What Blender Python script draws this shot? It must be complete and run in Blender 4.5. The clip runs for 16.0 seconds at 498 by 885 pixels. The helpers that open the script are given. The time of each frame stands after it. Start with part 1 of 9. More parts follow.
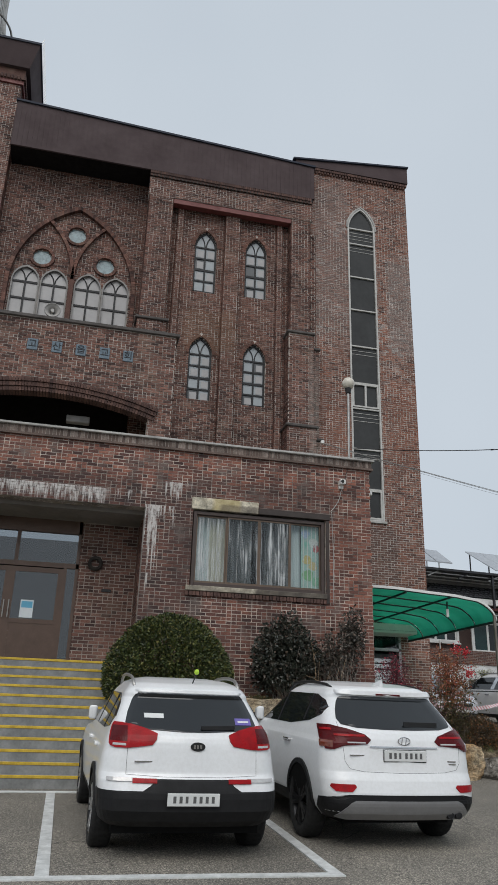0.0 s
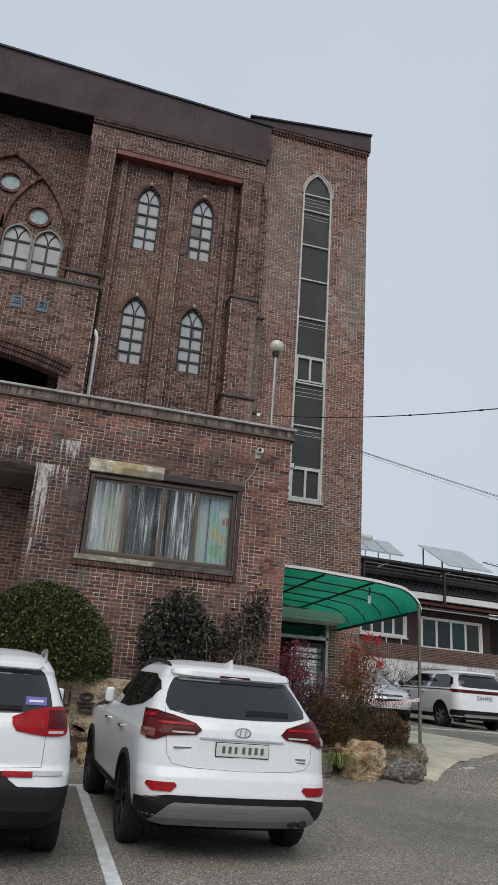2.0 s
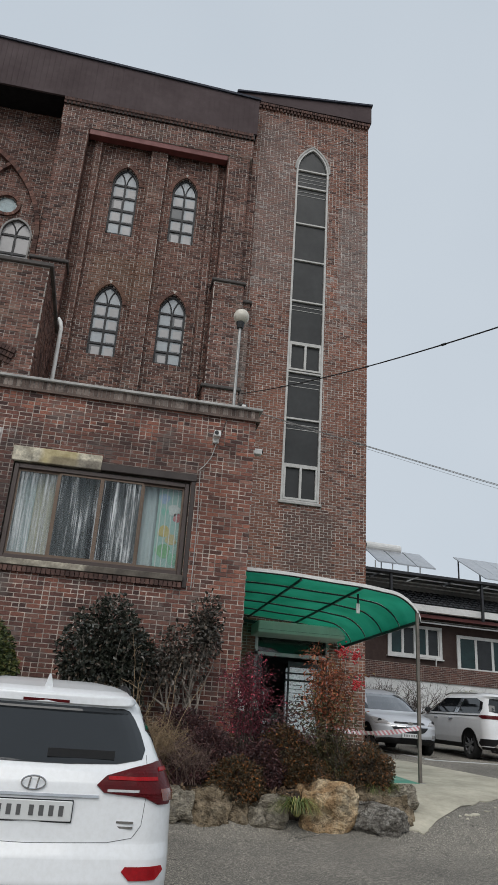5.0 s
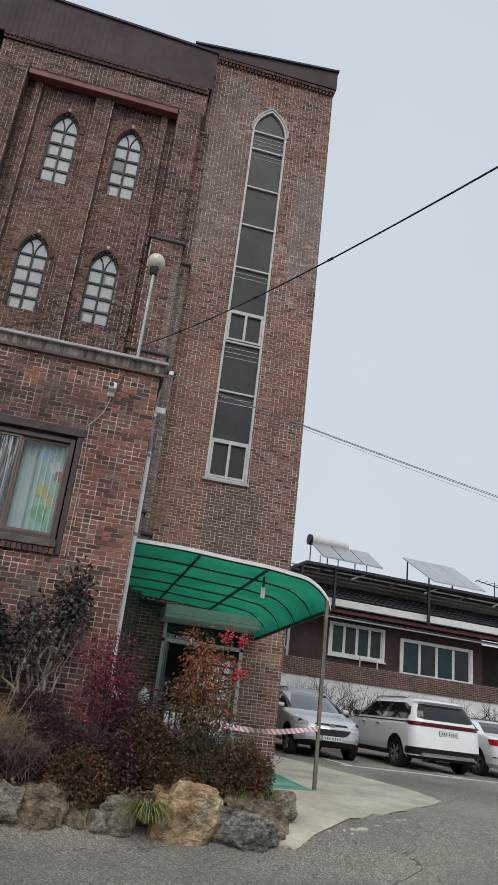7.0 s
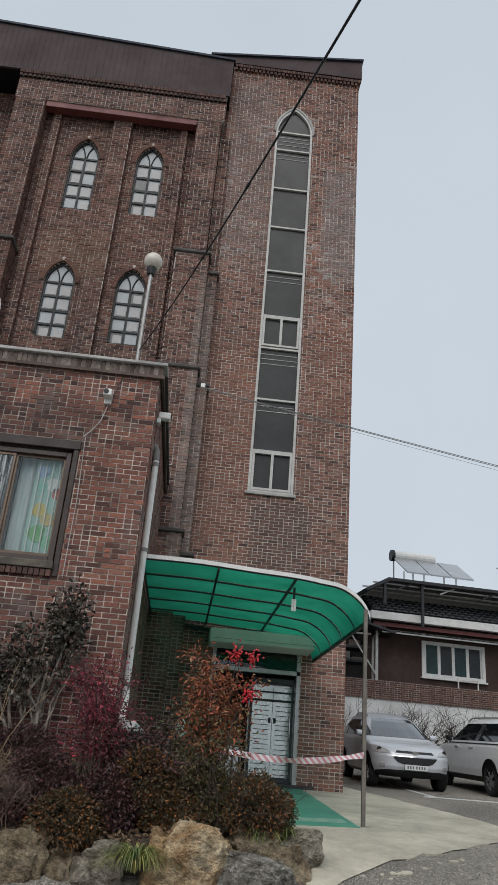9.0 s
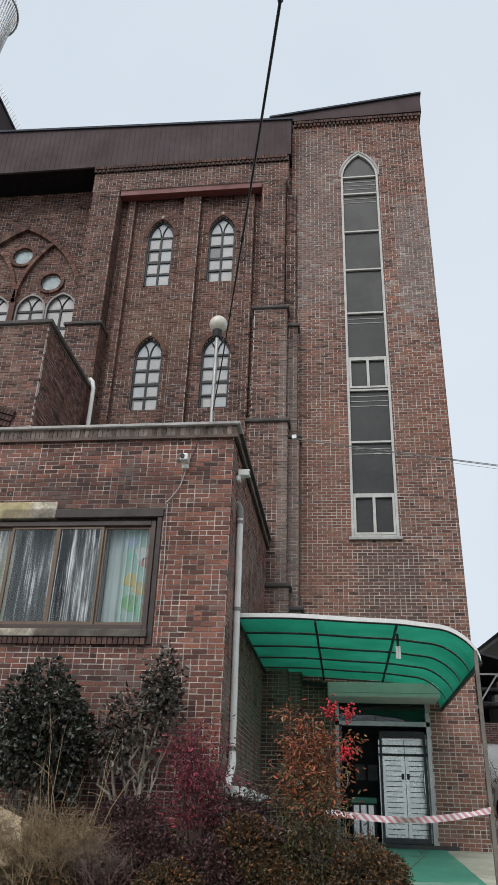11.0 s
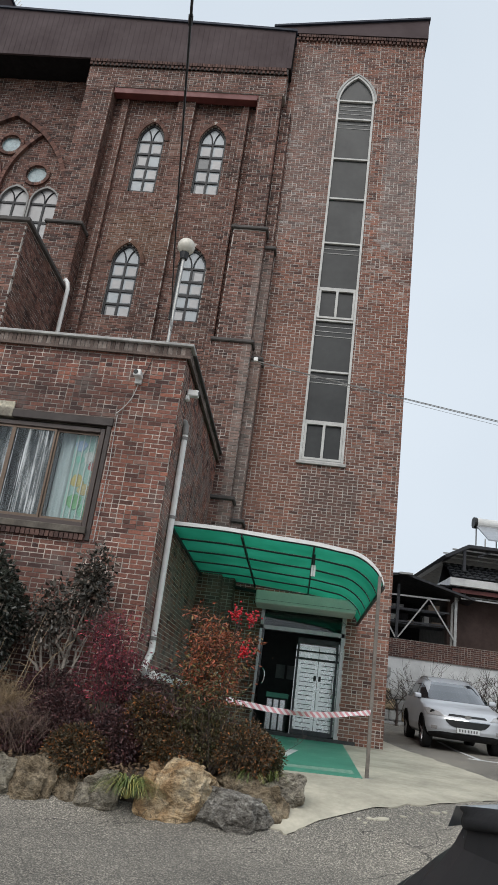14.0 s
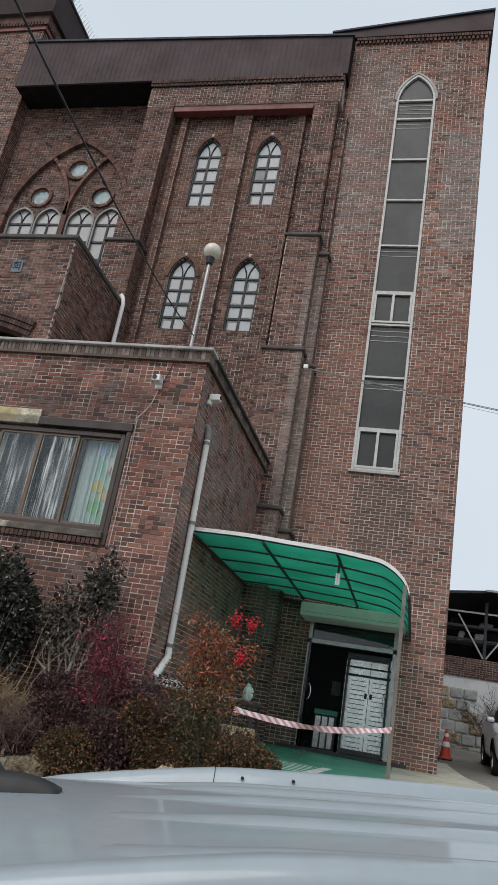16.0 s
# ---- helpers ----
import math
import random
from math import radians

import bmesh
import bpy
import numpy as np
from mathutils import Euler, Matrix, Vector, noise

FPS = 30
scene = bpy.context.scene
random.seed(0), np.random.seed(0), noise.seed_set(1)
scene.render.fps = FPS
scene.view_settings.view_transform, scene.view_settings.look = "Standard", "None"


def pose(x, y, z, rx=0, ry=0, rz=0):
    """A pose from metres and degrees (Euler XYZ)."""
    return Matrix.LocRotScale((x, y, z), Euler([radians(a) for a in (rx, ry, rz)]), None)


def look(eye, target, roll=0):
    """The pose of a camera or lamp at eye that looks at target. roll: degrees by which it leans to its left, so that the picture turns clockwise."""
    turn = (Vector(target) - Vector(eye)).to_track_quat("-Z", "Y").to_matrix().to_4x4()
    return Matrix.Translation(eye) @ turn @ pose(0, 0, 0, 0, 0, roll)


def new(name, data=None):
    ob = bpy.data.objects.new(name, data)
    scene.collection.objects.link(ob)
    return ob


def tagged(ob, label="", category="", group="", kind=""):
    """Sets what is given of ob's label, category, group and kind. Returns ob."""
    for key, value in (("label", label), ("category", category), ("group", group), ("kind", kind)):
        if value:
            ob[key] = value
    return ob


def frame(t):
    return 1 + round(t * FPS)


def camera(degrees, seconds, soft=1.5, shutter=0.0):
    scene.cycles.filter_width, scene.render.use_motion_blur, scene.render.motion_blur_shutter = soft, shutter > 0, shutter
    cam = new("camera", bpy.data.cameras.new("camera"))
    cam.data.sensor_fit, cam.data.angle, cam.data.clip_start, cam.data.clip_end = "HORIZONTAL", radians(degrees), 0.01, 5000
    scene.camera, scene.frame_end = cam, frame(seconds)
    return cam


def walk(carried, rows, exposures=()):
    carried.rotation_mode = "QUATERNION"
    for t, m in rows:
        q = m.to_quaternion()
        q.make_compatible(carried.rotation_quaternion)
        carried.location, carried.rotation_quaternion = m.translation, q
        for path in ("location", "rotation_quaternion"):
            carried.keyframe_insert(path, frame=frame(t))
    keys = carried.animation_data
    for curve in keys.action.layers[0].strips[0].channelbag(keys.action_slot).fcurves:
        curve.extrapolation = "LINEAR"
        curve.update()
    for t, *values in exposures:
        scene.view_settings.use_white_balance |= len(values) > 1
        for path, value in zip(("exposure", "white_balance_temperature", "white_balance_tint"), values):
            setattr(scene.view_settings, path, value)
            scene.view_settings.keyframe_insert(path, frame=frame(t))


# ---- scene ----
cam = camera(36.8, 16.0, 1.15)
METRES, EYE, TILT, LEAN, TURN = 12.4, 1.75, 0.0, 0.0, -12.8
ROWS = [
    (0.0, 0.0, 0.0, 0.0, -0.61, 20.64, -1.62),
    (0.5, 0.0282, 0.0304, 0.0009, -1.52, 20.27, -2.39),
    (1.0, 0.056, 0.0635, -0.0007, -2.37, 20.44, -2.98),
    (1.5, 0.0888, 0.0923, 0.0006, -3.06, 20.18, -3.75),
    (2.0, 0.1168, 0.119, 0.0016, -2.98, 20.11, -3.89),
    (2.5, 0.145, 0.1491, 0.004, -2.43, 20.64, -3.76),
    (3.0, 0.1731, 0.1777, 0.0063, -1.03, 21.29, -3.02),
    (5.5, 0.2752, 0.3425, 0.0179, 1.42, 21.92, -3.75),
    (6.0, 0.2967, 0.3762, 0.0203, 0.14, 22.13, -4.5),
    (6.5, 0.3253, 0.4051, 0.02, -0.8, 21.81, -5.48),
    (7.0, 0.3512, 0.4311, 0.0196, -1.65, 21.99, -6.22),
    (7.5, 0.3805, 0.4555, 0.0209, -1.64, 21.98, -6.41),
    (8.0, 0.404, 0.4812, 0.0215, 0.46, 21.82, -5.8),
    (10.5, 0.5008, 0.5613, 0.0293, 17.1, 26.85, -2.71),
    (11.0, 0.5092, 0.5456, 0.0294, 19.45, 26.85, -1.87),
    (11.5, 0.5247, 0.535, 0.0296, 21.99, 26.51, -1.3),
    (12.0, 0.539, 0.5255, 0.0284, 23.9, 25.63, -1.36),
    (12.5, 0.535, 0.5112, 0.0294, 23.45, 24.49, -2.8),
    (13.0, 0.5378, 0.5029, 0.0292, 19.28, 22.09, -5.1),
    (13.5, 0.5556, 0.4947, 0.0296, 17.42, 20.26, -6.56),
    (14.0, 0.5736, 0.4974, 0.0278, 15.8, 19.96, -7.18),
    (14.5, 0.596, 0.5167, 0.0288, 16.09, 19.86, -7.4),
    (15.0, 0.6223, 0.5293, 0.0288, 18.14, 20.02, -7.44),
    (15.5, 0.6488, 0.5431, 0.0299, 20.94, 20.2, -8.21),
    (16.0, 0.6722, 0.5635, 0.033, 24.35, 20.29, -9.41),
]
EXPOSURES = ((0.0, 0.0), (3.0, 0.03), (5.5, 0.0), (6.5, 0.02), (7.0, 0.12), (7.5, 0.0), (8.0, -0.07), (10.5, 0.28), (12.5, 0.34), (14.5, 0.31), (16.0, 0.23))
walk(cam, [(t, pose(0, 0, EYE, TILT, LEAN, TURN) @ pose(METRES * x, METRES * y, METRES * z, 90 + pitch, roll, yaw)) for t, x, y, z, yaw, pitch, roll in ROWS], EXPOSURES)

# ---------------------------------------------------------------- world and light
SUN_EL, SUN_AZ = 49.0, 198.0
world = bpy.data.worlds.new("overcast_sky")
scene.world = world
world.use_nodes = True
wn, wl = world.node_tree.nodes, world.node_tree.links
wn.clear()
w_out = wn.new("ShaderNodeOutputWorld")
w_bg = wn.new("ShaderNodeBackground")
w_sky = wn.new("ShaderNodeTexSky")
w_sky.sky_type = "NISHITA"
w_sky.sun_disc = False
w_sky.sun_elevation = radians(SUN_EL)
w_sky.sun_rotation = radians(SUN_AZ)
w_sky.dust_density = 4.0
w_mul = wn.new("ShaderNodeVectorMath")
w_mul.operation = "SCALE"
w_mul.inputs["Scale"].default_value = 0.10
w_geo = wn.new("ShaderNodeTexCoord")
w_noise = wn.new("ShaderNodeTexNoise")
w_noise.inputs["Scale"].default_value = 1.6
w_noise.inputs["Detail"].default_value = 3.0
w_ramp = wn.new("ShaderNodeValToRGB")
w_ramp.color_ramp.elements[0].position = 0.3
w_ramp.color_ramp.elements[0].color = (0.54, 0.608, 0.68, 1)
w_ramp.color_ramp.elements[1].position = 0.7
w_ramp.color_ramp.elements[1].color = (0.618, 0.683, 0.75, 1)
w_mix = wn.new("ShaderNodeMix")
w_mix.data_type = "RGBA"
w_mix.inputs["Factor"].default_value = 0.93
wl.new(w_sky.outputs["Color"], w_mul.inputs[0])
wl.new(w_geo.outputs["Generated"], w_noise.inputs["Vector"])
wl.new(w_noise.outputs["Fac"], w_ramp.inputs["Fac"])
wl.new(w_mul.outputs["Vector"], w_mix.inputs["A"])
wl.new(w_ramp.outputs["Color"], w_mix.inputs["B"])
wl.new(w_mix.outputs["Result"], w_bg.inputs["Color"])
wl.new(w_bg.outputs["Background"], w_out.inputs["Surface"])
w_bg.inputs["Strength"].default_value = 1.0

sun = bpy.data.lights.new("sun", "SUN")
sun.energy, sun.angle, sun.color = 1.6, radians(50), (1.0, 0.97, 0.93)
sun_ob = new("sun", sun)
sun_ob.matrix_world = look((-6, -30, 36), (4, 0, 0))

# ---------------------------------------------------------------- materials
def mat_new(name):
    m = bpy.data.materials.new(name)
    m.use_nodes = True
    nt = m.node_tree
    return m, nt.nodes, nt.links, nt.nodes["Principled BSDF"]


def noise_tex(n, l, scale, detail=4.0, rough=0.6, stretch=(1, 1, 1), coord="Object"):
    tc = n.new("ShaderNodeTexCoord")
    mp = n.new("ShaderNodeMapping")
    mp.inputs["Scale"].default_value = stretch
    tx = n.new("ShaderNodeTexNoise")
    tx.inputs["Scale"].default_value = scale
    tx.inputs["Detail"].default_value = detail
    tx.inputs["Roughness"].default_value = rough
    l.new(tc.outputs[coord], mp.inputs["Vector"])
    l.new(mp.outputs["Vector"], tx.inputs["Vector"])
    return tx.outputs["Fac"]


def ramp(n, l, src, stops):
    r = n.new("ShaderNodeValToRGB")
    e = r.color_ramp.elements
    while len(e) < len(stops):
        e.new(0.5)
    for el, (p, c) in zip(e, stops):
        el.position = p
        el.color = (*c, 1) if len(c) == 3 else c
    l.new(src, r.inputs["Fac"])
    return r.outputs["Color"]


def mixc(n, l, fac, a, b, mode="MIX"):
    m = n.new("ShaderNodeMix")
    m.data_type = "RGBA"
    m.blend_type = mode
    for sock, v in ((m.inputs["Factor"], fac), (m.inputs["A"], a), (m.inputs["B"], b)):
        if isinstance(v, (int, float)):
            sock.default_value = v
        elif isinstance(v, tuple):
            sock.default_value = (*v, 1)
        else:
            l.new(v, sock)
    return m.outputs["Result"]


def mathn(n, l, op, a, b=None, clamp=False):
    m = n.new("ShaderNodeMath")
    m.operation = op
    m.use_clamp = clamp
    for sock, v in ((m.inputs[0], a), (m.inputs[1], b)):
        if v is None:
            continue
        if isinstance(v, (int, float)):
            sock.default_value = v
        else:
            l.new(v, sock)
    return m.outputs[0]


def bump(n, l, bsdf, src, strength=0.3, dist=0.01):
    b = n.new("ShaderNodeBump")
    b.inputs["Strength"].default_value = strength
    b.inputs["Distance"].default_value = dist
    l.new(src, b.inputs["Height"])
    l.new(b.outputs["Normal"], bsdf.inputs["Normal"])


def plain(name, col, rough=0.5, metal=0.0, var=0.25, scale=6.0, bumps=0.15, stretch=(1, 1, 1), dist=0.004, coat=0.0, spec=0.5):
    """A surface of one colour with stains at two scales and a fine relief."""
    m, n, l, b = mat_new(name)
    f1 = noise_tex(n, l, scale, 5, 0.65, stretch)
    f2 = noise_tex(n, l, scale * 9, 3, 0.6, stretch)
    dark = tuple(c * (1 - var) for c in col)
    lite = tuple(min(1, c * (1 + var * 0.6)) for c in col)
    c1 = ramp(n, l, f1, ((0.3, dark), (0.72, lite)))
    c2 = ramp(n, l, f2, ((0.3, (1 - var * 0.5,) * 3), (0.7, (1, 1, 1))))
    l.new(mixc(n, l, 1.0, c1, c2, "MULTIPLY"), b.inputs["Base Color"])
    r = ramp(n, l, f1, ((0.3, (min(1, rough * 1.15),) * 3), (0.7, (rough * 0.85,) * 3)))
    l.new(r, b.inputs["Roughness"])
    b.inputs["Metallic"].default_value = metal
    b.inputs["Specular IOR Level"].default_value = spec
    b.inputs["Coat Weight"].default_value = coat
    if bumps:
        bump(n, l, b, f2, bumps, dist)
    return m


def rand_mat(name, stops, rough=0.85, per_object=False, grime=0.35, scale=1.2, relief=34, patches=(), bloom=(), drips=(), spec=0.3):
    """Colour picked piece by piece, with grime over the whole and a rough face. patches: tinted clouds (x0, x1, z0, z1, tint, amount);
    bloom: single whitened bricks (z0, z1, share); drips: lime runs (x0, x1, top, length, fullness)."""
    m, n, l, b = mat_new(name)
    if per_object:
        rnd = n.new("ShaderNodeObjectInfo").outputs["Random"]
        coord = "Object"
    else:
        rnd = n.new("ShaderNodeNewGeometry").outputs["Random Per Island"]
        coord = "Object"
    base = ramp(n, l, rnd, stops)
    geo = n.new("ShaderNodeNewGeometry")
    big = n.new("ShaderNodeTexNoise")
    big.inputs["Scale"].default_value = scale
    big.inputs["Detail"].default_value = 5
    l.new(geo.outputs["Position"], big.inputs["Vector"])
    fine = n.new("ShaderNodeTexNoise")
    fine.inputs["Scale"].default_value = relief
    fine.inputs["Detail"].default_value = 4
    l.new(geo.outputs["Position"], fine.inputs["Vector"])
    g = ramp(n, l, big.outputs["Fac"], ((0.32, (1 - grime,) * 3), (0.62, (1.08, 1.06, 1.04))))
    c = mixc(n, l, 1.0, base, g, "MULTIPLY")
    c = mixc(n, l, 0.6, c, ramp(n, l, fine.outputs["Fac"], ((0.28, (0.42, 0.42, 0.43)), (0.72, (1.42, 1.41, 1.40)))), "MULTIPLY")
    sep = n.new("ShaderNodeSeparateXYZ")
    l.new(geo.outputs["Position"], sep.inputs[0])

    def soft(sock, lo, hi, steep):
        k = mathn(n, l, "ABSOLUTE", mathn(n, l, "SUBTRACT", sep.outputs[sock], (lo + hi) / 2))
        k = mathn(n, l, "SUBTRACT", 1.0, mathn(n, l, "DIVIDE", k, (hi - lo) / 2), True)
        return mathn(n, l, "MULTIPLY", k, steep, True)

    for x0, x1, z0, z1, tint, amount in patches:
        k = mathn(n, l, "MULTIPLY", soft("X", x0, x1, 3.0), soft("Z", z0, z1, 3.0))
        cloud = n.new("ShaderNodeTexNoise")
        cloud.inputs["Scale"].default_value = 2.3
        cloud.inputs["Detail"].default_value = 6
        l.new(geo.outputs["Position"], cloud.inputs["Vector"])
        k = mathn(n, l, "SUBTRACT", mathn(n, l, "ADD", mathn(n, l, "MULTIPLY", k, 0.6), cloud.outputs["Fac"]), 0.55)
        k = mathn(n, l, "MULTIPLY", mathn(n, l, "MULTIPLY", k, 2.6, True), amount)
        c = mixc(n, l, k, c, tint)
    for z0, z1, share in bloom:
        pick = mathn(n, l, "FRACT", mathn(n, l, "MULTIPLY", rnd, 57.31))
        k = mathn(n, l, "ADD", pick, mathn(n, l, "MULTIPLY", mathn(n, l, "SUBTRACT", big.outputs["Fac"], 0.5), 1.6))
        k = mathn(n, l, "MULTIPLY", mathn(n, l, "SUBTRACT", k, 1.0 - share), 3.0, True)
        k = mathn(n, l, "MULTIPLY", k, soft("Z", z0, z1, 2.5))
        k = mathn(n, l, "MULTIPLY", k, ramp(n, l, fine.outputs["Fac"], ((0.35, (0.1, 0.1, 0.1)), (0.6, (0.75, 0.75, 0.75)))))
        c = mixc(n, l, k, c, (0.44, 0.42, 0.40))
    if drips:
        def streak(sx, sz, detail):
            mp = n.new("ShaderNodeMapping")
            mp.inputs["Scale"].default_value = (sx, sx, sz)
            l.new(geo.outputs["Position"], mp.inputs["Vector"])
            tx = n.new("ShaderNodeTexNoise")
            tx.inputs["Scale"].default_value = 1.0
            tx.inputs["Detail"].default_value = detail
            tx.inputs["Roughness"].default_value = 0.65
            l.new(mp.outputs["Vector"], tx.inputs["Vector"])
            return tx.outputs["Fac"]
        runs, broken = streak(16.0, 0.25, 2.0), streak(30.0, 7.0, 4.0)
        d = None
        for x0, x1, top, length, full in drips:
            reach = mathn(n, l, "MULTIPLY", mathn(n, l, "SUBTRACT", runs, 0.62 - full), 3.2 * length)
            depth = mathn(n, l, "SUBTRACT", top, sep.outputs["Z"])
            v = mathn(n, l, "MULTIPLY", mathn(n, l, "SUBTRACT", reach, depth), 5.0, True)
            v = mathn(n, l, "MULTIPLY", v, mathn(n, l, "GREATER_THAN", depth, 0.0))
            v = mathn(n, l, "MULTIPLY", v, soft("X", x0, x1, 12.0))
            v = mathn(n, l, "MULTIPLY", v, mathn(n, l, "MULTIPLY", mathn(n, l, "SUBTRACT", broken, 0.34), 5.0, True))
            d = v if d is None else mathn(n, l, "MAXIMUM", d, v)
        c = mixc(n, l, mathn(n, l, "MULTIPLY", d, 0.85), c, (0.60, 0.58, 0.56))
    l.new(c, b.inputs["Base Color"])
    b.inputs["Roughness"].default_value = rough
    b.inputs["Specular IOR Level"].default_value = spec
    bump(n, l, b, fine.outputs["Fac"], 0.5, 0.004)
    return m


BRICK_STOPS = ((0.0, (0.060, 0.034, 0.032)), (0.15, (0.115, 0.057, 0.049)), (0.4, (0.185, 0.084, 0.067)), (0.7, (0.245, 0.106, 0.080)), (0.9, (0.315, 0.128, 0.089)), (1.0, (0.25, 0.145, 0.118)))
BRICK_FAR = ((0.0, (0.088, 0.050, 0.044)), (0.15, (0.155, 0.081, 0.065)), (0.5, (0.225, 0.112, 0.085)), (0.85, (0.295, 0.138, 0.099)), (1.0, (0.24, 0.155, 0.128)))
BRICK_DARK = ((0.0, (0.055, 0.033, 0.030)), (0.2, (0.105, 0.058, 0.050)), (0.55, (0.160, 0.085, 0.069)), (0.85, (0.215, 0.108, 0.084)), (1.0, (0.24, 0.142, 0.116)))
BRICK_TRIM = ((0.0, (0.070, 0.042, 0.038)), (1.0, (0.150, 0.086, 0.071)))
DRIPS = ((-4.6, 0.55, 6.16, 0.34, 0.40), (0.3, 1.34, 6.16, 0.36, 0.17), (1.24, 1.52, 5.90, 1.5, 0.33), (1.40, 1.85, 5.90, 1.0, 0.16), (1.22, 1.40, 4.5, 1.3, 0.16), (1.62, 2.22, 6.42, 0.50, 0.24), (2.2, 4.2, 4.07, 0.25, 0.06), (2.2, 5.2, 6.3, 0.2, 0.04))
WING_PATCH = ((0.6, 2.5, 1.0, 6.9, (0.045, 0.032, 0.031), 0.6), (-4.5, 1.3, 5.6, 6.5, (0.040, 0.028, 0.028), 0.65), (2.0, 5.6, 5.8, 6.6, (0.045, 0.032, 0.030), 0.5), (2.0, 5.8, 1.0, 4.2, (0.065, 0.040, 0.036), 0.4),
              (5.2, 6.14, 2.5, 6.5, (0.20, 0.080, 0.052), 0.15), (6.14, 6.32, 1.0, 7.6, (0.33, 0.29, 0.26), 0.62))
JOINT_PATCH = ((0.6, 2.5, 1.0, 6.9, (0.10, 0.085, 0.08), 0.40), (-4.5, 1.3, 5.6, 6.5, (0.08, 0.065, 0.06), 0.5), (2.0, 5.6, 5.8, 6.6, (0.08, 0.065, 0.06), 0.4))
TOWER_PATCH = ((6.6, 8.0, 13.0, 20.2, (0.20, 0.165, 0.155), 0.42), (9.2, 10.3, 13.0, 17.2, (0.22, 0.195, 0.185), 0.50), (9.2, 10.3, 9.2, 12.6, (0.24, 0.095, 0.06), 0.35), (7.9, 9.4, 5.6, 7.5, (0.085, 0.058, 0.052), 0.6), (6.6, 8.0, 6.0, 11.5, (0.24, 0.105, 0.07), 0.35))
BAY_PATCH = ((6.3, 6.9, 3.0, 13.2, (0.34, 0.31, 0.28), 0.30), (2.3, 4.2, 12.4, 14.0, (0.21, 0.125, 0.075), 0.45), (1.4, 5.4, 11.0, 17.5, (0.15, 0.075, 0.055), 0.35))
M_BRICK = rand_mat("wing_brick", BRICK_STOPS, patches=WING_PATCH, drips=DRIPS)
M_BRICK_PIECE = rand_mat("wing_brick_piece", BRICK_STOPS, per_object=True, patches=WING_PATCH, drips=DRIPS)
M_BRICK_TOWER = rand_mat("tower_brick", BRICK_FAR, grime=0.3, scale=0.8, patches=TOWER_PATCH, bloom=((10.5, 20.5, 0.16),))
M_BRICK_TOWER_PIECE = rand_mat("tower_brick_piece", BRICK_FAR, per_object=True, grime=0.3, scale=0.8, patches=TOWER_PATCH)
M_BRICK_DARK = rand_mat("nave_brick", BRICK_DARK, grime=0.4, scale=0.9, patches=BAY_PATCH)
M_BRICK_TRIM = rand_mat("corbel_brick", BRICK_TRIM, grime=0.4, scale=0.9)
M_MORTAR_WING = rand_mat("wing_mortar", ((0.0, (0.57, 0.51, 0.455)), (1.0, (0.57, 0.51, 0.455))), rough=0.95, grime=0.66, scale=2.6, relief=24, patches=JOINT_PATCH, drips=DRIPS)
# brown mortar, toned down to hold the porch's shade in its colour
M_MORTAR_PORCH = plain("shaded_brown_mortar", (0.36, 0.32, 0.28), 0.95, var=0.35, scale=1.6, bumps=0.4)
M_MORTAR = plain("mortar", (0.60, 0.55, 0.50), 0.95, var=0.5, scale=2.2, bumps=0.4)
M_MORTAR_DARK = plain("old_mortar", (0.53, 0.48, 0.435), 0.95, var=0.5, scale=2.6, bumps=0.4)
M_BROWN = plain("brown_steel_cladding", (0.084, 0.062, 0.064), 0.75, var=0.2, scale=0.7, bumps=0.05, spec=0.15)
M_EDGE = plain("roof_edge_trim", (0.030, 0.036, 0.055), 0.6, var=0.2, spec=0.2)
M_SOFFIT = plain("dark_soffit", (0.016, 0.015, 0.016), 0.85, spec=0.1)
M_RED = plain("red_oxide_steel", (0.17, 0.045, 0.04), 0.6, var=0.3, scale=2)
M_COPING = plain("weathered_coping", (0.46, 0.45, 0.43), 0.85, var=0.35, scale=2.5)
M_CAPSTONE = plain("dark_cap_stone", (0.10, 0.09, 0.085), 0.9, var=0.35, scale=3)
M_FRAME = plain("brown_window_frame", (0.060, 0.040, 0.034), 0.45, var=0.25, scale=4)
M_ALU = plain("bronze_aluminium", (0.16, 0.115, 0.085), 0.35, 0.6, var=0.2, scale=4)
M_WHITEPVC = plain("white_pvc", (0.76, 0.755, 0.73), 0.4, var=0.12, scale=5, bumps=0.05)
M_GREYPIPE = plain("grey_plastic", (0.22, 0.21, 0.20), 0.5, var=0.2)
M_WHITEWALL = plain("whitewashed_wall", (0.76, 0.76, 0.745), 0.9, var=0.22, scale=0.7)
M_CONC = plain("concrete", (0.40, 0.37, 0.31), 0.9, var=0.3, scale=0.9, bumps=0.5, dist=0.006)
M_APRON = plain("worn_pale_concrete", (0.47, 0.435, 0.345), 0.95, var=0.32, scale=1.3, bumps=0.6, dist=0.008)
# porch ceiling plaster with the recess's shade put into the grey
M_PLASTER = plain("shaded_plaster", (0.20, 0.18, 0.16), 0.95, var=0.25, scale=1.5)
M_DARKSTEEL = plain("dark_steel", (0.045, 0.045, 0.05), 0.5, 0.4, var=0.3)
M_STEEL = plain("galvanised_steel", (0.42, 0.41, 0.39), 0.42, 0.75, var=0.25, scale=5)
M_STAINLESS = plain("stainless_steel", (0.60, 0.60, 0.60), 0.22, 1.0, var=0.1, scale=8, bumps=0.03)
M_BLACK = plain("black_plastic", (0.010, 0.010, 0.011), 0.55, var=0.25, scale=12, bumps=0.1)
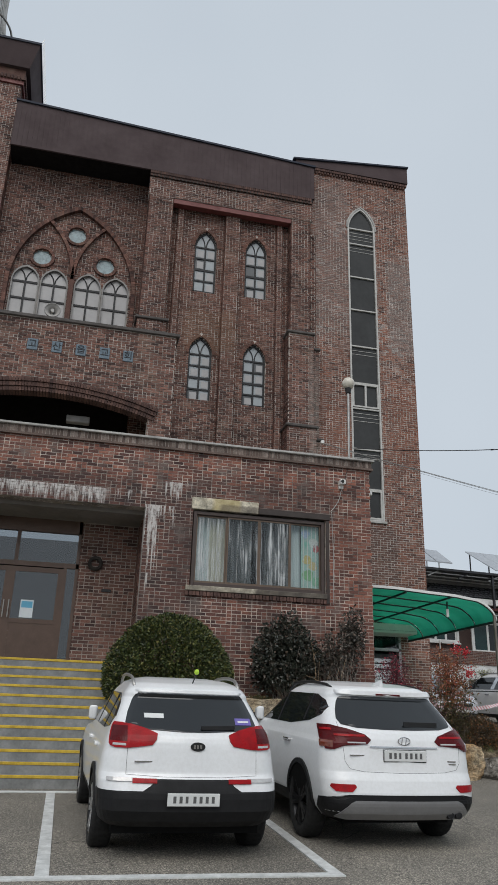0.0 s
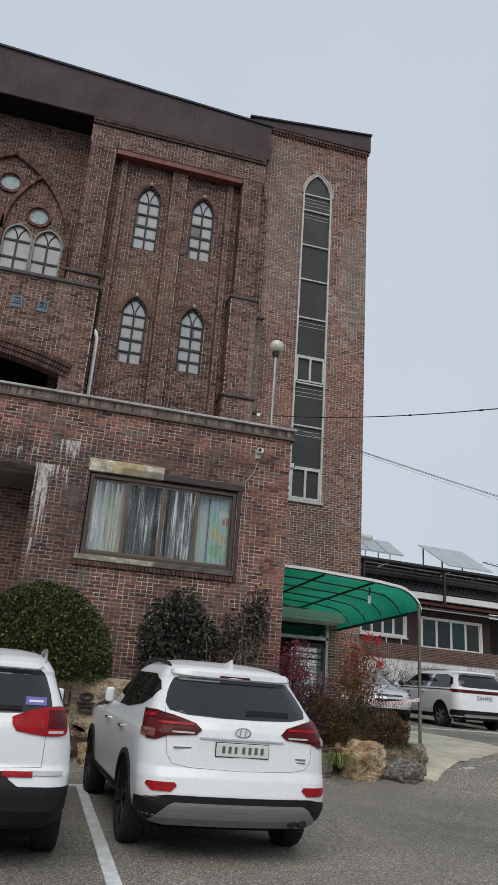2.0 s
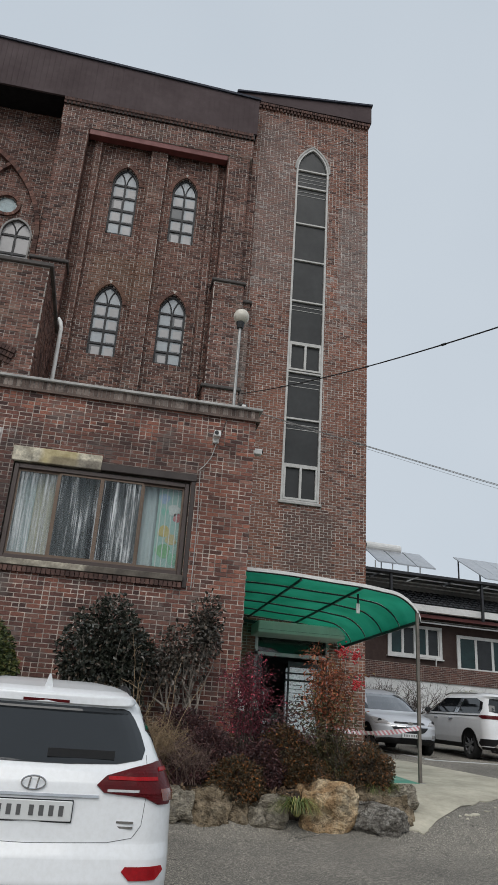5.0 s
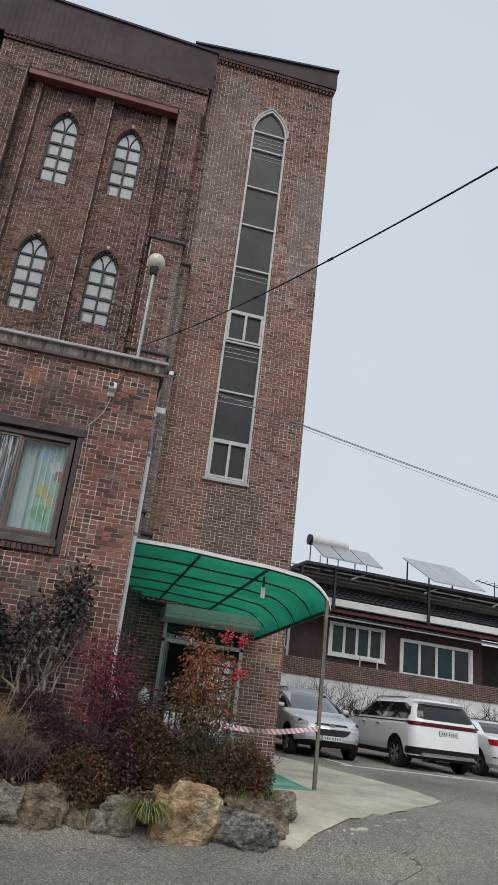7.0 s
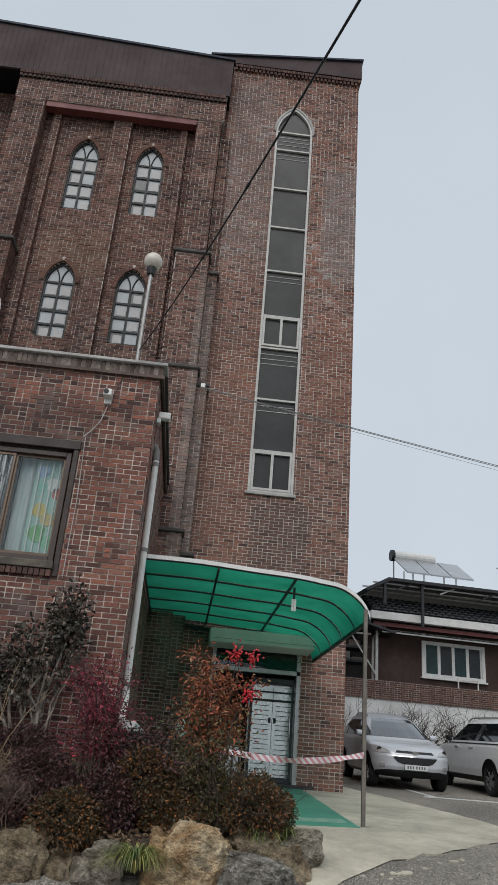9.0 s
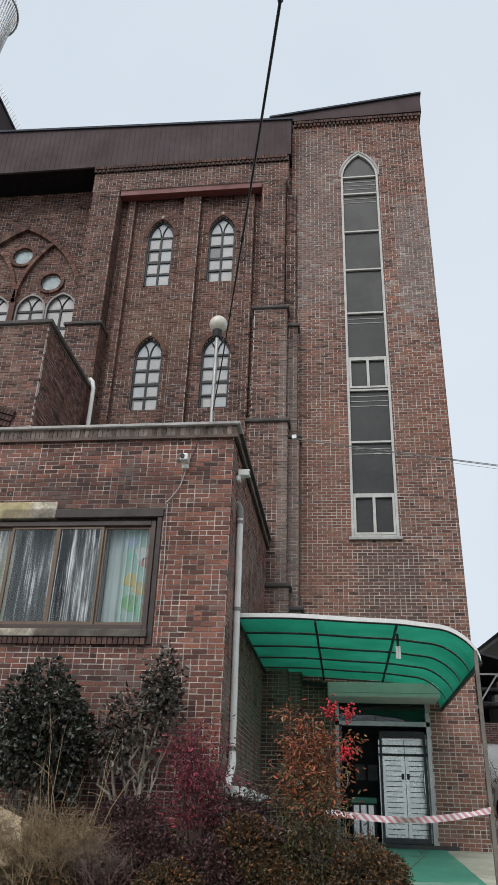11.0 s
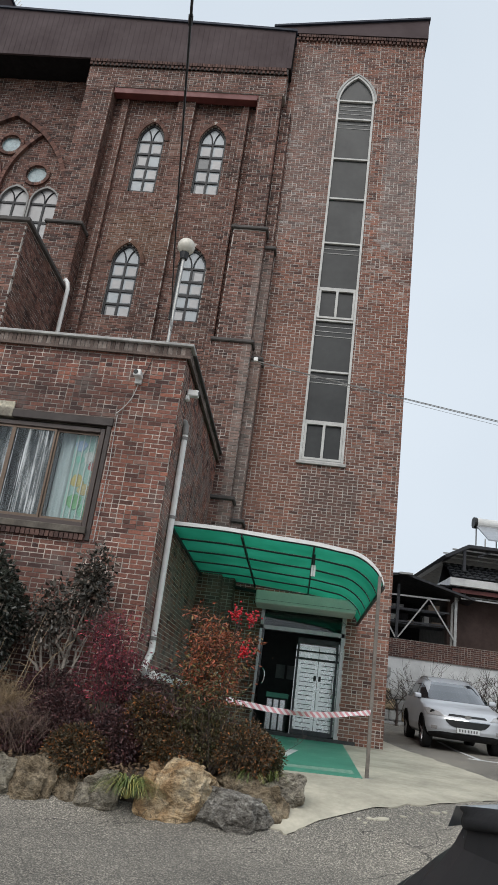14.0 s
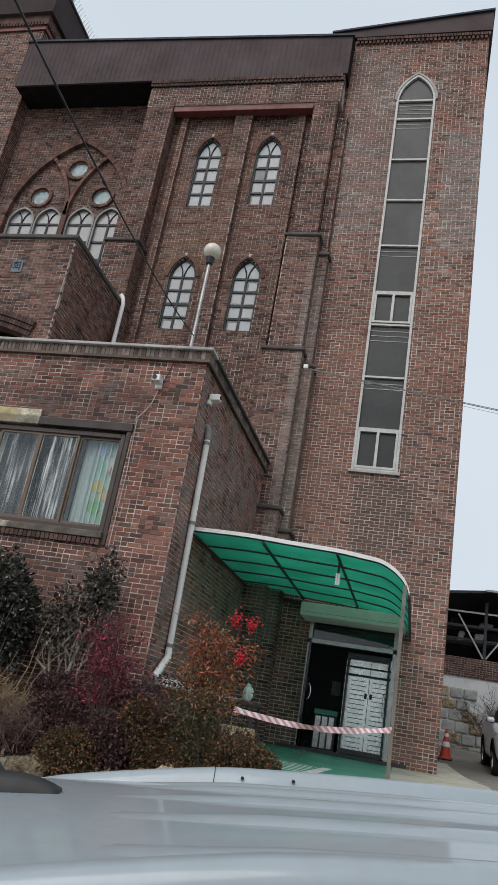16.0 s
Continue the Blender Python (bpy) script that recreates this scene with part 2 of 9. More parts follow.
M_RUBBER = plain("tyre_rubber", (0.012, 0.012, 0.012), 0.85, var=0.3, scale=20, bumps=0.3)
M_SOIL = plain("soil", (0.075, 0.055, 0.04), 1.0, var=0.5, scale=5, bumps=0.8, dist=0.03)
M_LINE = plain("road_paint", (0.62, 0.63, 0.62), 0.8, var=0.28, scale=7, bumps=0.3)
M_YELLOW = plain("yellow_nosing", (0.62, 0.42, 0.045), 0.75, var=0.35, scale=7, bumps=0.3)
M_STAIR = plain("stair_concrete", (0.25, 0.255, 0.25), 0.9, var=0.35, scale=3, bumps=0.4)
# indoor gloom put into the wall colour of the rooms behind openings
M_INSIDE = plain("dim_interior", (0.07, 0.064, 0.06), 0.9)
# near-black that paints the deep shade inside the balcony arch
M_VOID = plain("black_arch_shade", (0.018, 0.016, 0.015), 0.95, spec=0.05)


def glass_mat(name, tint=(0.86, 0.9, 0.9), rough=0.02, ior=1.52):
    m, n, l, b = mat_new(name)
    out = n["Material Output"]
    gl = n.new("ShaderNodeBsdfGlossy")
    gl.inputs["Roughness"].default_value = rough
    tr = n.new("ShaderNodeBsdfTransparent")
    tr.inputs["Color"].default_value = (*tint, 1)
    fr = n.new("ShaderNodeFresnel")
    fr.inputs["IOR"].default_value = ior
    sh = n.new("ShaderNodeMixShader")
    l.new(fr.outputs[0], sh.inputs[0])
    l.new(tr.outputs[0], sh.inputs[1])
    l.new(gl.outputs[0], sh.inputs[2])
    l.new(sh.outputs[0], out.inputs["Surface"])
    n.remove(b)
    return m


M_GLASS = glass_mat("window_glass")
M_WINDSCREEN = plain("windscreen_glass", (0.035, 0.04, 0.05), 0.10, var=0.1, bumps=0, spec=1.0, coat=1.0)
M_DARKGLASS = plain("tinted_car_glass", (0.010, 0.012, 0.014), 0.04, var=0.1, bumps=0, spec=0.6)
M_STAIRGLASS = plain("tinted_stair_glass", (0.052, 0.053, 0.053), 0.32, var=0.3, scale=0.8, bumps=0, spec=0.22)


def frosted(name, col):
    return plain(name, col, 0.35, var=0.15, scale=1.2, bumps=0.05)


# frosted tone, with the sky's reflection added to it as blue-white
M_FROST = frosted("frosted_pane", (0.33, 0.36, 0.38))
M_FROSTDARK = frosted("dark_frosted_pane", (0.09, 0.095, 0.10))
M_FROSTBLUE = plain("blue_roundel_glass", (0.24, 0.33, 0.355), 0.3, var=0.5, scale=9, bumps=0.1)


def asphalt():
    m, n, l, b = mat_new("worn_asphalt")
    big = noise_tex(n, l, 0.35, 6, 0.6)
    fine = noise_tex(n, l, 55, 3, 0.7)
    tc = n.new("ShaderNodeTexCoord")
    v = n.new("ShaderNodeTexVoronoi")
    v.inputs["Scale"].default_value = 92
    l.new(tc.outputs["Object"], v.inputs["Vector"])
    c = ramp(n, l, big, ((0.3, (0.14, 0.131, 0.117)), (0.5, (0.205, 0.191, 0.168)), (0.72, (0.28, 0.258, 0.222))))
    agg = ramp(n, l, v.outputs["Color"], ((0.15, (0.24, 0.24, 0.24)), (0.6, (0.92, 0.91, 0.89)), (0.9, (2.5, 2.42, 2.3))))
    c = mixc(n, l, 0.7, c, agg, "MULTIPLY")
    c = mixc(n, l, 0.8, c, ramp(n, l, fine, ((0.3, (0.6, 0.6, 0.6)), (0.7, (1.3, 1.3, 1.3)))), "MULTIPLY")
    cr = n.new("ShaderNodeTexVoronoi")
    cr.feature = "DISTANCE_TO_EDGE"
    cr.inputs["Scale"].default_value = 0.55
    wv = noise_tex(n, l, 2.5, 4)
    add = n.new("ShaderNodeVectorMath")
    sc = n.new("ShaderNodeVectorMath")
    sc.operation = "SCALE"
    sc.inputs["Scale"].default_value = 0.8
    cmb = n.new("ShaderNodeCombineXYZ")
    l.new(wv, cmb.inputs[0])
    l.new(wv, cmb.inputs[1])
    l.new(cmb.outputs[0], sc.inputs[0])
    l.new(tc.outputs["Object"], add.inputs[0])
    l.new(sc.outputs[0], add.inputs[1])
    l.new(add.outputs[0], cr.inputs["Vector"])
    crack = mathn(n, l, "LESS_THAN", cr.outputs["Distance"], 0.004)
    gate = mathn(n, l, "GREATER_THAN", big, 0.52)
    crack = mathn(n, l, "MULTIPLY", crack, gate)
    c = mixc(n, l, mathn(n, l, "MULTIPLY", crack, 0.7), c, (0.03, 0.028, 0.026))
    l.new(c, b.inputs["Base Color"])
    b.inputs["Roughness"].default_value = 0.92
    b.inputs["Specular IOR Level"].default_value = 0.25
    bump(n, l, b, v.outputs["Distance"], 0.5, 0.006)
    return m


M_ASPHALT = asphalt()

# ---------------------------------------------------------------- mesh helpers
def link(name, bm, mat, parent=None, label="", smooth=False):
    me = bpy.data.meshes.new(name)
    if smooth:
        for f in bm.faces:
            f.smooth = True
    bm.to_mesh(me)
    bm.free()
    for m in (mat if isinstance(mat, (list, tuple)) else (mat,)):
        me.materials.append(m)
    ob = new(name, me)
    if parent is not None:
        ob.parent = parent
    if label:
        ob["label"] = label
    return ob


def part(name, bm, mat, parent, label="", smooth=False):
    return link(name, bm, mat, parent, label, smooth)


def thing(name, label, category, m=None, group="", kind=""):
    ob = new(name)
    ob.empty_display_size = 0.1
    if m is not None:
        ob.matrix_world = m
    return tagged(ob, label, category, group, kind)


def box(bm, x0, x1, y0, y1, z0, z1, m=None):
    vs = [bm.verts.new(m @ Vector(p) if m else p) for p in ((x0, y0, z0), (x1, y0, z0), (x1, y1, z0), (x0, y1, z0), (x0, y0, z1), (x1, y0, z1), (x1, y1, z1), (x0, y1, z1))]
    for f in ((3, 2, 1, 0), (4, 5, 6, 7), (0, 1, 5, 4), (1, 2, 6, 5), (2, 3, 7, 6), (3, 0, 4, 7)):
        bm.faces.new([vs[i] for i in f])
    return vs


def boxes(*specs):
    bm = bmesh.new()
    for s in specs:
        box(bm, *s)
    return bm


def bevelled(bm, w=0.01, seg=2):
    bmesh.ops.bevel(bm, geom=list(bm.edges), offset=w, segments=seg, affect="EDGES", profile=0.5)
    return bm


def tube(bm, pts, r, n=10, closed=False, r_end=None):
    """A round bar along points."""
    pts = [Vector(p) for p in pts]
    rings = []
    side = None
    for i, p in enumerate(pts):
        a, b = pts[max(i - 1, 0)], pts[min(i + 1, len(pts) - 1)]
        d = (b - a).normalized()
        if side is None:
            side = d.orthogonal().normalized()
        side = (side - d * side.dot(d)).normalized()
        up = d.cross(side)
        rr = r if r_end is None else r + (r_end - r) * i / max(1, len(pts) - 1)
        rings.append([bm.verts.new(p + (side * math.cos(k * math.tau / n) + up * math.sin(k * math.tau / n)) * rr) for k in range(n)])
    for a, b in zip(rings, rings[1:]):
        for k in range(n):
            bm.faces.new((a[k], a[(k + 1) % n], b[(k + 1) % n], b[k]))
    bm.faces.new(rings[0][::-1])
    bm.faces.new(rings[-1])
    return bm


def bar(bm, a, b, w, h):
    """A square bar from a to b, w wide and h deep."""
    a, b = Vector(a), Vector(b)
    d = (b - a).normalized()
    up = Vector((0, 0, 1)) if abs(d.z) < 0.95 else Vector((0, 1, 0))
    s = d.cross(up).normalized()
    u = s.cross(d)
    vs = [bm.verts.new(p + s * i * w / 2 + u * j * h / 2) for p in (a, b) for i, j in ((-1, -1), (1, -1), (1, 1), (-1, 1))]
    for f in ((3, 2, 1, 0), (4, 5, 6, 7), (0, 1, 5, 4), (1, 2, 6, 5), (2, 3, 7, 6), (3, 0, 4, 7)):
        bm.faces.new([vs[i] for i in f])
    return bm


def prism(bm, outline, y0, y1, m=None):
    """An outline of (x, z), given thickness along y."""
    f = [bm.verts.new(m @ Vector((x, y0, z)) if m else (x, y0, z)) for x, z in outline]
    k = [bm.verts.new(m @ Vector((x, y1, z)) if m else (x, y1, z)) for x, z in outline]
    bm.faces.new(f)
    bm.faces.new(k[::-1])
    c = len(f)
    for i in range(c):
        bm.faces.new((f[i], k[i], k[(i + 1) % c], f[(i + 1) % c]))
    return bm


def strip(bm, inner, outer, y0, y1):
    """A flat band between two open lines of (x, z), given thickness along y."""
    n = len(inner)
    a = [[bm.verts.new((x, y, z)) for x, z in line] for line, y in ((inner, y0), (outer, y0), (inner, y1), (outer, y1))]
    fi, fo, ki, ko = a
    for i in range(n - 1):
        bm.faces.new((fi[i], fi[i + 1], fo[i + 1], fo[i]))
        bm.faces.new((ki[i + 1], ki[i], ko[i], ko[i + 1]))
        bm.faces.new((fo[i], fo[i + 1], ko[i + 1], ko[i]))
        bm.faces.new((fi[i + 1], fi[i], ki[i], ki[i + 1]))
    for i in (0, n - 1):
        bm.faces.new((fi[i], fo[i], ko[i], ki[i]))
    return bm


def from_boxes(name, arr, mat, parent=None, label=""):
    """Many boxes (x0, x1, y0, y1, z0, z1) in one mesh, quickly."""
    arr = np.asarray(arr, dtype=float)
    n = len(arr)
    pick = np.array([(0, 2, 4), (1, 2, 4), (1, 3, 4), (0, 3, 4), (0, 2, 5), (1, 2, 5), (1, 3, 5), (0, 3, 5)])
    verts = arr[:, pick].reshape(-1, 3)
    quad = np.array([(3, 2, 1, 0), (4, 5, 6, 7), (0, 1, 5, 4), (1, 2, 6, 5), (2, 3, 7, 6), (3, 0, 4, 7)])
    faces = (quad[None] + 8 * np.arange(n)[:, None, None]).reshape(-1, 4)
    me = bpy.data.meshes.new(name)
    me.from_pydata(verts.tolist(), [], faces.tolist())
    me.materials.append(mat)
    ob = new(name, me)
    if parent is not None:
        ob.parent = parent
    if label:
        ob["label"] = label
    return ob


# ---------------------------------------------------------------- brickwork
COURSE, LENGTH, JOINT = 0.0700, 0.208, 0.0145
rng = random.Random(7)


def arch_span(cx, half, z_spring, z_apex):
    """Width of a pointed arch, course by course."""
    rise = z_apex - z_spring
    rad = (half * half + rise * rise) / (2 * half)

    def span(z):
        if z >= z_apex:
            return None
        if z <= z_spring:
            return cx - half, cx + half
        w = math.sqrt(max(0, rad * rad - (z - z_spring) ** 2)) - (rad - half)
        return (cx - w, cx + w) if w > 0.01 else None
    return span


def hole_rect(u0, u1, z0, z1):
    return lambda z: (u0, u1) if z0 < z < z1 else None


def hole_arch(cx, half, z0, z_spring, z_apex):
    s = arch_span(cx, half, z_spring, z_apex)
    return lambda z: s(z) if z > z0 else None


def hole_round(cx, cz, r):
    return lambda z: (cx - math.sqrt(r * r - (z - cz) ** 2), cx + math.sqrt(r * r - (z - cz) ** 2)) if abs(z - cz) < r else None


def spans(u0, u1, z, holes):
    out = [(u0, u1)]
    for h in holes:
        s = h(z)
        if s is None:
            continue
        nxt = []
        for a, b in out:
            if s[1] <= a or s[0] >= b:
                nxt.append((a, b))
            else:
                if s[0] > a:
                    nxt.append((a, s[0]))
                if s[1] < b:
                    nxt.append((s[1], b))
        out = nxt
    return [(a, b) for a, b in out if b - a > 0.012]


def brick_wall(name, axis, face, sign, u0, u1, z0, z1, holes=(), thick=0.3, mat=None, mortar=None, label="", pieces=None, piece_mat=None, course=COURSE, parent=None, recess=0.0055, rough=0.003):
    """A wall along x (axis 'x', its face at y) or along y (axis 'y', its face at x): a mortar core with real bricks set into it.
    sign: which way the face looks along the other axis. pieces: (u0, u1, z0, z1) where the bricks are objects of their own.
    recess: how far the joints lie back; rough: how unevenly the bricks stand out."""
    mat, mortar = mat or M_BRICK_TOWER, mortar or M_MORTAR
    depth = 0.05
    core, bricks, single = [], [], []

    def put(a, b, d0, d1, za, zb):
        lo, hi = min(d0, d1), max(d0, d1)
        return (a, b, lo, hi, za, zb) if axis == "x" else (lo, hi, a, b, za, zb)

    rows = int(math.ceil((z1 - z0) / course - 1e-6))
    run = None
    for i in range(rows):
        za, zb = z0 + i * course, min(z1, z0 + (i + 1) * course)
        sp = spans(u0, u1, (za + zb) / 2, holes)
        if run and run[2] == sp:
            run[1] = zb
        else:
            if run:
                core += [put(max(a, u0 + 0.013), min(b, u1 - 0.013), face - sign * recess, face - sign * thick, run[0], run[1]) for a, b in run[2]]
            run = [za, zb, sp]
        off = (LENGTH / 2 if i % 2 else 0.0)
        u = math.floor((u0 - off) / LENGTH) * LENGTH + off
        while u < u1:
            cuts = [(u, u + LENGTH)] if rng.random() > 0.34 else [(u, u + LENGTH / 2), (u + LENGTH / 2, u + LENGTH)]
            for a, b in cuts:
                for s0, s1 in sp:
                    lo, hi = max(a, s0), min(b, s1)
                    if hi - lo < 0.03 or zb - za < 0.03:
                        continue
                    prd = rng.uniform(-0.003, rough)
                    ja = JOINT / 2 if a >= s0 else 0.001
                    jb = JOINT / 2 if b <= s1 else 0.001
                    jit = rng.uniform(-0.003, 0.003)
                    q = (lo + ja, hi - jb, face + sign * prd, face - sign * depth, za + JOINT / 2 + jit, zb - JOINT / 2 + jit)
                    if pieces and pieces[0] <= lo and hi <= pieces[1] and pieces[2] <= za and zb <= pieces[3]:
                        single.append(q)
                    else:
                        bricks.append(put(*q))
            u += LENGTH
    core += [put(max(a, u0 + 0.013), min(b, u1 - 0.013), face - sign * recess, face - sign * thick, run[0], run[1]) for a, b in run[2]]
    wall = from_boxes(name, core, mortar, parent)
    if parent is None:
        tagged(wall, label, "brick wall", "", "structure")
    field = from_boxes("bricks", bricks, mat, wall)
    field["kind"] = "stuff"
    cache = {}
    for a, b, d0, d1, za, zb in single[:300]:
        key = round(b - a, 2)
        if key not in cache:
            bm = boxes(put(-(b - a) / 2, (b - a) / 2, 0, -sign * depth, -(zb - za) / 2, (zb - za) / 2))
            me = bpy.data.meshes.new("brick")
            bm.to_mesh(me)
            bm.free()
            me.materials.append(piece_mat)
            cache[key] = me
        o = new("brick", cache[key])
        o.parent = wall
        o.location = ((a + b) / 2, d0, (za + zb) / 2) if axis == "x" else (d0, (a + b) / 2, (za + zb) / 2)
    if len(single) > 300:
        more = from_boxes("bricks", [put(*q) for q in single[300:]], mat, wall)
        more["kind"] = "stuff"
    return wall


def soldier(name, axis, face, sign, u0, u1, z0, z1, mat, parent, depth=0.08, pitch=0.07, gap=0.012, every=1):
    """A row of bricks on end."""
    out = []
    k, u = 0, u0
    while u + pitch - gap <= u1:
        if k % every == 0:
            lo, hi = sorted((face + rng.uniform(-0.002, 0.002), face - sign * depth))
            out.append((u, u + pitch - gap, lo, hi, z0, z1) if axis == "x" else (lo, hi, u, u + pitch - gap, z0, z1))
        u += pitch
        k += 1
    o = from_boxes(name, out, mat, parent)
    o["kind"] = "stuff"
    return o


def arch_line(cx, half, z_spring, z_apex, n=12):
    """Points (x, z) along a pointed arch, from the left springing to the right."""
    rise = z_apex - z_spring
    rad = (half * half + rise * rise) / (2 * half)
    a1 = math.asin(min(1, rise / rad))
    left = [(cx + (rad - half) - rad * math.cos(a1 * i / n), z_spring + rad * math.sin(a1 * i / n)) for i in range(n + 1)]
    return left + [(2 * cx - x, z) for x, z in left[-2::-1]]


# ---------------------------------------------------------------- ground
SLOPE = ((-60, -2.6), (0, 0.17), (7.5, 0.515), (12.5, 0.815), (13.0, 0.91), (13.5, 1.11), (14.5, 1.375), (15.0, 1.44), (20.5, 1.775), (24.0, 1.91), (26.5, 2.08), (33.0, 2.45), (60, 4.0), (3000, 4.0))


def ground_z(x, y):
    for (a, za), (b, zb) in zip(SLOPE, SLOPE[1:]):
        if y <= b:
            return za + (zb - za) * (y - a) / (b - a)
    return SLOPE[-1][1]

# ---------------------------------------------------------------- ground, lines, stairs
def ground_sheet():
    bm = bmesh.new()
    xs = [-3000, -300, -60, -20] + [-12 + i for i in range(36)] + [30, 60, 300, 3000]
    ys = [-3000, -300, -60, -25] + [-10 + i * 0.5 for i in range(90)] + [40, 60, 300, 3000]
    grid = []
    for y in ys:
        row = []
        for x in xs:
            z = ground_z(x, max(-60, y))
            if -12 < x < 24 and -10 < y < 35:
                z += 0.012 * noise.noise((x * 0.4, y * 0.4, 0)) - 0.004
            row.append(bm.verts.new((x, y, z)))
        grid.append(row)
    for a, b in zip(grid, grid[1:]):
        for i in range(len(xs) - 1):
            bm.faces.new((a[i], a[i + 1], b[i + 1], b[i]))
    return tagged(link("ground", bm, M_ASPHALT, smooth=True), "worn grey asphalt car park sloping up to the building", "asphalt", "", "structure")


ground_sheet()


def on_ground(name, outline, mat, lift, label, category, step=0.4):
    """A thin sheet laid over the slope. outline: (x, y) points."""
    bm = bmesh.new()
    f = bm.faces.new([bm.verts.new((x, y, 0)) for x, y in outline])
    bmesh.ops.triangulate(bm, faces=[f])
    for _ in range(4):
        long = [e for e in bm.edges if e.calc_length() > step]
        if not long:
            break
        bmesh.ops.subdivide_edges(bm, edges=long, cuts=1)
        bmesh.ops.triangulate(bm, faces=list(bm.faces))
    for v in bm.verts:
        v.co.z = ground_z(v.co.x, v.co.y) + lift + 0.012 * noise.noise((v.co.x * 0.4, v.co.y * 0.4, 0))
    ext = bmesh.ops.extrude_face_region(bm, geom=list(bm.faces))
    for v in ext["geom"]:
        if isinstance(v, bmesh.types.BMVert):
            v.co.z -= lift + 0.03
    bmesh.ops.recalc_face_normals(bm, faces=list(bm.faces))
    return tagged(link(name, bm, mat), label, category, "", "structure")


LX0, LX1, LY = -0.06, 2.53, 7.34
for x0, x1, y0, y1 in ((LX0, LX0 + 0.12, LY, 11.88), (LX1, LX1 + 0.12, LY, 11.88), (-4.0, LX1 + 0.12, LY - 0.12, LY), (-6.0, 2.65, 11.88, 12.0), (12.0, 19.0, 21.3, 21.4), (15.0, 15.1, 21.4, 26), (12.2, 12.3, 21.4, 26)):
    on_ground("parking_line", ((x0, y0), (x1, y0), (x1, y1), (x0, y1)), M_LINE, 0.008, "white painted parking bay line on the asphalt", "road marking")

# stairs up to the porch
STEPS, RISE, RUN, STAIR_Y = 12, 0.165, 0.245, 12.25
stairs = thing("stairs", "wide grey concrete steps with worn yellow nosings", "stairs", kind="structure")
for i in range(STEPS):
    y, z = STAIR_Y + i * RUN, 0.80 + (i + 1) * RISE
    end = 16.2 if i == STEPS - 1 else y + RUN + 0.05
    part("step", bevelled(boxes((-6.0, 1.24, y, end, 0.5, z)), 0.006, 1), M_STAIR, stairs)
    part("nosing", bevelled(boxes((-6.0, 1.235, y - 0.008, y + 0.04, z - 0.036, z + 0.006)), 0.004, 1), M_YELLOW, stairs, "worn yellow painted nosing")
PORCH_Z = 0.80 + STEPS * RISE

# ---------------------------------------------------------------- front wing
Y1, XR = 14.85, 6.15
wing_holes = (hole_rect(-4.2, 1.26, 0, 5.80), hole_rect(2.24, 5.11, 4.30, 5.88))
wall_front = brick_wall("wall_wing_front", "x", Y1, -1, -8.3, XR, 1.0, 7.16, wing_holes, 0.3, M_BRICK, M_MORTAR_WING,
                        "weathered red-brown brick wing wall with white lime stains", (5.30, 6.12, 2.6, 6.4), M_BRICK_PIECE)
wall_side = brick_wall("wall_wing_side", "y", XR, 1, Y1 + 0.052, 20.38, 1.0, 7.16, (), 0.3, M_BRICK, M_MORTAR_WING, "brick side wall of the low wing", (14.9, 16.3, 2.9, 4.6), M_BRICK_PIECE)
wing_roof = tagged(link("roof_wing", boxes((-8.3, XR - 0.05, Y1 + 0.05, 20.3, 7.05, 7.15)), M_CONC), "flat roof slab of the low brick wing", "roof", "", "structure")
M_SOLDIER = rand_mat("weathered_upright_brick", ((0.0, (0.085, 0.062, 0.054)), (0.5, (0.165, 0.125, 0.108)), (1.0, (0.27, 0.225, 0.20))), grime=0.4, scale=1.4)
coping = thing("coping", "weathered pale coping over a row of upright bricks", "coping", kind="structure")
soldier("soldier_course", "x", Y1 - 0.035, -1, -8.3, XR + 0.03, 7.16, 7.31, M_SOLDIER, coping)
soldier("soldier_course", "y", XR + 0.035, 1, Y1 - 0.03, 20.3, 7.16, 7.31, M_SOLDIER, coping)
part("backing", boxes((-8.3, XR + 0.02, Y1 - 0.02, Y1 + 0.25, 7.161, 7.312), (XR - 0.25, XR + 0.021, Y1 + 0.25, 20.3, 7.161, 7.312)), M_MORTAR_DARK, coping)
part("cap", bevelled(boxes((-8.3, XR + 0.09, Y1 - 0.09, Y1 + 0.25, 7.312, 7.36), ), 0.008, 1), M_COPING, coping)
part("cap", bevelled(boxes((XR - 0.25, XR + 0.09, Y1 + 0.25, 20.3, 7.312, 7.36), ), 0.008, 1), M_CAPSTONE, coping)
part("drip", boxes((-8.3, XR + 0.06, Y1 - 0.06, Y1 - 0.021, 7.115, 7.16), (XR + 0.021, XR + 0.06, Y1 - 0.02, 20.3, 7.115, 7.16)), M_SOLDIER, coping)

# porch recess with the entrance doors
PY = 16.2
# darker brick and mortar tones stand in for shade in the recess
brick_wall("wall_porch_back", "x", PY, -1, 0.06, 1.45, PORCH_Z, 5.74, (), 0.2, M_BRICK_DARK, M_MORTAR_PORCH, "brick wall inside the porch in shade-darkened colours")
brick_wall("wall_porch_side", "y", 1.26, -1, Y1 + 0.29, PY + 0.03, PORCH_Z, 5.74, (), 0.2, M_BRICK_DARK, M_MORTAR_PORCH, "brick side wall of the porch in shade-darkened colours")
brick_wall("wall_porch_far", "y", -4.2, 1, Y1 + 0.3, PY, PORCH_Z, 5.74, (), 0.2, M_BRICK_DARK, M_MORTAR_PORCH, "brick side wall of the porch in shade-darkened colours")
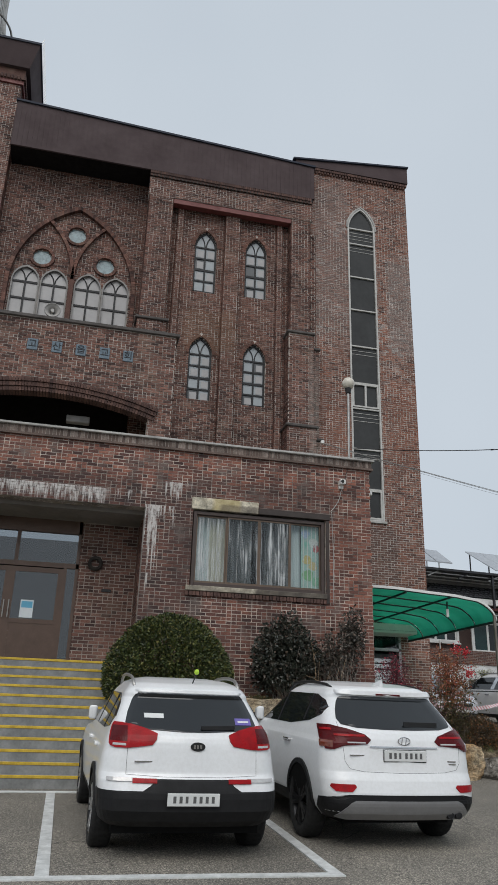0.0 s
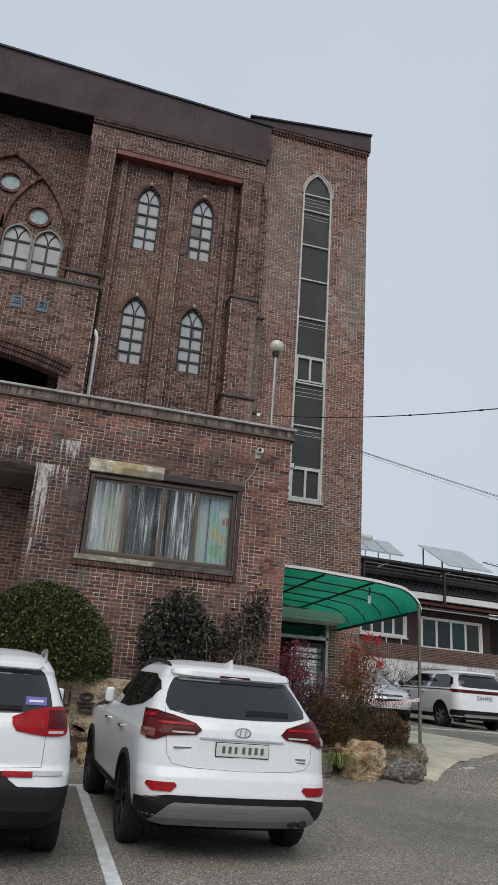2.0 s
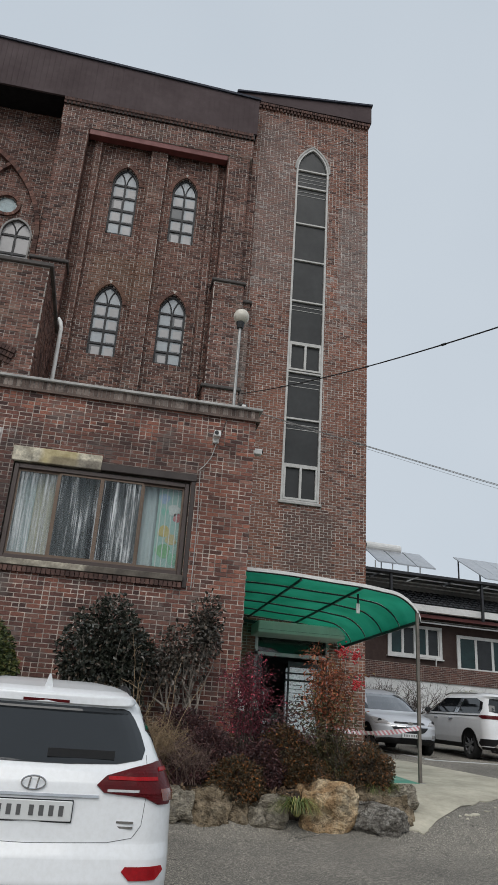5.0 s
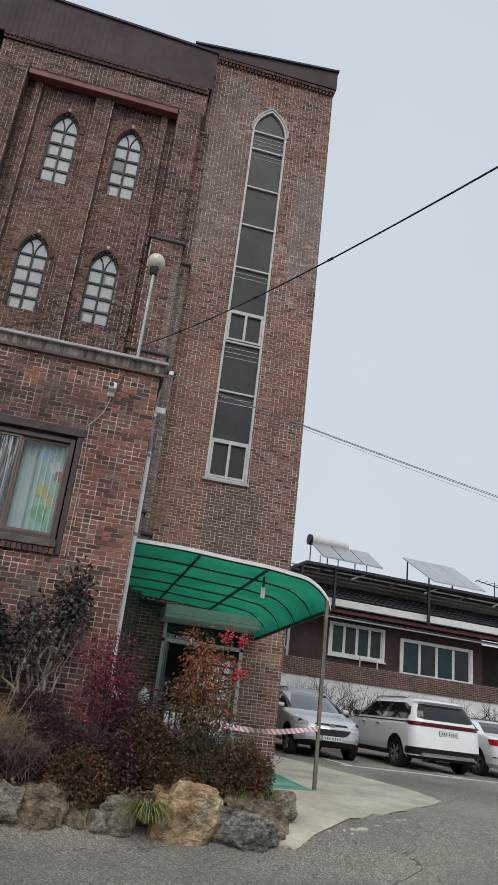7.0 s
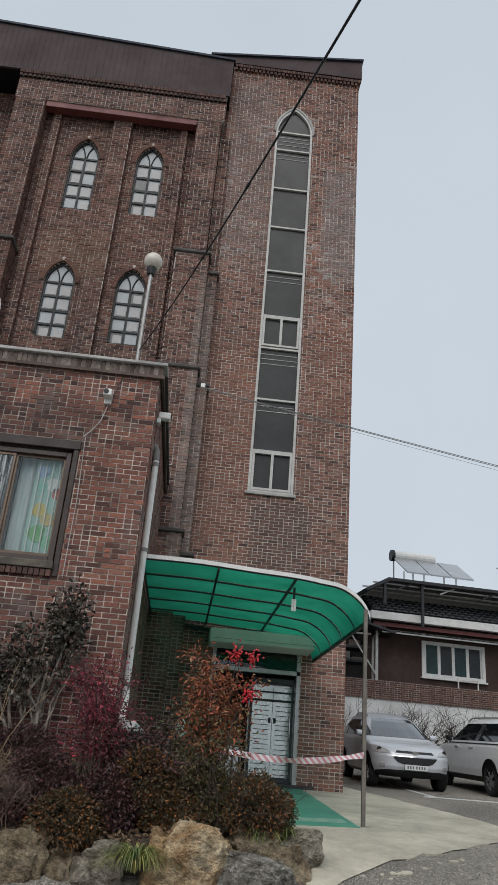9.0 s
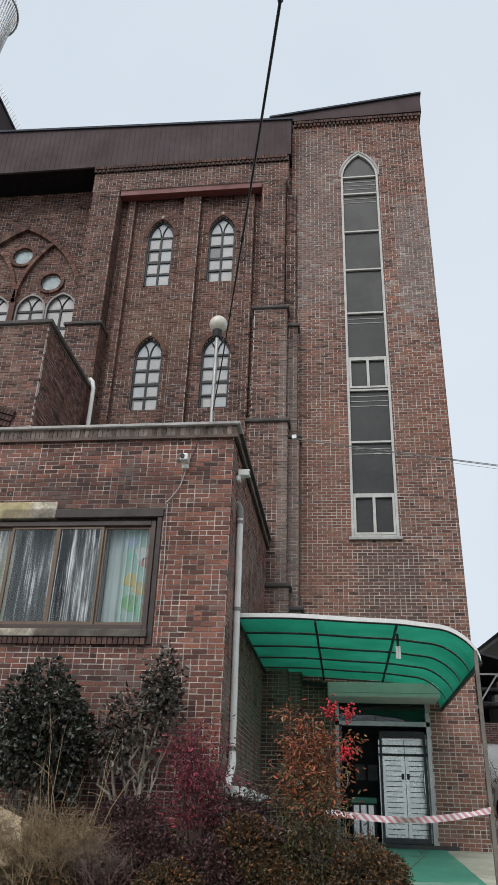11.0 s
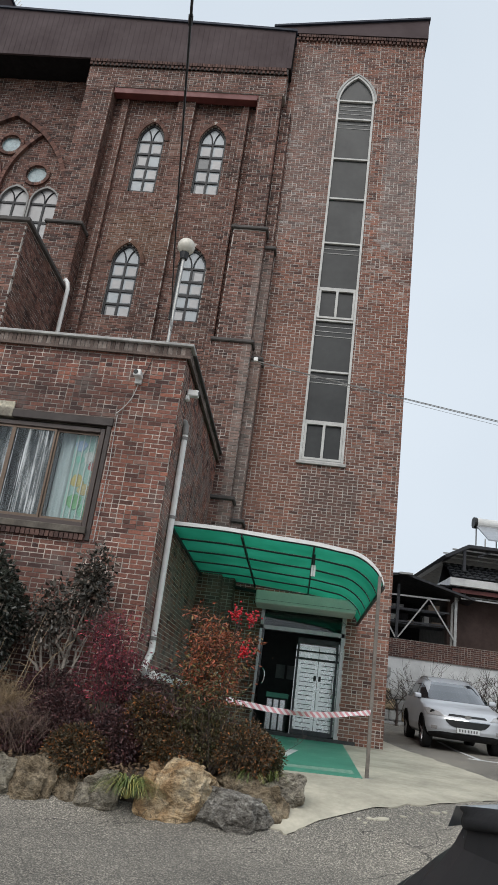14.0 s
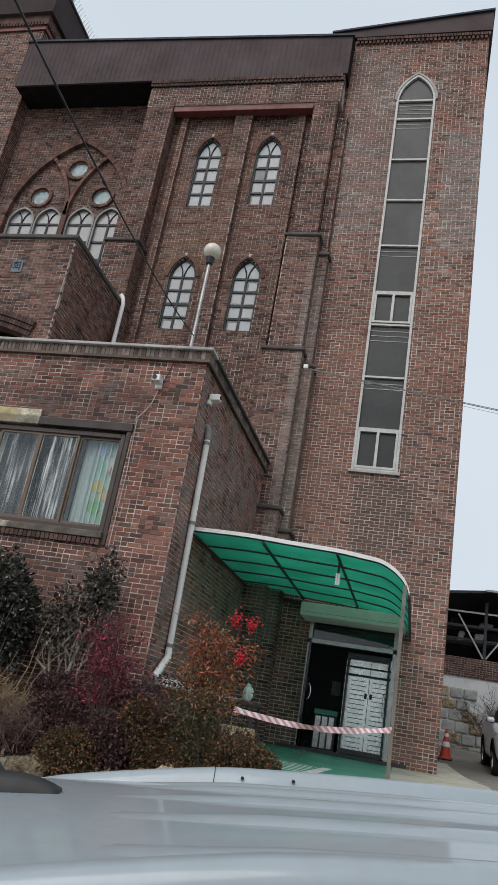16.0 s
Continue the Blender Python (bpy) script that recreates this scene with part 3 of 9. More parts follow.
tagged(link("porch_ceiling", boxes((-4.3, 1.4, Y1 + 0.3, PY + 0.2, 5.74, 5.84)), M_PLASTER), "plain plastered porch ceiling, coloured darker for its shade", "ceiling", "", "structure")
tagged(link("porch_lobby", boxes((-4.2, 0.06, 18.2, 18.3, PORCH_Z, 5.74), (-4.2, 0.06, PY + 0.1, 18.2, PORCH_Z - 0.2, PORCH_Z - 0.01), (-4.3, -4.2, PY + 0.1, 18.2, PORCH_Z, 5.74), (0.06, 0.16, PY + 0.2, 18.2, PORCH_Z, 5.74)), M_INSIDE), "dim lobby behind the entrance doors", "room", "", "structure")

# ---------------------------------------------------------------- main building
Y2 = 20.4
TX0, TX1 = 6.55, 10.15
strip_hole = hole_arch(8.40, 0.50, 7.56, 17.95, 18.88)
door_hole = hole_rect(7.48, 9.24, 1.0, 4.30)
wall_tower = brick_wall("wall_stair_tower", "x", Y2, -1, TX0, TX1, 1.2, 20.20, (strip_hole, door_hole), 0.35, M_BRICK_TOWER, M_MORTAR,
                        "tall red-brown brick stair tower wall", (9.28, 10.13, 2.0, 6.0), M_BRICK_TOWER_PIECE)


def plain_wall(name, spec, mat, label):
    return tagged(link(name, boxes(*spec), mat), label, "wall", "", "structure")


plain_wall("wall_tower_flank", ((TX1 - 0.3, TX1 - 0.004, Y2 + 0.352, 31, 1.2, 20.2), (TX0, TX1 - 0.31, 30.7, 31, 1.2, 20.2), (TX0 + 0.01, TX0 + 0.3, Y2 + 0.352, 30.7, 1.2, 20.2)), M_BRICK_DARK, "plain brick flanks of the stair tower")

# window bay between stair tower and nave
AW = ((3.01, 14.56, 16.24, 16.84), (4.69, 14.60, 16.26, 16.86), (3.02, 10.80, 12.36, 12.94), (4.72, 10.83, 12.36, 12.94))
aw_holes = tuple(hole_arch(cx, 0.36, z0, zs, za) for cx, z0, zs, za in AW)
bay_wall = brick_wall("wall_bay", "x", Y2 + 0.02, -1, 1.1, TX0, 6.0, 18.5, aw_holes, 0.3, M_BRICK_DARK, M_MORTAR_DARK, "dark weathered brick wall with pointed windows", rough=0.011)


def pilaster(name, x0, x1, levels, label):
    """levels: (z0, z1, front y, half step in x)."""
    for k, (z0, z1, y, grow) in enumerate(levels):
        w = brick_wall(name, "x", y, -1, x0 - grow, x1 + grow, z0, z1, (), Y2 + 0.02 - y, M_BRICK_DARK, M_MORTAR_DARK, label, rough=0.009)
        brick_wall("return", "y", x0 - grow, -1, y + 0.052, Y2 + 0.02, z0, z1, (), 0.05, M_BRICK_DARK, M_MORTAR_DARK, parent=w, rough=0.007)
        brick_wall("return", "y", x1 + grow, 1, y + 0.052, Y2 + 0.02, z0, z1, (), 0.05, M_BRICK_DARK, M_MORTAR_DARK, parent=w, rough=0.007)
        if k:
            bm = boxes((x0 - grow - 0.05, x1 + grow + 0.05, y - 0.06, Y2 + 0.01, z1, z1 + 0.09))
            part("cap", bevelled(bm, 0.02, 1), M_CAPSTONE, w, "dark weathered cap stone")


pilaster("pilaster_inner", 1.04, 1.81, ((13.1, 17.66, 20.02, 0.0), (7.2, 13.0, 19.88, 0.06)), "brick buttress with a stepped cap")
pilaster("pilaster_outer", 5.78, 6.42, ((13.35, 17.66, 20.05, 0.0), (10.15, 13.26, 19.92, 0.09), (6.35, 10.06, 19.80, 0.14), (1.3, 6.26, 19.66, 0.20)), "stepped brick buttress with dark cap stones")
pilaster("pilaster_flank", 6.43, 6.70, ((12.95, 17.3, 20.26, 0.0), (9.85, 12.86, 20.14, 0.05), (5.95, 9.76, 20.04, 0.10), (1.3, 5.86, 19.94, 0.16)), "stepped brick flank of the buttress")
pilaster("pilaster_middle", 3.60, 4.08, ((7.2, 17.6, 20.24, 0.0),), "shallow brick pilaster between the windows")
pilaster("pilaster_slim", 2.02, 2.22, ((7.2, 17.6, 20.30, 0.0),), "slim brick pilaster strip")
pilaster("pilaster_slim", 5.36, 5.56, ((7.2, 17.6, 20.30, 0.0),), "slim brick pilaster strip")
band = brick_wall("wall_bay_head", "x", 20.03, -1, 1.0, 6.50, 17.66, 18.34, (), 0.4, M_BRICK_DARK, M_MORTAR_DARK, "brick band above the window bay")
soldier("dentil", "x", 19.96, -1, 1.0, 6.5, 18.34, 18.42, M_BRICK_TRIM, band, 0.1, 0.12, 0.05)
soldier("dentil", "x", 19.94, -1, 1.0, 6.5, 18.43, 18.53, M_BRICK_TRIM, band, 0.1, 0.07, 0.012)
part("band_back", boxes((1.0, 6.5, 19.99, 20.3, 18.34, 18.545)), M_CAPSTONE, band)
tagged(link("steel_lintel", bevelled(boxes((1.82, 5.77, 20.06, 20.30, 17.47, 17.655)), 0.01, 1), M_RED), "red oxide painted steel lintel over the bay", "lintel", "", "structure")

# recessed nave front with tracery
YN = 20.9
NC = -1.08
NAVE_R = ((-2.05, 15.22, 0.27), (-1.08, 16.20, 0.27), (-0.11, 15.22, 0.27))
lights = [(NC - 1.37, 0.42), (NC - 0.51, 0.42), (NC + 0.51, 0.42), (NC + 1.37, 0.42)]
nave_holes = [hole_arch(cx, h, 12.0, 14.33, 14.86) for cx, h in lights] + [hole_round(x, z, r) for x, z, r in NAVE_R]
wall_nave = brick_wall("wall_nave", "x", YN, -1, -3.5, 1.1, 7.2, 18.6, nave_holes, 0.3, M_BRICK_DARK, M_MORTAR_DARK, "recessed dark brick nave front with Gothic tracery", rough=0.010)
brick_wall("wall_nave_reveal", "y", 1.04, -1, 20.05, YN, 7.2, 18.54, (), 0.1, M_BRICK_DARK, M_MORTAR_DARK, "brick reveal beside the nave front")

# brown metal fascia and roofs
fascia = thing("roof_fascia", "dark brown ribbed metal fascia under a thin roof edge", "roof", kind="structure")
def eave(x):
    return 20.28 - 0.42 * (x + 3.42) / 9.98


bm = bmesh.new()
prism(bm, ((-3.42, 18.55), (6.56, 18.55), (6.56, eave(6.56)), (-3.42, eave(-3.42))), 19.96, 20.02)
part("fascia_sheet", bm, M_BROWN, fascia)
bm = bmesh.new()
for k in range(66):
    x = -3.40 + k * 0.151
    box(bm, x, x + 0.008, 19.954, 19.96, 18.56, eave(x) - 0.01)
part("rib", bm, M_BROWN, fascia)["kind"] = "stuff"
bm = bmesh.new()
prism(bm, ((-3.45, eave(-3.45)), (6.60, eave(6.6)), (6.60, eave(6.6) + 0.07), (-3.45, eave(-3.45) + 0.07)), 19.91, 20.05)
part("edge", bm, M_EDGE, fascia, "thin blue-grey roof edge")
part("soffit", boxes((-3.42, 1.0, 20.02, 20.9, 18.58, 18.62), (6.50, 6.56, 20.02, 20.6, 18.55, 19.85)), M_SOFFIT, fascia, "dark soffit")
bm = bmesh.new()
prism(bm, ((-3.42, eave(-3.42)), (6.58, eave(6.58)), (6.58, eave(6.58) + 0.06), (-3.42, eave(-3.42) + 0.06)), 20.05, 31)
part("roof_deck", bm, M_EDGE, fascia)
tower_roof = thing("tower_roof", "dark brown metal mono-pitch roof edge of the stair tower", "roof", kind="structure")
bm = bmesh.new()
prism(bm, ((6.0, 20.22), (10.22, 20.26), (10.22, 20.92), (6.0, 20.40)), 20.30, 20.36)
part("fascia_sheet", bm, M_BROWN, tower_roof)
bm = bmesh.new()
prism(bm, ((5.9, 20.39), (10.25, 20.93), (10.25, 20.99), (5.9, 20.45)), 20.24, 31)
part("edge", bm, M_EDGE, tower_roof)
part("flank_sheet", boxes((10.16, 10.22, 20.361, 31, 20.25, 20.92)), M_BROWN, tower_roof)
soldier("dentil", "x", 20.33, -1, 6.62, 10.2, 20.02, 20.11, M_BRICK_TRIM, tower_roof, 0.08, 0.11, 0.045)
soldier("dentil", "x", 20.31, -1, 6.62, 10.2, 20.12, 20.21, M_BRICK_TRIM, tower_roof, 0.1, 0.07, 0.012)

# bell tower on the far side of the nave
brick_wall("wall_bell_tower", "x", 20.45, -1, -8.0, -3.46, 7.2, 21.4, (), 0.3, M_BRICK_DARK, M_MORTAR_DARK, "dark brick bell tower wall")
brick_wall("wall_bell_tower_side", "y", -3.46, 1, 20.502, 25.0, 7.2, 21.4, (), 0.3, M_BRICK_DARK, M_MORTAR_DARK, "dark brick bell tower flank")
bell = thing("bell_tower_roof", "dark brown flared metal roof box of the bell tower", "roof", kind="structure")
part("red_band", boxes((-8.0, -3.40, 20.39, 20.449, 21.38, 21.52), (-3.459, -3.40, 20.45, 25, 21.38, 21.52)), M_RED, bell)
soldier("dentil", "x", 20.33, -1, -8.0, -3.34, 21.53, 21.68, M_BRICK_TRIM, bell, 0.12, 0.11, 0.04)
soldier("dentil", "y", -3.34, 1, 20.33, 25.0, 21.53, 21.68, M_BRICK_TRIM, bell, 0.12, 0.11, 0.04)
part("corbel", boxes((-8.0, -3.39, 20.38, 25, 21.52, 21.98)), M_BRICK_DARK, bell)
bm = bmesh.new()
a = [bm.verts.new(p) for p in ((-8.2, 20.25, 21.98), (-3.26, 20.25, 21.98), (-3.26, 25.2, 21.98), (-8.2, 25.2, 21.98))]
b = [bm.verts.new(p) for p in ((-8.35, 20.0, 22.80), (-3.02, 20.0, 22.80), (-3.02, 25.4, 22.80), (-8.35, 25.4, 22.80))]
for i in range(4):
    bm.faces.new((a[i], a[(i + 1) % 4], b[(i + 1) % 4], b[i]))
bm.faces.new(a[::-1])
bm.faces.new(b)
part("fascia_sheet", bm, M_BROWN, bell)
part("edge", boxes((-8.4, -2.98, 19.96, 25.45, 22.80, 22.88)), M_EDGE, bell)

# balcony block over the porch
YB = 17.1
bal_r = 1.9


def arch_seg(z):
    half, rise, top = 2.40, 0.37, 9.17
    rad = (half * half + rise * rise) / (2 * rise)
    zc = top - rad
    if z >= top or z < 7.2:
        return None
    w = min(half, math.sqrt(max(0, rad * rad - (z - zc) ** 2)))
    return NC - w, NC + w


wall_bal = brick_wall("wall_balcony", "x", YB, -1, 2 * NC - bal_r, bal_r, 7.2, 11.0, (arch_seg,), 0.3, M_BRICK_DARK, M_MORTAR_DARK, "brick balcony front with a wide low arch", rough=0.009)
brick_wall("wall_balcony_side", "y", bal_r, 1, YB + 0.052, 20.0, 7.2, 11.0, (), 0.3, M_BRICK_DARK, M_MORTAR_DARK, "brick side of the balcony block", rough=0.009)
brick_wall("wall_balcony_far", "y", 2 * NC - bal_r, -1, YB + 0.052, 20.0, 7.2, 11.0, (), 0.3, M_BRICK_DARK, M_MORTAR_DARK, "brick side of the balcony block", rough=0.009)
# slab and back wall carry the arch's shade as a black colour
plain_wall("balcony_slab", ((2 * NC - bal_r + 0.3, bal_r - 0.3, YB + 0.3, 20.3, 10.0, 10.2), (2 * NC - bal_r + 0.3, bal_r - 0.3, 19.9, 20.0, 7.2, 10.0)), M_VOID, "slab and back wall inside the arch, coloured black for its shade")
bal_cap = thing("balcony_coping", "dark weathered coping on the balcony wall", "coping", kind="structure")
part("cap", bevelled(boxes((2 * NC - bal_r - 0.07, bal_r + 0.07, YB - 0.07, YB + 0.33, 11.0, 11.09)), 0.012, 1), M_CAPSTONE, bal_cap)
part("cap", bevelled(boxes((bal_r - 0.33, bal_r + 0.07, YB + 0.33, 20.0, 11.0, 11.09)), 0.012, 1), M_CAPSTONE, bal_cap)
half, rise, top = 2.32, 0.36, 9.06
rad = (half * half + rise * rise) / (2 * rise)
for k in range(3):
    r0, r1 = rad + k * 0.115, rad + (k + 1) * 0.115 - 0.012
    amax = math.asin((half + 0.22) / rad)
    bm = bmesh.new()
    n = 74
    for i in range(n):
        a0 = -amax + 2 * amax * (i + 0.07) / n
        a1 = -amax + 2 * amax * (i + 0.93) / n
        q = [(NC + r * math.sin(a), top - rad + r * math.cos(a)) for r, a in ((r0, a0), (r0, a1), (r1, a1), (r1, a0))]
        prism(bm, q, YB - 0.03 - 0.03 * k, YB + 0.3)
    part("arch_brick", bm, M_BRICK_TRIM, wall_bal, "stepped brick arch ring")["kind"] = "stuff"

# ---------------------------------------------------------------- windows and doors of the church
def pane_part(parent, x0, x1, z0, z1, y, mat, t=0.008):
    return part("pane", boxes((x0, x1, y, y + t, z0, z1)), mat, parent)


M_GLAZE = plain("dark_bronze_glazing_bar", (0.020, 0.020, 0.022), 0.5, var=0.25, scale=6, spec=0.3)


def gothic_window(cx, half, z0, zs, za, y, label, dark_panes=()):
    """A pointed window: dark frame, two lights of five rows and a Y tracery in the head."""
    w = thing("window", label, "window", group="pointed windows of the bay", kind="structure")
    outer = [(cx - half, z0)] + arch_line(cx, half, zs, za) + [(cx + half, z0)]
    inner = [(cx - half + 0.05, z0)] + arch_line(cx, half - 0.05, zs, za - 0.07) + [(cx + half - 0.05, z0)]
    bm = bmesh.new()
    strip(bm, inner, outer, y, y + 0.08)
    box(bm, cx - half, cx + half, y, y + 0.08, z0, z0 + 0.05)
    part("window_frame", bm, M_GLAZE, w)
    n = 4
    dz = (zs - z0) / n
    bm = boxes((cx - 0.026, cx + 0.026, y + 0.012, y + 0.06, z0 + 0.05, zs))
    for i in range(1, n + 1):
        box(bm, cx - half + 0.05, cx + half - 0.05, y + 0.01, y + 0.062, z0 + i * dz - (0.045 if i == 2 else 0.026), z0 + i * dz + 0.026)
    part("glazing_bar", bm, M_GLAZE, w)
    bm = bmesh.new()
    for s in (-1, 1):
        pts = [(cx + s * (0.02 + (half - 0.07) * (1 - math.cos(a))), zs + (za - zs - 0.10) * 1.02 * math.sin(a)) for a in [i * 1.2 / 8 for i in range(9)]]
        tube(bm, [(x, y + 0.03, z) for x, z in pts], 0.018, 6)
    part("tracery", bm, M_GLAZE, w)
    for i in range(n):
        for k, (a, b) in enumerate(((cx - half + 0.04, cx - 0.015), (cx + 0.015, cx + half - 0.04))):
            pane_part(w, a, b, z0 + i * dz + 0.01, z0 + (i + 1) * dz - 0.01, y + 0.04, M_FROSTDARK if (i, k) in dark_panes else M_FROST)
            if rng.random() < 0.75:
                part("blind", boxes((a + 0.07, b - 0.03, y + 0.032, y + 0.039, z0 + i * dz + 0.06, z0 + (i + 1) * dz - 0.10)), M_FROSTPALE, w, "paler inner patch of a pane")
    bm = bmesh.new()
    prism(bm, [(cx + (x - cx) * 0.97, z) for x, z in arch_line(cx, half - 0.05, zs, za - 0.07)], y + 0.042, y + 0.05)
    part("pane", bm, M_FROST, w)
    # brick surround standing proud of the wall
    line = arch_line(cx, half + 0.005, zs, za + 0.01, 26)
    bm = bmesh.new()
    for i in range(0, len(line) - 1, 1):
        (xa, zaa), (xb, zbb) = line[i], line[i + 1]
        d = Vector((xb - xa, 0, zbb - zaa))
        if d.length < 1e-4:
            continue
        nrm = Vector((-(zbb - zaa), 0, xb - xa)).normalized()
        if nrm.z < 0 and abs(nrm.x) < 0.3:
            nrm = -nrm
        if (Vector((xa - cx, 0, zaa - zs + 0.2))).dot(nrm) < 0:
            nrm = -nrm
        p = [Vector((xa, 0, zaa)) + d * 0.06, Vector((xa, 0, zaa)) + d * 0.94]
        q = [(p[0].x, p[0].z), (p[1].x, p[1].z), ((p[1] + nrm * 0.11).x, (p[1] + nrm * 0.11).z), ((p[0] + nrm * 0.11).x, (p[0] + nrm * 0.11).z)]
        prism(bm, q, y - 0.085, y + 0.02)
    bmesh.ops.recalc_face_normals(bm, faces=list(bm.faces))
    part("arch_brick", bm, M_BRICK_DARK, w)["kind"] = "stuff"
    inner = arch_line(cx, half + 0.01, zs, za + 0.02, 12)
    outer = arch_line(cx, half + 0.115, zs, za + 0.125, 12)
    bm = bmesh.new()
    strip(bm, inner, outer, y - 0.078, y + 0.01)
    bmesh.ops.recalc_face_normals(bm, faces=list(bm.faces))
    part("arch_joint", bm, M_MORTAR_DARK, w, "pale mortar between the arch bricks")
    return w


M_FROSTPALE = frosted("pale_frosted_pane", (0.37, 0.36, 0.36))
darks = (((2, 0),), ((2, 0), (0, 0)), ((0, 0),), ((0, 0), (3, 1)))
for (cx, z0, zs, za), d in zip(AW, darks):
    gothic_window(cx, 0.36, z0, zs, za, Y2 + 0.07, "pointed window with frosted panes in a dark frame", d)

# four-light tracery window of the nave
nave_win = thing("nave_window", "Gothic tracery window with four frosted lights and three roundels", "window", kind="structure")
for cx, h in lights:
    z0, zs, za = 11.6, 14.33, 14.86
    outer = [(cx - h, z0)] + arch_line(cx, h, zs, za) + [(cx + h, z0)]
    inner = [(cx - h + 0.045, z0)] + arch_line(cx, h - 0.045, zs, za - 0.06) + [(cx + h - 0.045, z0)]
    bm = bmesh.new()
    strip(bm, inner, outer, YN - 0.03, YN + 0.10)
    part("window_frame", bm, M_GREYPIPE, nave_win, "grey weathered light frame")
    bm = boxes((cx - 0.028, cx + 0.028, YN + 0.03, YN + 0.08, z0, zs))
    for z in (12.6, 13.15, 13.72, 14.30):
        box(bm, cx - h + 0.045, cx + h - 0.045, YN + 0.032, YN + 0.082, z - 0.032, z + 0.032)
    for s in (-1, 1):
        pts = [(cx + s * (0.01 + (h - 0.07) * (1 - math.cos(a))), zs + (za - zs - 0.08) * math.sin(a)) for a in [i * 1.2 / 8 for i in range(9)]]
        tube(bm, [(x, YN + 0.05, z) for x, z in pts], 0.018, 6)
    part("glazing_bar", bm, M_GLAZE, nave_win)
    bm = bmesh.new()
    prism(bm, [(cx - h + 0.03, z0)] + arch_line(cx, h - 0.03, zs, za - 0.05) + [(cx + h - 0.03, z0)], YN + 0.06, YN + 0.07)
    part("pane", bm, M_FROSTPALE, nave_win, "pale frosted pane")
for x, z, r in NAVE_R:
    bm = bmesh.new()
    ring = [(x + (r + 0.02) * math.cos(a), z + (r + 0.02) * math.sin(a)) for a in [i * math.tau / 32 for i in range(33)]]
    ring2 = [(x + (r + 0.11) * math.cos(a), z + (r + 0.11) * math.sin(a)) for a in [i * math.tau / 32 for i in range(33)]]
    for i in range(32):
        a0, a1 = (i + 0.06) * math.tau / 32, (i + 0.94) * math.tau / 32
        prism(bm, [(x + q * math.cos(a), z + q * math.sin(a)) for q, a in ((r + 0.02, a0), (r + 0.11, a0), (r + 0.11, a1), (r + 0.02, a1))], YN - 0.07, YN + 0.05)
    part("roundel_ring", bm, M_BRICK_DARK, nave_win, "brick roundel ring")["kind"] = "stuff"
    bm = bmesh.new()
    prism(bm, [(x + (r + 0.02) * math.cos(a), z + (r + 0.02) * math.sin(a)) for a in [i * math.tau / 32 for i in range(32)]], YN + 0.03, YN + 0.04)
    part("pane", bm, M_FROSTBLUE, nave_win, "pale blue roundel glass")


def rib_band(line_in, line_out, y0, y1):
    bm = bmesh.new()
    for (a, b), (c, d) in zip(zip(line_in, line_in[1:]), zip(line_out, line_out[1:])):
        a, b, c, d = (Vector((*p, 0)) for p in (a, b, c, d))
        k = max(1, int((b - a).length / 0.075))
        for i in range(k):
            t0, t1 = (i + 0.04) / k, (i + 0.96) / k
            q = [a.lerp(b, t0), a.lerp(b, t1), c.lerp(d, t1), c.lerp(d, t0)]
            prism(bm, [(p.x, p.y) for p in q], y0, y1)
    part("tracery", bm, M_BRICK_DARK, nave_win, "moulded brick tracery rib")["kind"] = "stuff"


def big_arch(half, apex, spring):
    return [(NC - half, 11.6)] + arch_line(NC, half, spring, apex, 20) + [(NC + half, 11.6)]


rib_band(big_arch(1.86, 17.12, 14.2), big_arch(1.98, 17.26, 14.2), YN - 0.14, YN + 0.02)
for s in (-1, 1):
    rad = 2.75
    c0 = NC + s * 1.98
    a_in = [(c0 - s * 1.93 + s * (rad - rad * math.cos(a)), 14.55 + rad * math.sin(a)) for a in [i * 0.80 / 16 for i in range(17)]]
    a_out = [(x - s * 0.10 * math.cos(0.80 * i / 16), z + 0.10 * math.sin(0.80 * i / 16)) for i, (x, z) in enumerate(a_in)]
    rib_band(a_in, a_out, YN - 0.12, YN + 0.02)
bm = boxes((NC - 0.075, NC + 0.075, YN - 0.10, YN + 0.05, 11.6, 14.6))
part("mullion", bm, M_BRICK_DARK, nave_win)
tagged(link("nave_sill", boxes((-3.4, 1.0, 20.2, YN - 0.001, 11.3, 11.55)), M_CAPSTONE), "dark sill under the tracery window", "sill", "", "structure")

# tall stair-tower window
M_STRIPFRAME = plain("weathered_white_frame", (0.52, 0.51, 0.485), 0.5, var=0.2, scale=5, bumps=0.05)
strip_win = thing("stair_window", "tall narrow window strip with white frame and tinted panes", "window", kind="structure")
cx, h, z0, zs, za = 8.40, 0.50, 7.56, 17.95, 18.86
bm = bmesh.new()
outer = [(cx - h, z0)] + arch_line(cx, h, zs, za) + [(cx + h, z0)]
inner = [(cx - h + 0.055, z0)] + arch_line(cx, h - 0.055, zs, za - 0.08) + [(cx + h - 0.055, z0)]
strip(bm, inner, outer, Y2 - 0.02, Y2 + 0.09)
part("window_frame", bm, M_STRIPFRAME, strip_win)
levels = (7.56, 8.54, 9.82, 11.18, 12.07, 13.39, 14.75, 16.02, 17.35, 17.97)
for i, z in enumerate(levels):
    part("transom", boxes((cx - h + 0.055, cx + h - 0.055, Y2 - 0.005, Y2 + 0.07, z - 0.022 if i else z, z + (0.022 if i else 0.05))), M_STRIPFRAME, strip_win)
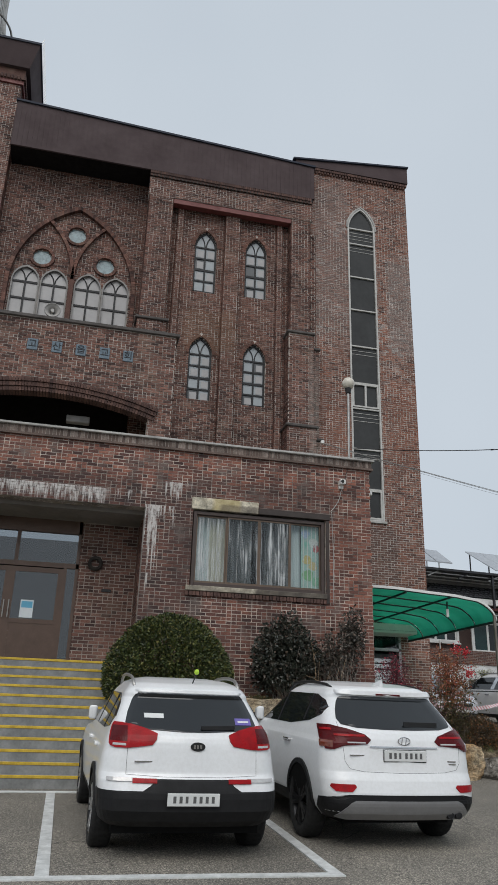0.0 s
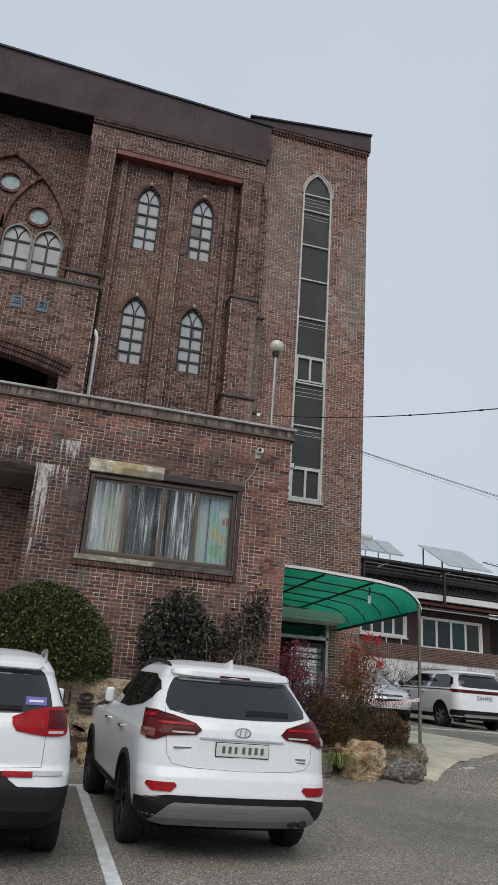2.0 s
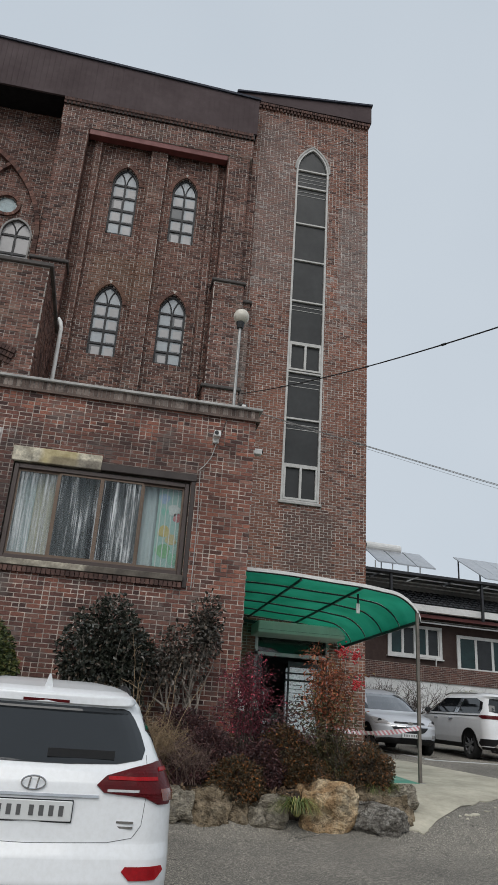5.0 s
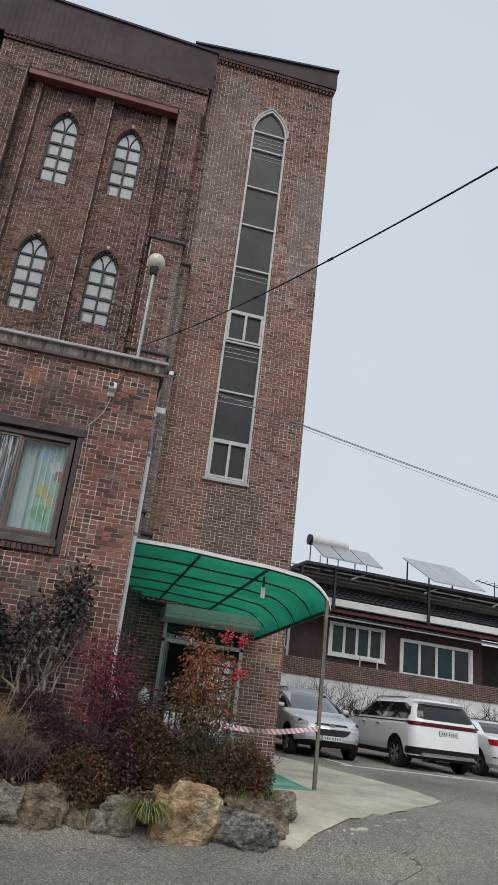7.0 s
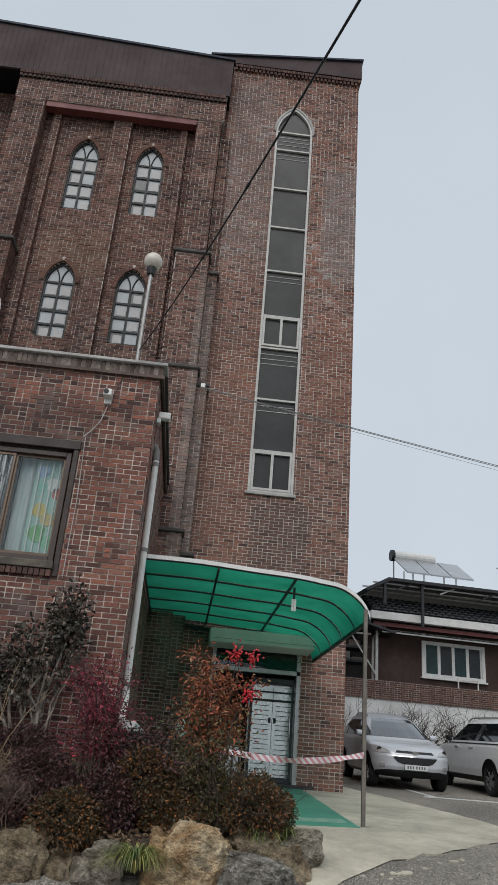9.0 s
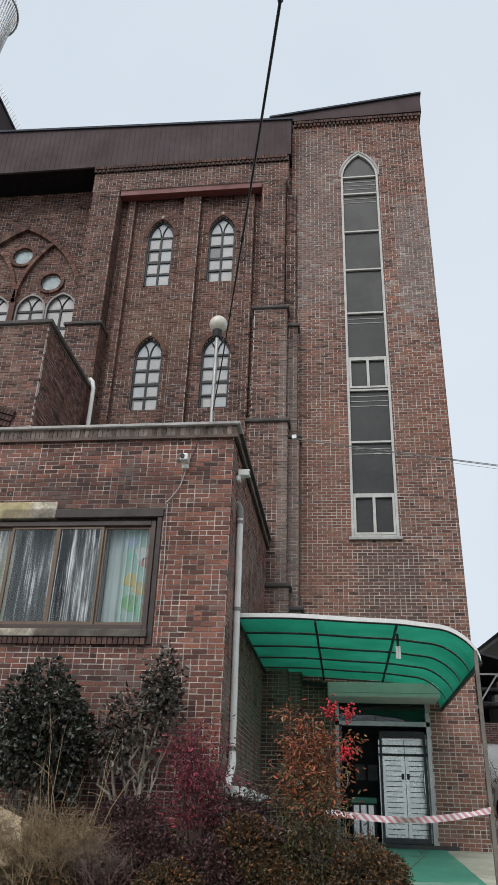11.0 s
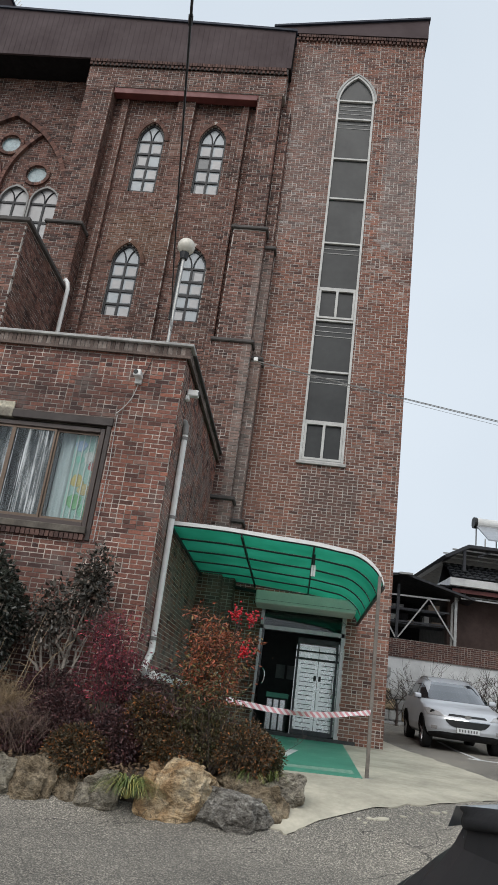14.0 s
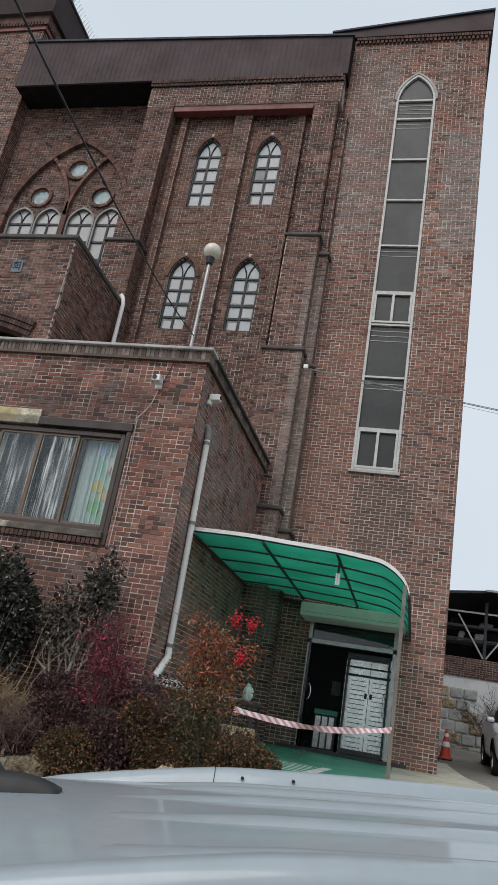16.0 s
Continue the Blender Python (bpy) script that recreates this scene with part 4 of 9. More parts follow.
for i, (a, b) in enumerate(zip(levels, levels[1:])):
    part("pane", boxes((cx - h + 0.03, cx + h - 0.03, Y2 + 0.05, Y2 + 0.058, a + 0.02, b - 0.02)), M_STAIRGLASS, strip_win, "dark tinted pane")
    if i in (0, 3):
        bm = bmesh.new()
        x0, x1, za_, zb_ = cx - h + 0.06, cx + h - 0.06, a + 0.05, b - 0.025
        for q in ((x0, x0 + 0.05, za_, zb_), (x1 - 0.05, x1, za_, zb_), (cx - 0.03, cx + 0.03, za_, zb_), (x0 + 0.05, cx - 0.03, za_, za_ + 0.05), (x0 + 0.05, cx - 0.03, zb_ - 0.05, zb_), (cx + 0.03, x1 - 0.05, za_, za_ + 0.05), (cx + 0.03, x1 - 0.05, zb_ - 0.05, zb_)):
            box(bm, q[0], q[1], Y2 - 0.015, Y2 + 0.045, q[2], q[3])
        part("sash", bm, M_STRIPFRAME, strip_win, "white sliding sash")
    elif i in (1, 2, 4, 7, 8):
        k = 3 if i in (2, 8) else 2
        for j in range(k):
            z = b - 0.16 - j * 0.13
            part("blind_slat", boxes((cx - h + 0.07, cx + h - 0.07, Y2 + 0.040, Y2 + 0.049, z, z + 0.016)), M_COPING, strip_win, "pale rail seen behind the glass")
bm = bmesh.new()
prism(bm, arch_line(cx, h - 0.04, zs, za - 0.06), Y2 + 0.05, Y2 + 0.058)
part("pane", bm, M_STAIRGLASS, strip_win)
part("window_sill", bevelled(boxes((cx - h - 0.06, cx + h + 0.06, Y2 - 0.06, Y2 + 0.05, z0 - 0.07, z0)), 0.008, 1), M_COPING, strip_win)
bm = bmesh.new()
line = arch_line(cx, h, zs, za)
strip(bm, line, [(cx + (x - cx) * 1.1, z + 0.05) for x, z in line], Y2 - 0.04, Y2 + 0.05)
part("hood", bm, M_COPING, strip_win, "pale hood moulding")

# wide sliding window of the wing, with curtains behind
wing_win = thing("sliding_window", "brown-framed sliding window with streaked glass and pale curtains behind", "window", kind="structure")
x0, x1, z0, z1 = 2.26, 5.09, 4.32, 5.86
bm = bmesh.new()
for q in ((x0, x0 + 0.07, z0, z1), (x1 - 0.07, x1, z0, z1), (x0 + 0.07, x1 - 0.07, z0, z0 + 0.07), (x0 + 0.07, x1 - 0.07, z1 - 0.07, z1)):
    box(bm, q[0], q[1], Y1 + 0.03, Y1 + 0.14, q[2], q[3])
part("window_frame", bevelled(bm, 0.006, 1), M_FRAME, wing_win)
edges = (2.33, 2.98, 3.67, 4.34, 5.02)


def streak_glass(name, density, seed):
    """Clear glass under dried drip marks: grimy streaks of thin dirt."""
    m, n, l, b = mat_new(name)
    out = n["Material Output"]
    f = noise_tex(n, l, 9.0, 6, 0.72, (5.0, 1, 0.07))
    f2 = noise_tex(n, l, 2.0 + seed, 3, 0.6, (1.6, 1, 0.35))
    v = mathn(n, l, "ADD", mathn(n, l, "MULTIPLY", f, 1.0), mathn(n, l, "MULTIPLY", f2, 0.55))
    mask = mathn(n, l, "MULTIPLY", mathn(n, l, "SUBTRACT", v, density), 3.6, True)
    b.inputs["Base Color"].default_value = (0.58, 0.60, 0.61, 1)
    b.inputs["Roughness"].default_value = 0.6
    tr = n.new("ShaderNodeBsdfTransparent")
    tr.inputs["Color"].default_value = (0.8, 0.84, 0.84, 1)
    gl = n.new("ShaderNodeBsdfGlossy")
    gl.inputs["Roughness"].default_value = 0.03
    fr = n.new("ShaderNodeFresnel")
    fr.inputs["IOR"].default_value = 1.5
    s1 = n.new("ShaderNodeMixShader")
    l.new(fr.outputs[0], s1.inputs[0])
    l.new(tr.outputs[0], s1.inputs[1])
    l.new(gl.outputs[0], s1.inputs[2])
    s2 = n.new("ShaderNodeMixShader")
    l.new(mask, s2.inputs[0])
    l.new(s1.outputs[0], s2.inputs[1])
    l.new(b.outputs[0], s2.inputs[2])
    l.new(s2.outputs[0], out.inputs["Surface"])
    return m


glasses = (streak_glass("grimy_glass_pale", 0.72, 0), streak_glass("grimy_glass_streaked", 0.80, 1), streak_glass("grimy_glass_grey", 0.76, 2), M_GLASS)
for i, (a, b) in enumerate(zip(edges, edges[1:])):
    y = Y1 + (0.06 if i in (1, 2) else 0.09)
    bm = bmesh.new()
    for q in ((a + 0.001, a + 0.03, z0 + 0.071, z1 - 0.071), (b - 0.03, b - 0.001, z0 + 0.071, z1 - 0.071), (a + 0.03, b - 0.03, z0 + 0.071, z0 + 0.115), (a + 0.03, b - 0.03, z1 - 0.105, z1 - 0.071)):
        box(bm, q[0], q[1], y, y + 0.03, q[2], q[3])
    part("sash", bm, M_ALU, wing_win, "bronze aluminium sash")
    p = part("pane", boxes((a + 0.02, b - 0.02, y + 0.012, y + 0.017, z0 + 0.10, z1 - 0.10)), glasses[i], wing_win, "streaked, grimy pane" if i < 3 else "clear pane")
    p.visible_shadow = False


def pleats(x0, x1, z0, z1, y, n, amp):
    bm = bmesh.new()
    cols = []
    r = random.Random(int(x0 * 100))
    ph = r.uniform(0, 6)
    for i in range(n + 1):
        u = i / n
        yy = y + amp * math.sin(u * n * 0.9 + ph) + amp * 0.5 * math.sin(u * n * 0.37 + 1)
        cols.append((bm.verts.new((x0 + (x1 - x0) * u, yy, z0)), bm.verts.new((x0 + (x1 - x0) * u, yy + 0.01, z1))))
    for a, b in zip(cols, cols[1:]):
        bm.faces.new((a[0], b[0], b[1], a[1]))
    return bm


M_CURTAIN = plain("pale_curtain_cloth", (0.60, 0.66, 0.67), 0.9, var=0.15, scale=3, stretch=(6, 6, 0.5))
M_CURTAIN2 = plain("cream_curtain_cloth", (0.62, 0.58, 0.47), 0.9, var=0.2, scale=3, stretch=(6, 6, 0.5))
M_CURTAIN3 = plain("grey_curtain_cloth", (0.13, 0.135, 0.14), 0.9, var=0.4, scale=3, stretch=(8, 8, 0.4))
for nm, a, b, mt, lab in (("curtain", 2.34, 2.64, M_CURTAIN, "pale blue-white pleated curtain"), ("curtain", 2.60, 2.98, M_CURTAIN2, "cream pleated curtain"), ("curtain", 2.98, 3.56, M_CURTAIN3, "grey pleated curtain behind dirty glass"), ("curtain", 3.82, 4.38, M_CURTAIN3, "grey pleated curtain behind dirty glass"), ("curtain", 4.38, 4.62, M_CURTAIN, "pale blue-white pleated curtain")):
    tagged(link(nm, pleats(a, b, 4.36, 5.84, Y1 + 0.24, int((b - a) * 60), 0.018), mt, smooth=True), lab + " hanging in the window", "curtain")
# printed blind with coloured shapes
blind = thing("printed_blind", "pale green printed roller blind with coloured shapes", "blind")
part("sheet", boxes((4.62, 5.06, Y1 + 0.20, Y1 + 0.205, 4.36, 5.82)), plain("blind_pale_green", (0.42, 0.60, 0.55), 0.8, var=0.1), blind)
for k, (bx, bz, br, col) in enumerate(((4.76, 5.60, 0.09, (0.45, 0.55, 0.75)), (4.93, 5.42, 0.10, (0.70, 0.70, 0.68)), (5.0, 5.30, 0.08, (0.60, 0.20, 0.20)), (4.80, 5.05, 0.10, (0.65, 0.52, 0.20)), (4.93, 4.92, 0.09, (0.62, 0.50, 0.25)), (4.82, 4.72, 0.12, (0.25, 0.50, 0.25)), (4.98, 4.60, 0.10, (0.30, 0.58, 0.40)), (4.78, 5.38, 0.06, (0.30, 0.62, 0.50)))):
    bm = bmesh.new()
    prism(bm, [(bx - 0.04 + br * math.cos(a) * (1 + 0.2 * math.sin(3 * a + k)), bz + br * math.sin(a)) for a in [i * math.tau / 16 for i in range(16)]], Y1 + 0.194, Y1 + 0.2)
    part("printed_shape", bm, plain("blind_print", col, 0.8, var=0.1), blind)
for k in range(5):
    part("slat", boxes((4.66 + k * 0.09, 4.675 + k * 0.09, Y1 + 0.17, Y1 + 0.175, 4.40, 5.80)), M_WHITEPVC, blind, "thin white vertical slat")
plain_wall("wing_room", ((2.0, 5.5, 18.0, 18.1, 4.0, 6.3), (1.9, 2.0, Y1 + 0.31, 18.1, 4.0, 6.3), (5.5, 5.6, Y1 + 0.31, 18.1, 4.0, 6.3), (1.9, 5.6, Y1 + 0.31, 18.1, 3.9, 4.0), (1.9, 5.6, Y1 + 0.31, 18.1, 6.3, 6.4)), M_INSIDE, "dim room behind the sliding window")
trim = thing("window_surround", "dark brown painted surround with a stained pale lintel", "window surround", kind="structure")
M_SURROUND = plain("dark_brown_paint", (0.040, 0.028, 0.024), 0.6, var=0.3, scale=5)
M_STAINED = rand_mat("stained_pale_render", ((0.0, (0.60, 0.56, 0.45)), (1.0, (0.60, 0.56, 0.45))), grime=0.6, scale=5.0, relief=30, patches=((2.6, 3.3, 5.85, 6.3, (0.48, 0.38, 0.15), 0.55), (2.7, 3.7, 5.7, 6.06, (0.07, 0.055, 0.05), 0.6), (3.3, 6.2, 4.0, 4.5, (0.06, 0.048, 0.043), 0.85), (1.8, 3.6, 4.0, 4.4, (0.09, 0.07, 0.06), 0.45)))
part("lintel", bevelled(boxes((3.62, 5.20, Y1 - 0.035, Y1 + 0.05, 5.89, 6.02)), 0.008, 1), M_SURROUND, trim)
part("lintel", bevelled(boxes((2.20, 3.62, Y1 - 0.03, Y1 + 0.05, 5.89, 6.14)), 0.008, 1), M_STAINED, trim, "pale render lintel with yellow stains")
part("jamb", bevelled(boxes((5.115, 5.185, Y1 - 0.02, Y1 + 0.05, 4.12, 5.89)), 0.006, 1), M_SURROUND, trim)
part("sill", bevelled(boxes((2.16, 5.115, Y1 - 0.07, Y1 + 0.03, 4.21, 4.31)), 0.008, 1), M_STAINED, trim, "weathered projecting sill")
soldier("sill_brick", "x", Y1 - 0.055, -1, 2.16, 5.11, 4.115, 4.20, M_BRICK_TRIM, trim, 0.08, 0.072, 0.012)

# entrance doors in the porch
M_DOOR = plain("brown_door_metal", (0.105, 0.065, 0.047), 0.4, 0.2, var=0.2, scale=4)
M_FILMGLASS = glass_mat("reflective_door_glass", (0.5, 0.53, 0.55), 0.0, ior=2.0)
porch_door = thing("entrance_doors", "brown framed double glass doors with kick panels", "door", kind="structure")
dx = (-3.1, -2.05, -1.0, -0.28, 0.02)
bm = bmesh.new()
for q in ((-3.1, 0.06, 5.46, 5.74), (-3.1, 0.06, 4.72, 4.82), (0.0, 0.06, PORCH_Z, 5.74), (-0.24, -0.17, PORCH_Z, 4.72), (-1.26, -1.19, 4.82, 5.46), (-2.4, -2.33, PORCH_Z, 5.46), (-3.16, -3.1, PORCH_Z, 5.74)):
    box(bm, q[0], q[1], PY - 0.02, PY + 0.10, q[2], q[3])
part("door_frame", bm, M_DOOR, porch_door)
for a, b in ((-1.30, -0.24), (-2.33, -1.30)):
    d = part("door_leaf", boxes((a, a + 0.10, PY, PY + 0.05, PORCH_Z + 0.01, 4.70), (b - 0.10, b, PY, PY + 0.05, PORCH_Z + 0.01, 4.70), (a + 0.1, b - 0.1, PY, PY + 0.05, 4.60, 4.70), (a + 0.1, b - 0.1, PY, PY + 0.05, 3.55, 3.64), (a + 0.1, b - 0.1, PY + 0.01, PY + 0.04, PORCH_Z + 0.01, 3.55)), M_DOOR, porch_door)
    part("pane", boxes((a + 0.1, b - 0.1, PY + 0.02, PY + 0.026, 3.64, 4.60)), M_FILMGLASS, d)
    hx = a + 0.05 if a > -1.5 else b - 0.05
    part("handle", tube(bmesh.new(), ((hx, PY - 0.05, 3.65), (hx, PY - 0.05, 4.0)), 0.012, 8), M_STEEL, d, "steel pull handle")
part("sidelight", boxes((-0.17, 0.0, PY + 0.03, PY + 0.036, PORCH_Z, 4.72)), M_FILMGLASS, porch_door)
part("transom_light", boxes((-1.19, 0.0, PY + 0.03, PY + 0.036, 4.82, 5.46)), M_FILMGLASS, porch_door)
part("transom_light", boxes((-2.33, -1.26, PY + 0.03, PY + 0.036, 4.82, 5.46)), M_FILMGLASS, porch_door)
notice = thing("paper_notice", "white and pale blue paper notice on the glass door", "notice")
part("sheet", boxes((-1.02, -0.76, PY - 0.004, PY - 0.001, 3.66, 4.02)), plain("paper", (0.66, 0.70, 0.72), 0.8, var=0.06), notice)
part("print", boxes((-1.0, -0.78, PY - 0.006, PY - 0.0045, 3.86, 3.99)), plain("blue_print", (0.12, 0.38, 0.55), 0.8, var=0.06), notice)
wreath = bmesh.new()
tube(wreath, [(0.40 + 0.12 * math.cos(a), PY - 0.04, 4.86 + 0.12 * math.sin(a)) for a in [i * math.tau / 24 for i in range(25)]], 0.04, 8)
tagged(link("wall_wreath", wreath, plain("dark_wreath", (0.03, 0.024, 0.02), 0.9, var=0.4)), "round dark wreath hung on the porch brick wall", "wreath")
tagged(link("mail_slot", bevelled(boxes((0.58, 0.78, PY - 0.03, PY - 0.001, 4.28, 4.34)), 0.006, 1), M_BLACK), "small dark slot plate on the porch wall", "slot plate")

# side entrance under the canopy
side_door = thing("side_entrance", "stainless framed glass entrance with one door slid open", "door", kind="structure")
D0, D1, DZ = 7.48, 9.24, 1.84
bm = boxes((D0, D0 + 0.07, Y2 - 0.03, Y2 + 0.16, DZ, 4.30), (D1 - 0.07, D1, Y2 - 0.03, Y2 + 0.16, DZ, 4.30), (D0, D1, Y2 - 0.03, Y2 + 0.16, 3.80, 3.88), (D0, D1, Y2 - 0.03, Y2 + 0.16, 4.24, 4.30))
part("door_frame", bm, plain("dull_steel_frame", (0.40, 0.40, 0.39), 0.3, 0.7, var=0.2), side_door)
part("transom_light", boxes((D0 + 0.07, D1 - 0.07, Y2 + 0.05, Y2 + 0.056, 3.88, 4.24)), M_GLASS, side_door)
M_DOORGLASS = glass_mat("grey_door_glass", (0.35, 0.38, 0.38))
leaf = part("door_leaf", boxes((D0 + 0.07, D0 + 0.12, Y2 - 0.35, Y2 + 0.03, DZ + 0.01, 3.78)), M_DOORGLASS, side_door, "outward-swung glass leaf")
part("handle", tube(bmesh.new(), [(D0 + 0.16 + 0.05 * math.sin(a), Y2 - 0.30, 2.85 + 0.14 * math.cos(a)) for a in [i * math.pi / 8 for i in range(9)]], 0.014, 8), M_STAINLESS, leaf, "curved steel handle")
inner = part("door_leaf", boxes((8.30, 8.34, Y2 + 0.05, Y2 + 0.09, DZ + 0.01, 3.72), (9.10, 9.14, Y2 + 0.05, Y2 + 0.09, DZ + 0.01, 3.72), (8.34, 9.10, Y2 + 0.05, Y2 + 0.09, 3.62, 3.72), (8.34, 9.10, Y2 + 0.05, Y2 + 0.09, DZ + 0.01, DZ + 0.10)), M_DARKSTEEL, side_door, "stainless framed glass leaf")
part("handle", tube(bmesh.new(), ((9.07, Y2 + 0.0, 2.62), (9.07, Y2 - 0.03, 2.66), (9.07, Y2 - 0.03, 2.98), (9.07, Y2 + 0.0, 3.02)), 0.013, 8), M_STAINLESS, inner, "steel pull handle")
# bright metal double doors standing inside
inner_doors = thing("inner_doors", "bright white and steel panelled double doors in the lobby", "door")
M_PANEL = plain("pearl_steel_panel", (0.86, 0.86, 0.85), 0.28, 0.55, var=0.08, scale=6, bumps=0.03)
part("door_frame", boxes((8.28, 8.34, 20.62, 20.70, DZ, 3.68), (9.18, 9.24, 20.62, 20.70, DZ, 3.68), (8.28, 9.24, 20.62, 20.70, 3.58, 3.68)), M_STAINLESS, inner_doors)
for a, b in ((8.34, 8.755), (8.765, 9.18)):
    d = part("door_leaf", boxes((a, b, 20.64, 20.68, DZ + 0.02, 3.58)), M_PANEL, inner_doors)
    for k in range(16):
        z = DZ + 0.14 + k * 0.088
        part("groove", boxes((a + 0.06, b - 0.06, 20.632, 20.641, z, z + 0.012)), M_DARKSTEEL, d)
    part("lock", bevelled(boxes((b - 0.07 if a < 8.5 else a + 0.02, b - 0.02 if a < 8.5 else a + 0.07, 20.62, 20.64, 2.9, 3.0)), 0.006, 1), M_BLACK, d)
part("rail", boxes((8.26, 9.24, 20.60, 20.62, 3.30, 3.34), (8.26, 9.24, 20.60, 20.62, 3.46, 3.49)), M_BLACK, inner_doors, "dark horizontal bar")
bin_ = thing("umbrella_dispenser", "steel umbrella bag dispenser with a green top", "dispenser", pose(7.98, 20.72, DZ))
for k in range(3):
    part("panel", bevelled(boxes((-0.20 + k * 0.135, -0.09 + k * 0.135, -0.08, 0.08, 0.02, 0.62)), 0.01, 1), M_STAINLESS, bin_)
part("body", boxes((-0.22, 0.22, -0.07, 0.12, 0.0, 0.64)), M_BLACK, bin_)
part("lid", bevelled(boxes((-0.23, 0.23, -0.10, 0.13, 0.64, 0.74)), 0.01, 1), plain("green_lid", (0.05, 0.22, 0.16), 0.5), bin_, "dark green lid")
notice2 = thing("wall_notices", "two faded paper notices on the dark lobby wall", "notice")
for k in range(2):
    part("sheet", boxes((7.86 + k * 0.25, 8.06 + k * 0.25, 22.3, 22.305, 2.95, 3.25)), plain("faded_paper", (0.32, 0.34, 0.34), 0.8), notice2)
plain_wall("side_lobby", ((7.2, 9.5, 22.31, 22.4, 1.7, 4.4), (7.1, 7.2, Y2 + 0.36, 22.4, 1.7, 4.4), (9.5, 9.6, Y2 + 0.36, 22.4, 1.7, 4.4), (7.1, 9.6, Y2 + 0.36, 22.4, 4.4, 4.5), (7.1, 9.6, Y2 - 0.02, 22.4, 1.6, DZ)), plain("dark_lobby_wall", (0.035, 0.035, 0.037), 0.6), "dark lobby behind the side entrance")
shutter = thing("shutter_box", "pale green-white roller shutter box above the door", "shutter box", kind="structure")
bm = bmesh.new()
prism(bm, ((7.36, 4.20), (9.38, 4.20), (9.38, 4.46), (7.36, 4.46)), 19.55, 20.39)
part("housing", bevelled(bm, 0.03, 2), plain("pale_green_white", (0.70, 0.76, 0.70), 0.5, var=0.12, scale=3), shutter)
part("seam", boxes((7.37, 9.37, 19.545, 19.552, 4.27, 4.276)), M_GREYPIPE, shutter)

# ---------------------------------------------------------------- canopy over the side entrance
def poly_green():
    m, n, l, b = mat_new("green_polycarbonate")
    out = n["Material Output"]
    f = noise_tex(n, l, 1.4, 5, 0.6)
    c = ramp(n, l, f, ((0.3, (0.11, 0.48, 0.36)), (0.7, (0.18, 0.62, 0.49))))
    tl = n.new("ShaderNodeBsdfTranslucent")
    l.new(c, tl.inputs["Color"])
    tr = n.new("ShaderNodeBsdfTransparent")
    l.new(c, tr.inputs["Color"])
    mx = n.new("ShaderNodeMixShader")
    mx.inputs[0].default_value = 0.45
    l.new(tl.outputs[0], mx.inputs[1])
    l.new(tr.outputs[0], mx.inputs[2])
    l.new(c, b.inputs["Base Color"])
    b.inputs["Roughness"].default_value = 0.25
    m2 = n.new("ShaderNodeMixShader")
    m2.inputs[0].default_value = 0.15
    l.new(mx.outputs[0], m2.inputs[1])
    l.new(b.outputs[0], m2.inputs[2])
    l.new(m2.outputs[0], out.inputs["Surface"])
    return m


M_POLY = poly_green()
CAN_Y0, CAN_Y1 = 15.66, 20.36
CAN = [(6.17, 4.69), (7.0, 4.685), (7.8, 4.64), (8.4, 4.61), (8.75, 4.57), (9.03, 4.53), (9.22, 4.44), (9.36, 4.32), (9.44, 4.20), (9.47, 4.11)]


def can_profile(n=6):
    """The canopy's profile, smoothed."""
    out = []
    P = [CAN[0]] + CAN + [CAN[-1]]
    for i in range(1, len(P) - 2):
        p0, p1, p2, p3 = (Vector((*p, 0)) for p in P[i - 1:i + 3])
        for k in range(n):
            t = k / n
            q = 0.5 * ((2 * p1) + (-p0 + p2) * t + (2 * p0 - 5 * p1 + 4 * p2 - p3) * t * t + (-p0 + 3 * p1 - 3 * p2 + p3) * t ** 3)
            out.append((q.x, q.y))
    return out + [CAN[-1]]


canopy = thing("entrance_canopy", "translucent green curved canopy on dark ribs with a steel post", "canopy")
PR = can_profile()
ribs_y = [CAN_Y0 + (CAN_Y1 - CAN_Y0) * k / 5 for k in range(6)]
for ya, yb in zip(ribs_y, ribs_y[1:]):
    bm = bmesh.new()
    strip(bm, PR, [(x, z + 0.006) for x, z in PR], ya + 0.02, yb - 0.02)
    bmesh.ops.recalc_face_normals(bm, faces=list(bm.faces))
    part("sheet", bm, M_POLY, canopy, "translucent green sheet")
for k, y in enumerate(ribs_y):
    bm = bmesh.new()
    w = 0.016
    strip(bm, [(x, z - 0.028) for x, z in PR], [(x, z - 0.002) for x, z in PR], y - w / 2, y + w / 2)
    bmesh.ops.recalc_face_normals(bm, faces=list(bm.faces))
    part("rib", bm, M_DARKSTEEL, canopy)
bm = bmesh.new()
strip(bm, [(x, z - 0.012) for x, z in PR], [(x, z + 0.045) for x, z in PR], CAN_Y0 - 0.045, CAN_Y0 - 0.014)
bmesh.ops.recalc_face_normals(bm, faces=list(bm.faces))
part("edge_trim", bm, M_WHITEPVC, canopy, "white front edge strip")
for x, z in ((7.28, 4.63), (8.40, 4.59), (6.20, 4.63)):
    part("purlin", bar(bmesh.new(), (x, CAN_Y0, z), (x, CAN_Y1, z), 0.03, 0.04), M_DARKSTEEL, canopy)
part("eave_rail", bar(bmesh.new(), (9.47, CAN_Y0, 4.10), (9.47, CAN_Y1, 4.10), 0.04, 0.05), M_DARKSTEEL, canopy)
part("ledger", bar(bmesh.new(), (6.2, CAN_Y1, 4.62), (9.0, CAN_Y1, 4.40), 0.04, 0.06), M_DARKSTEEL, canopy)
pz = ground_z(9.40, 15.55)
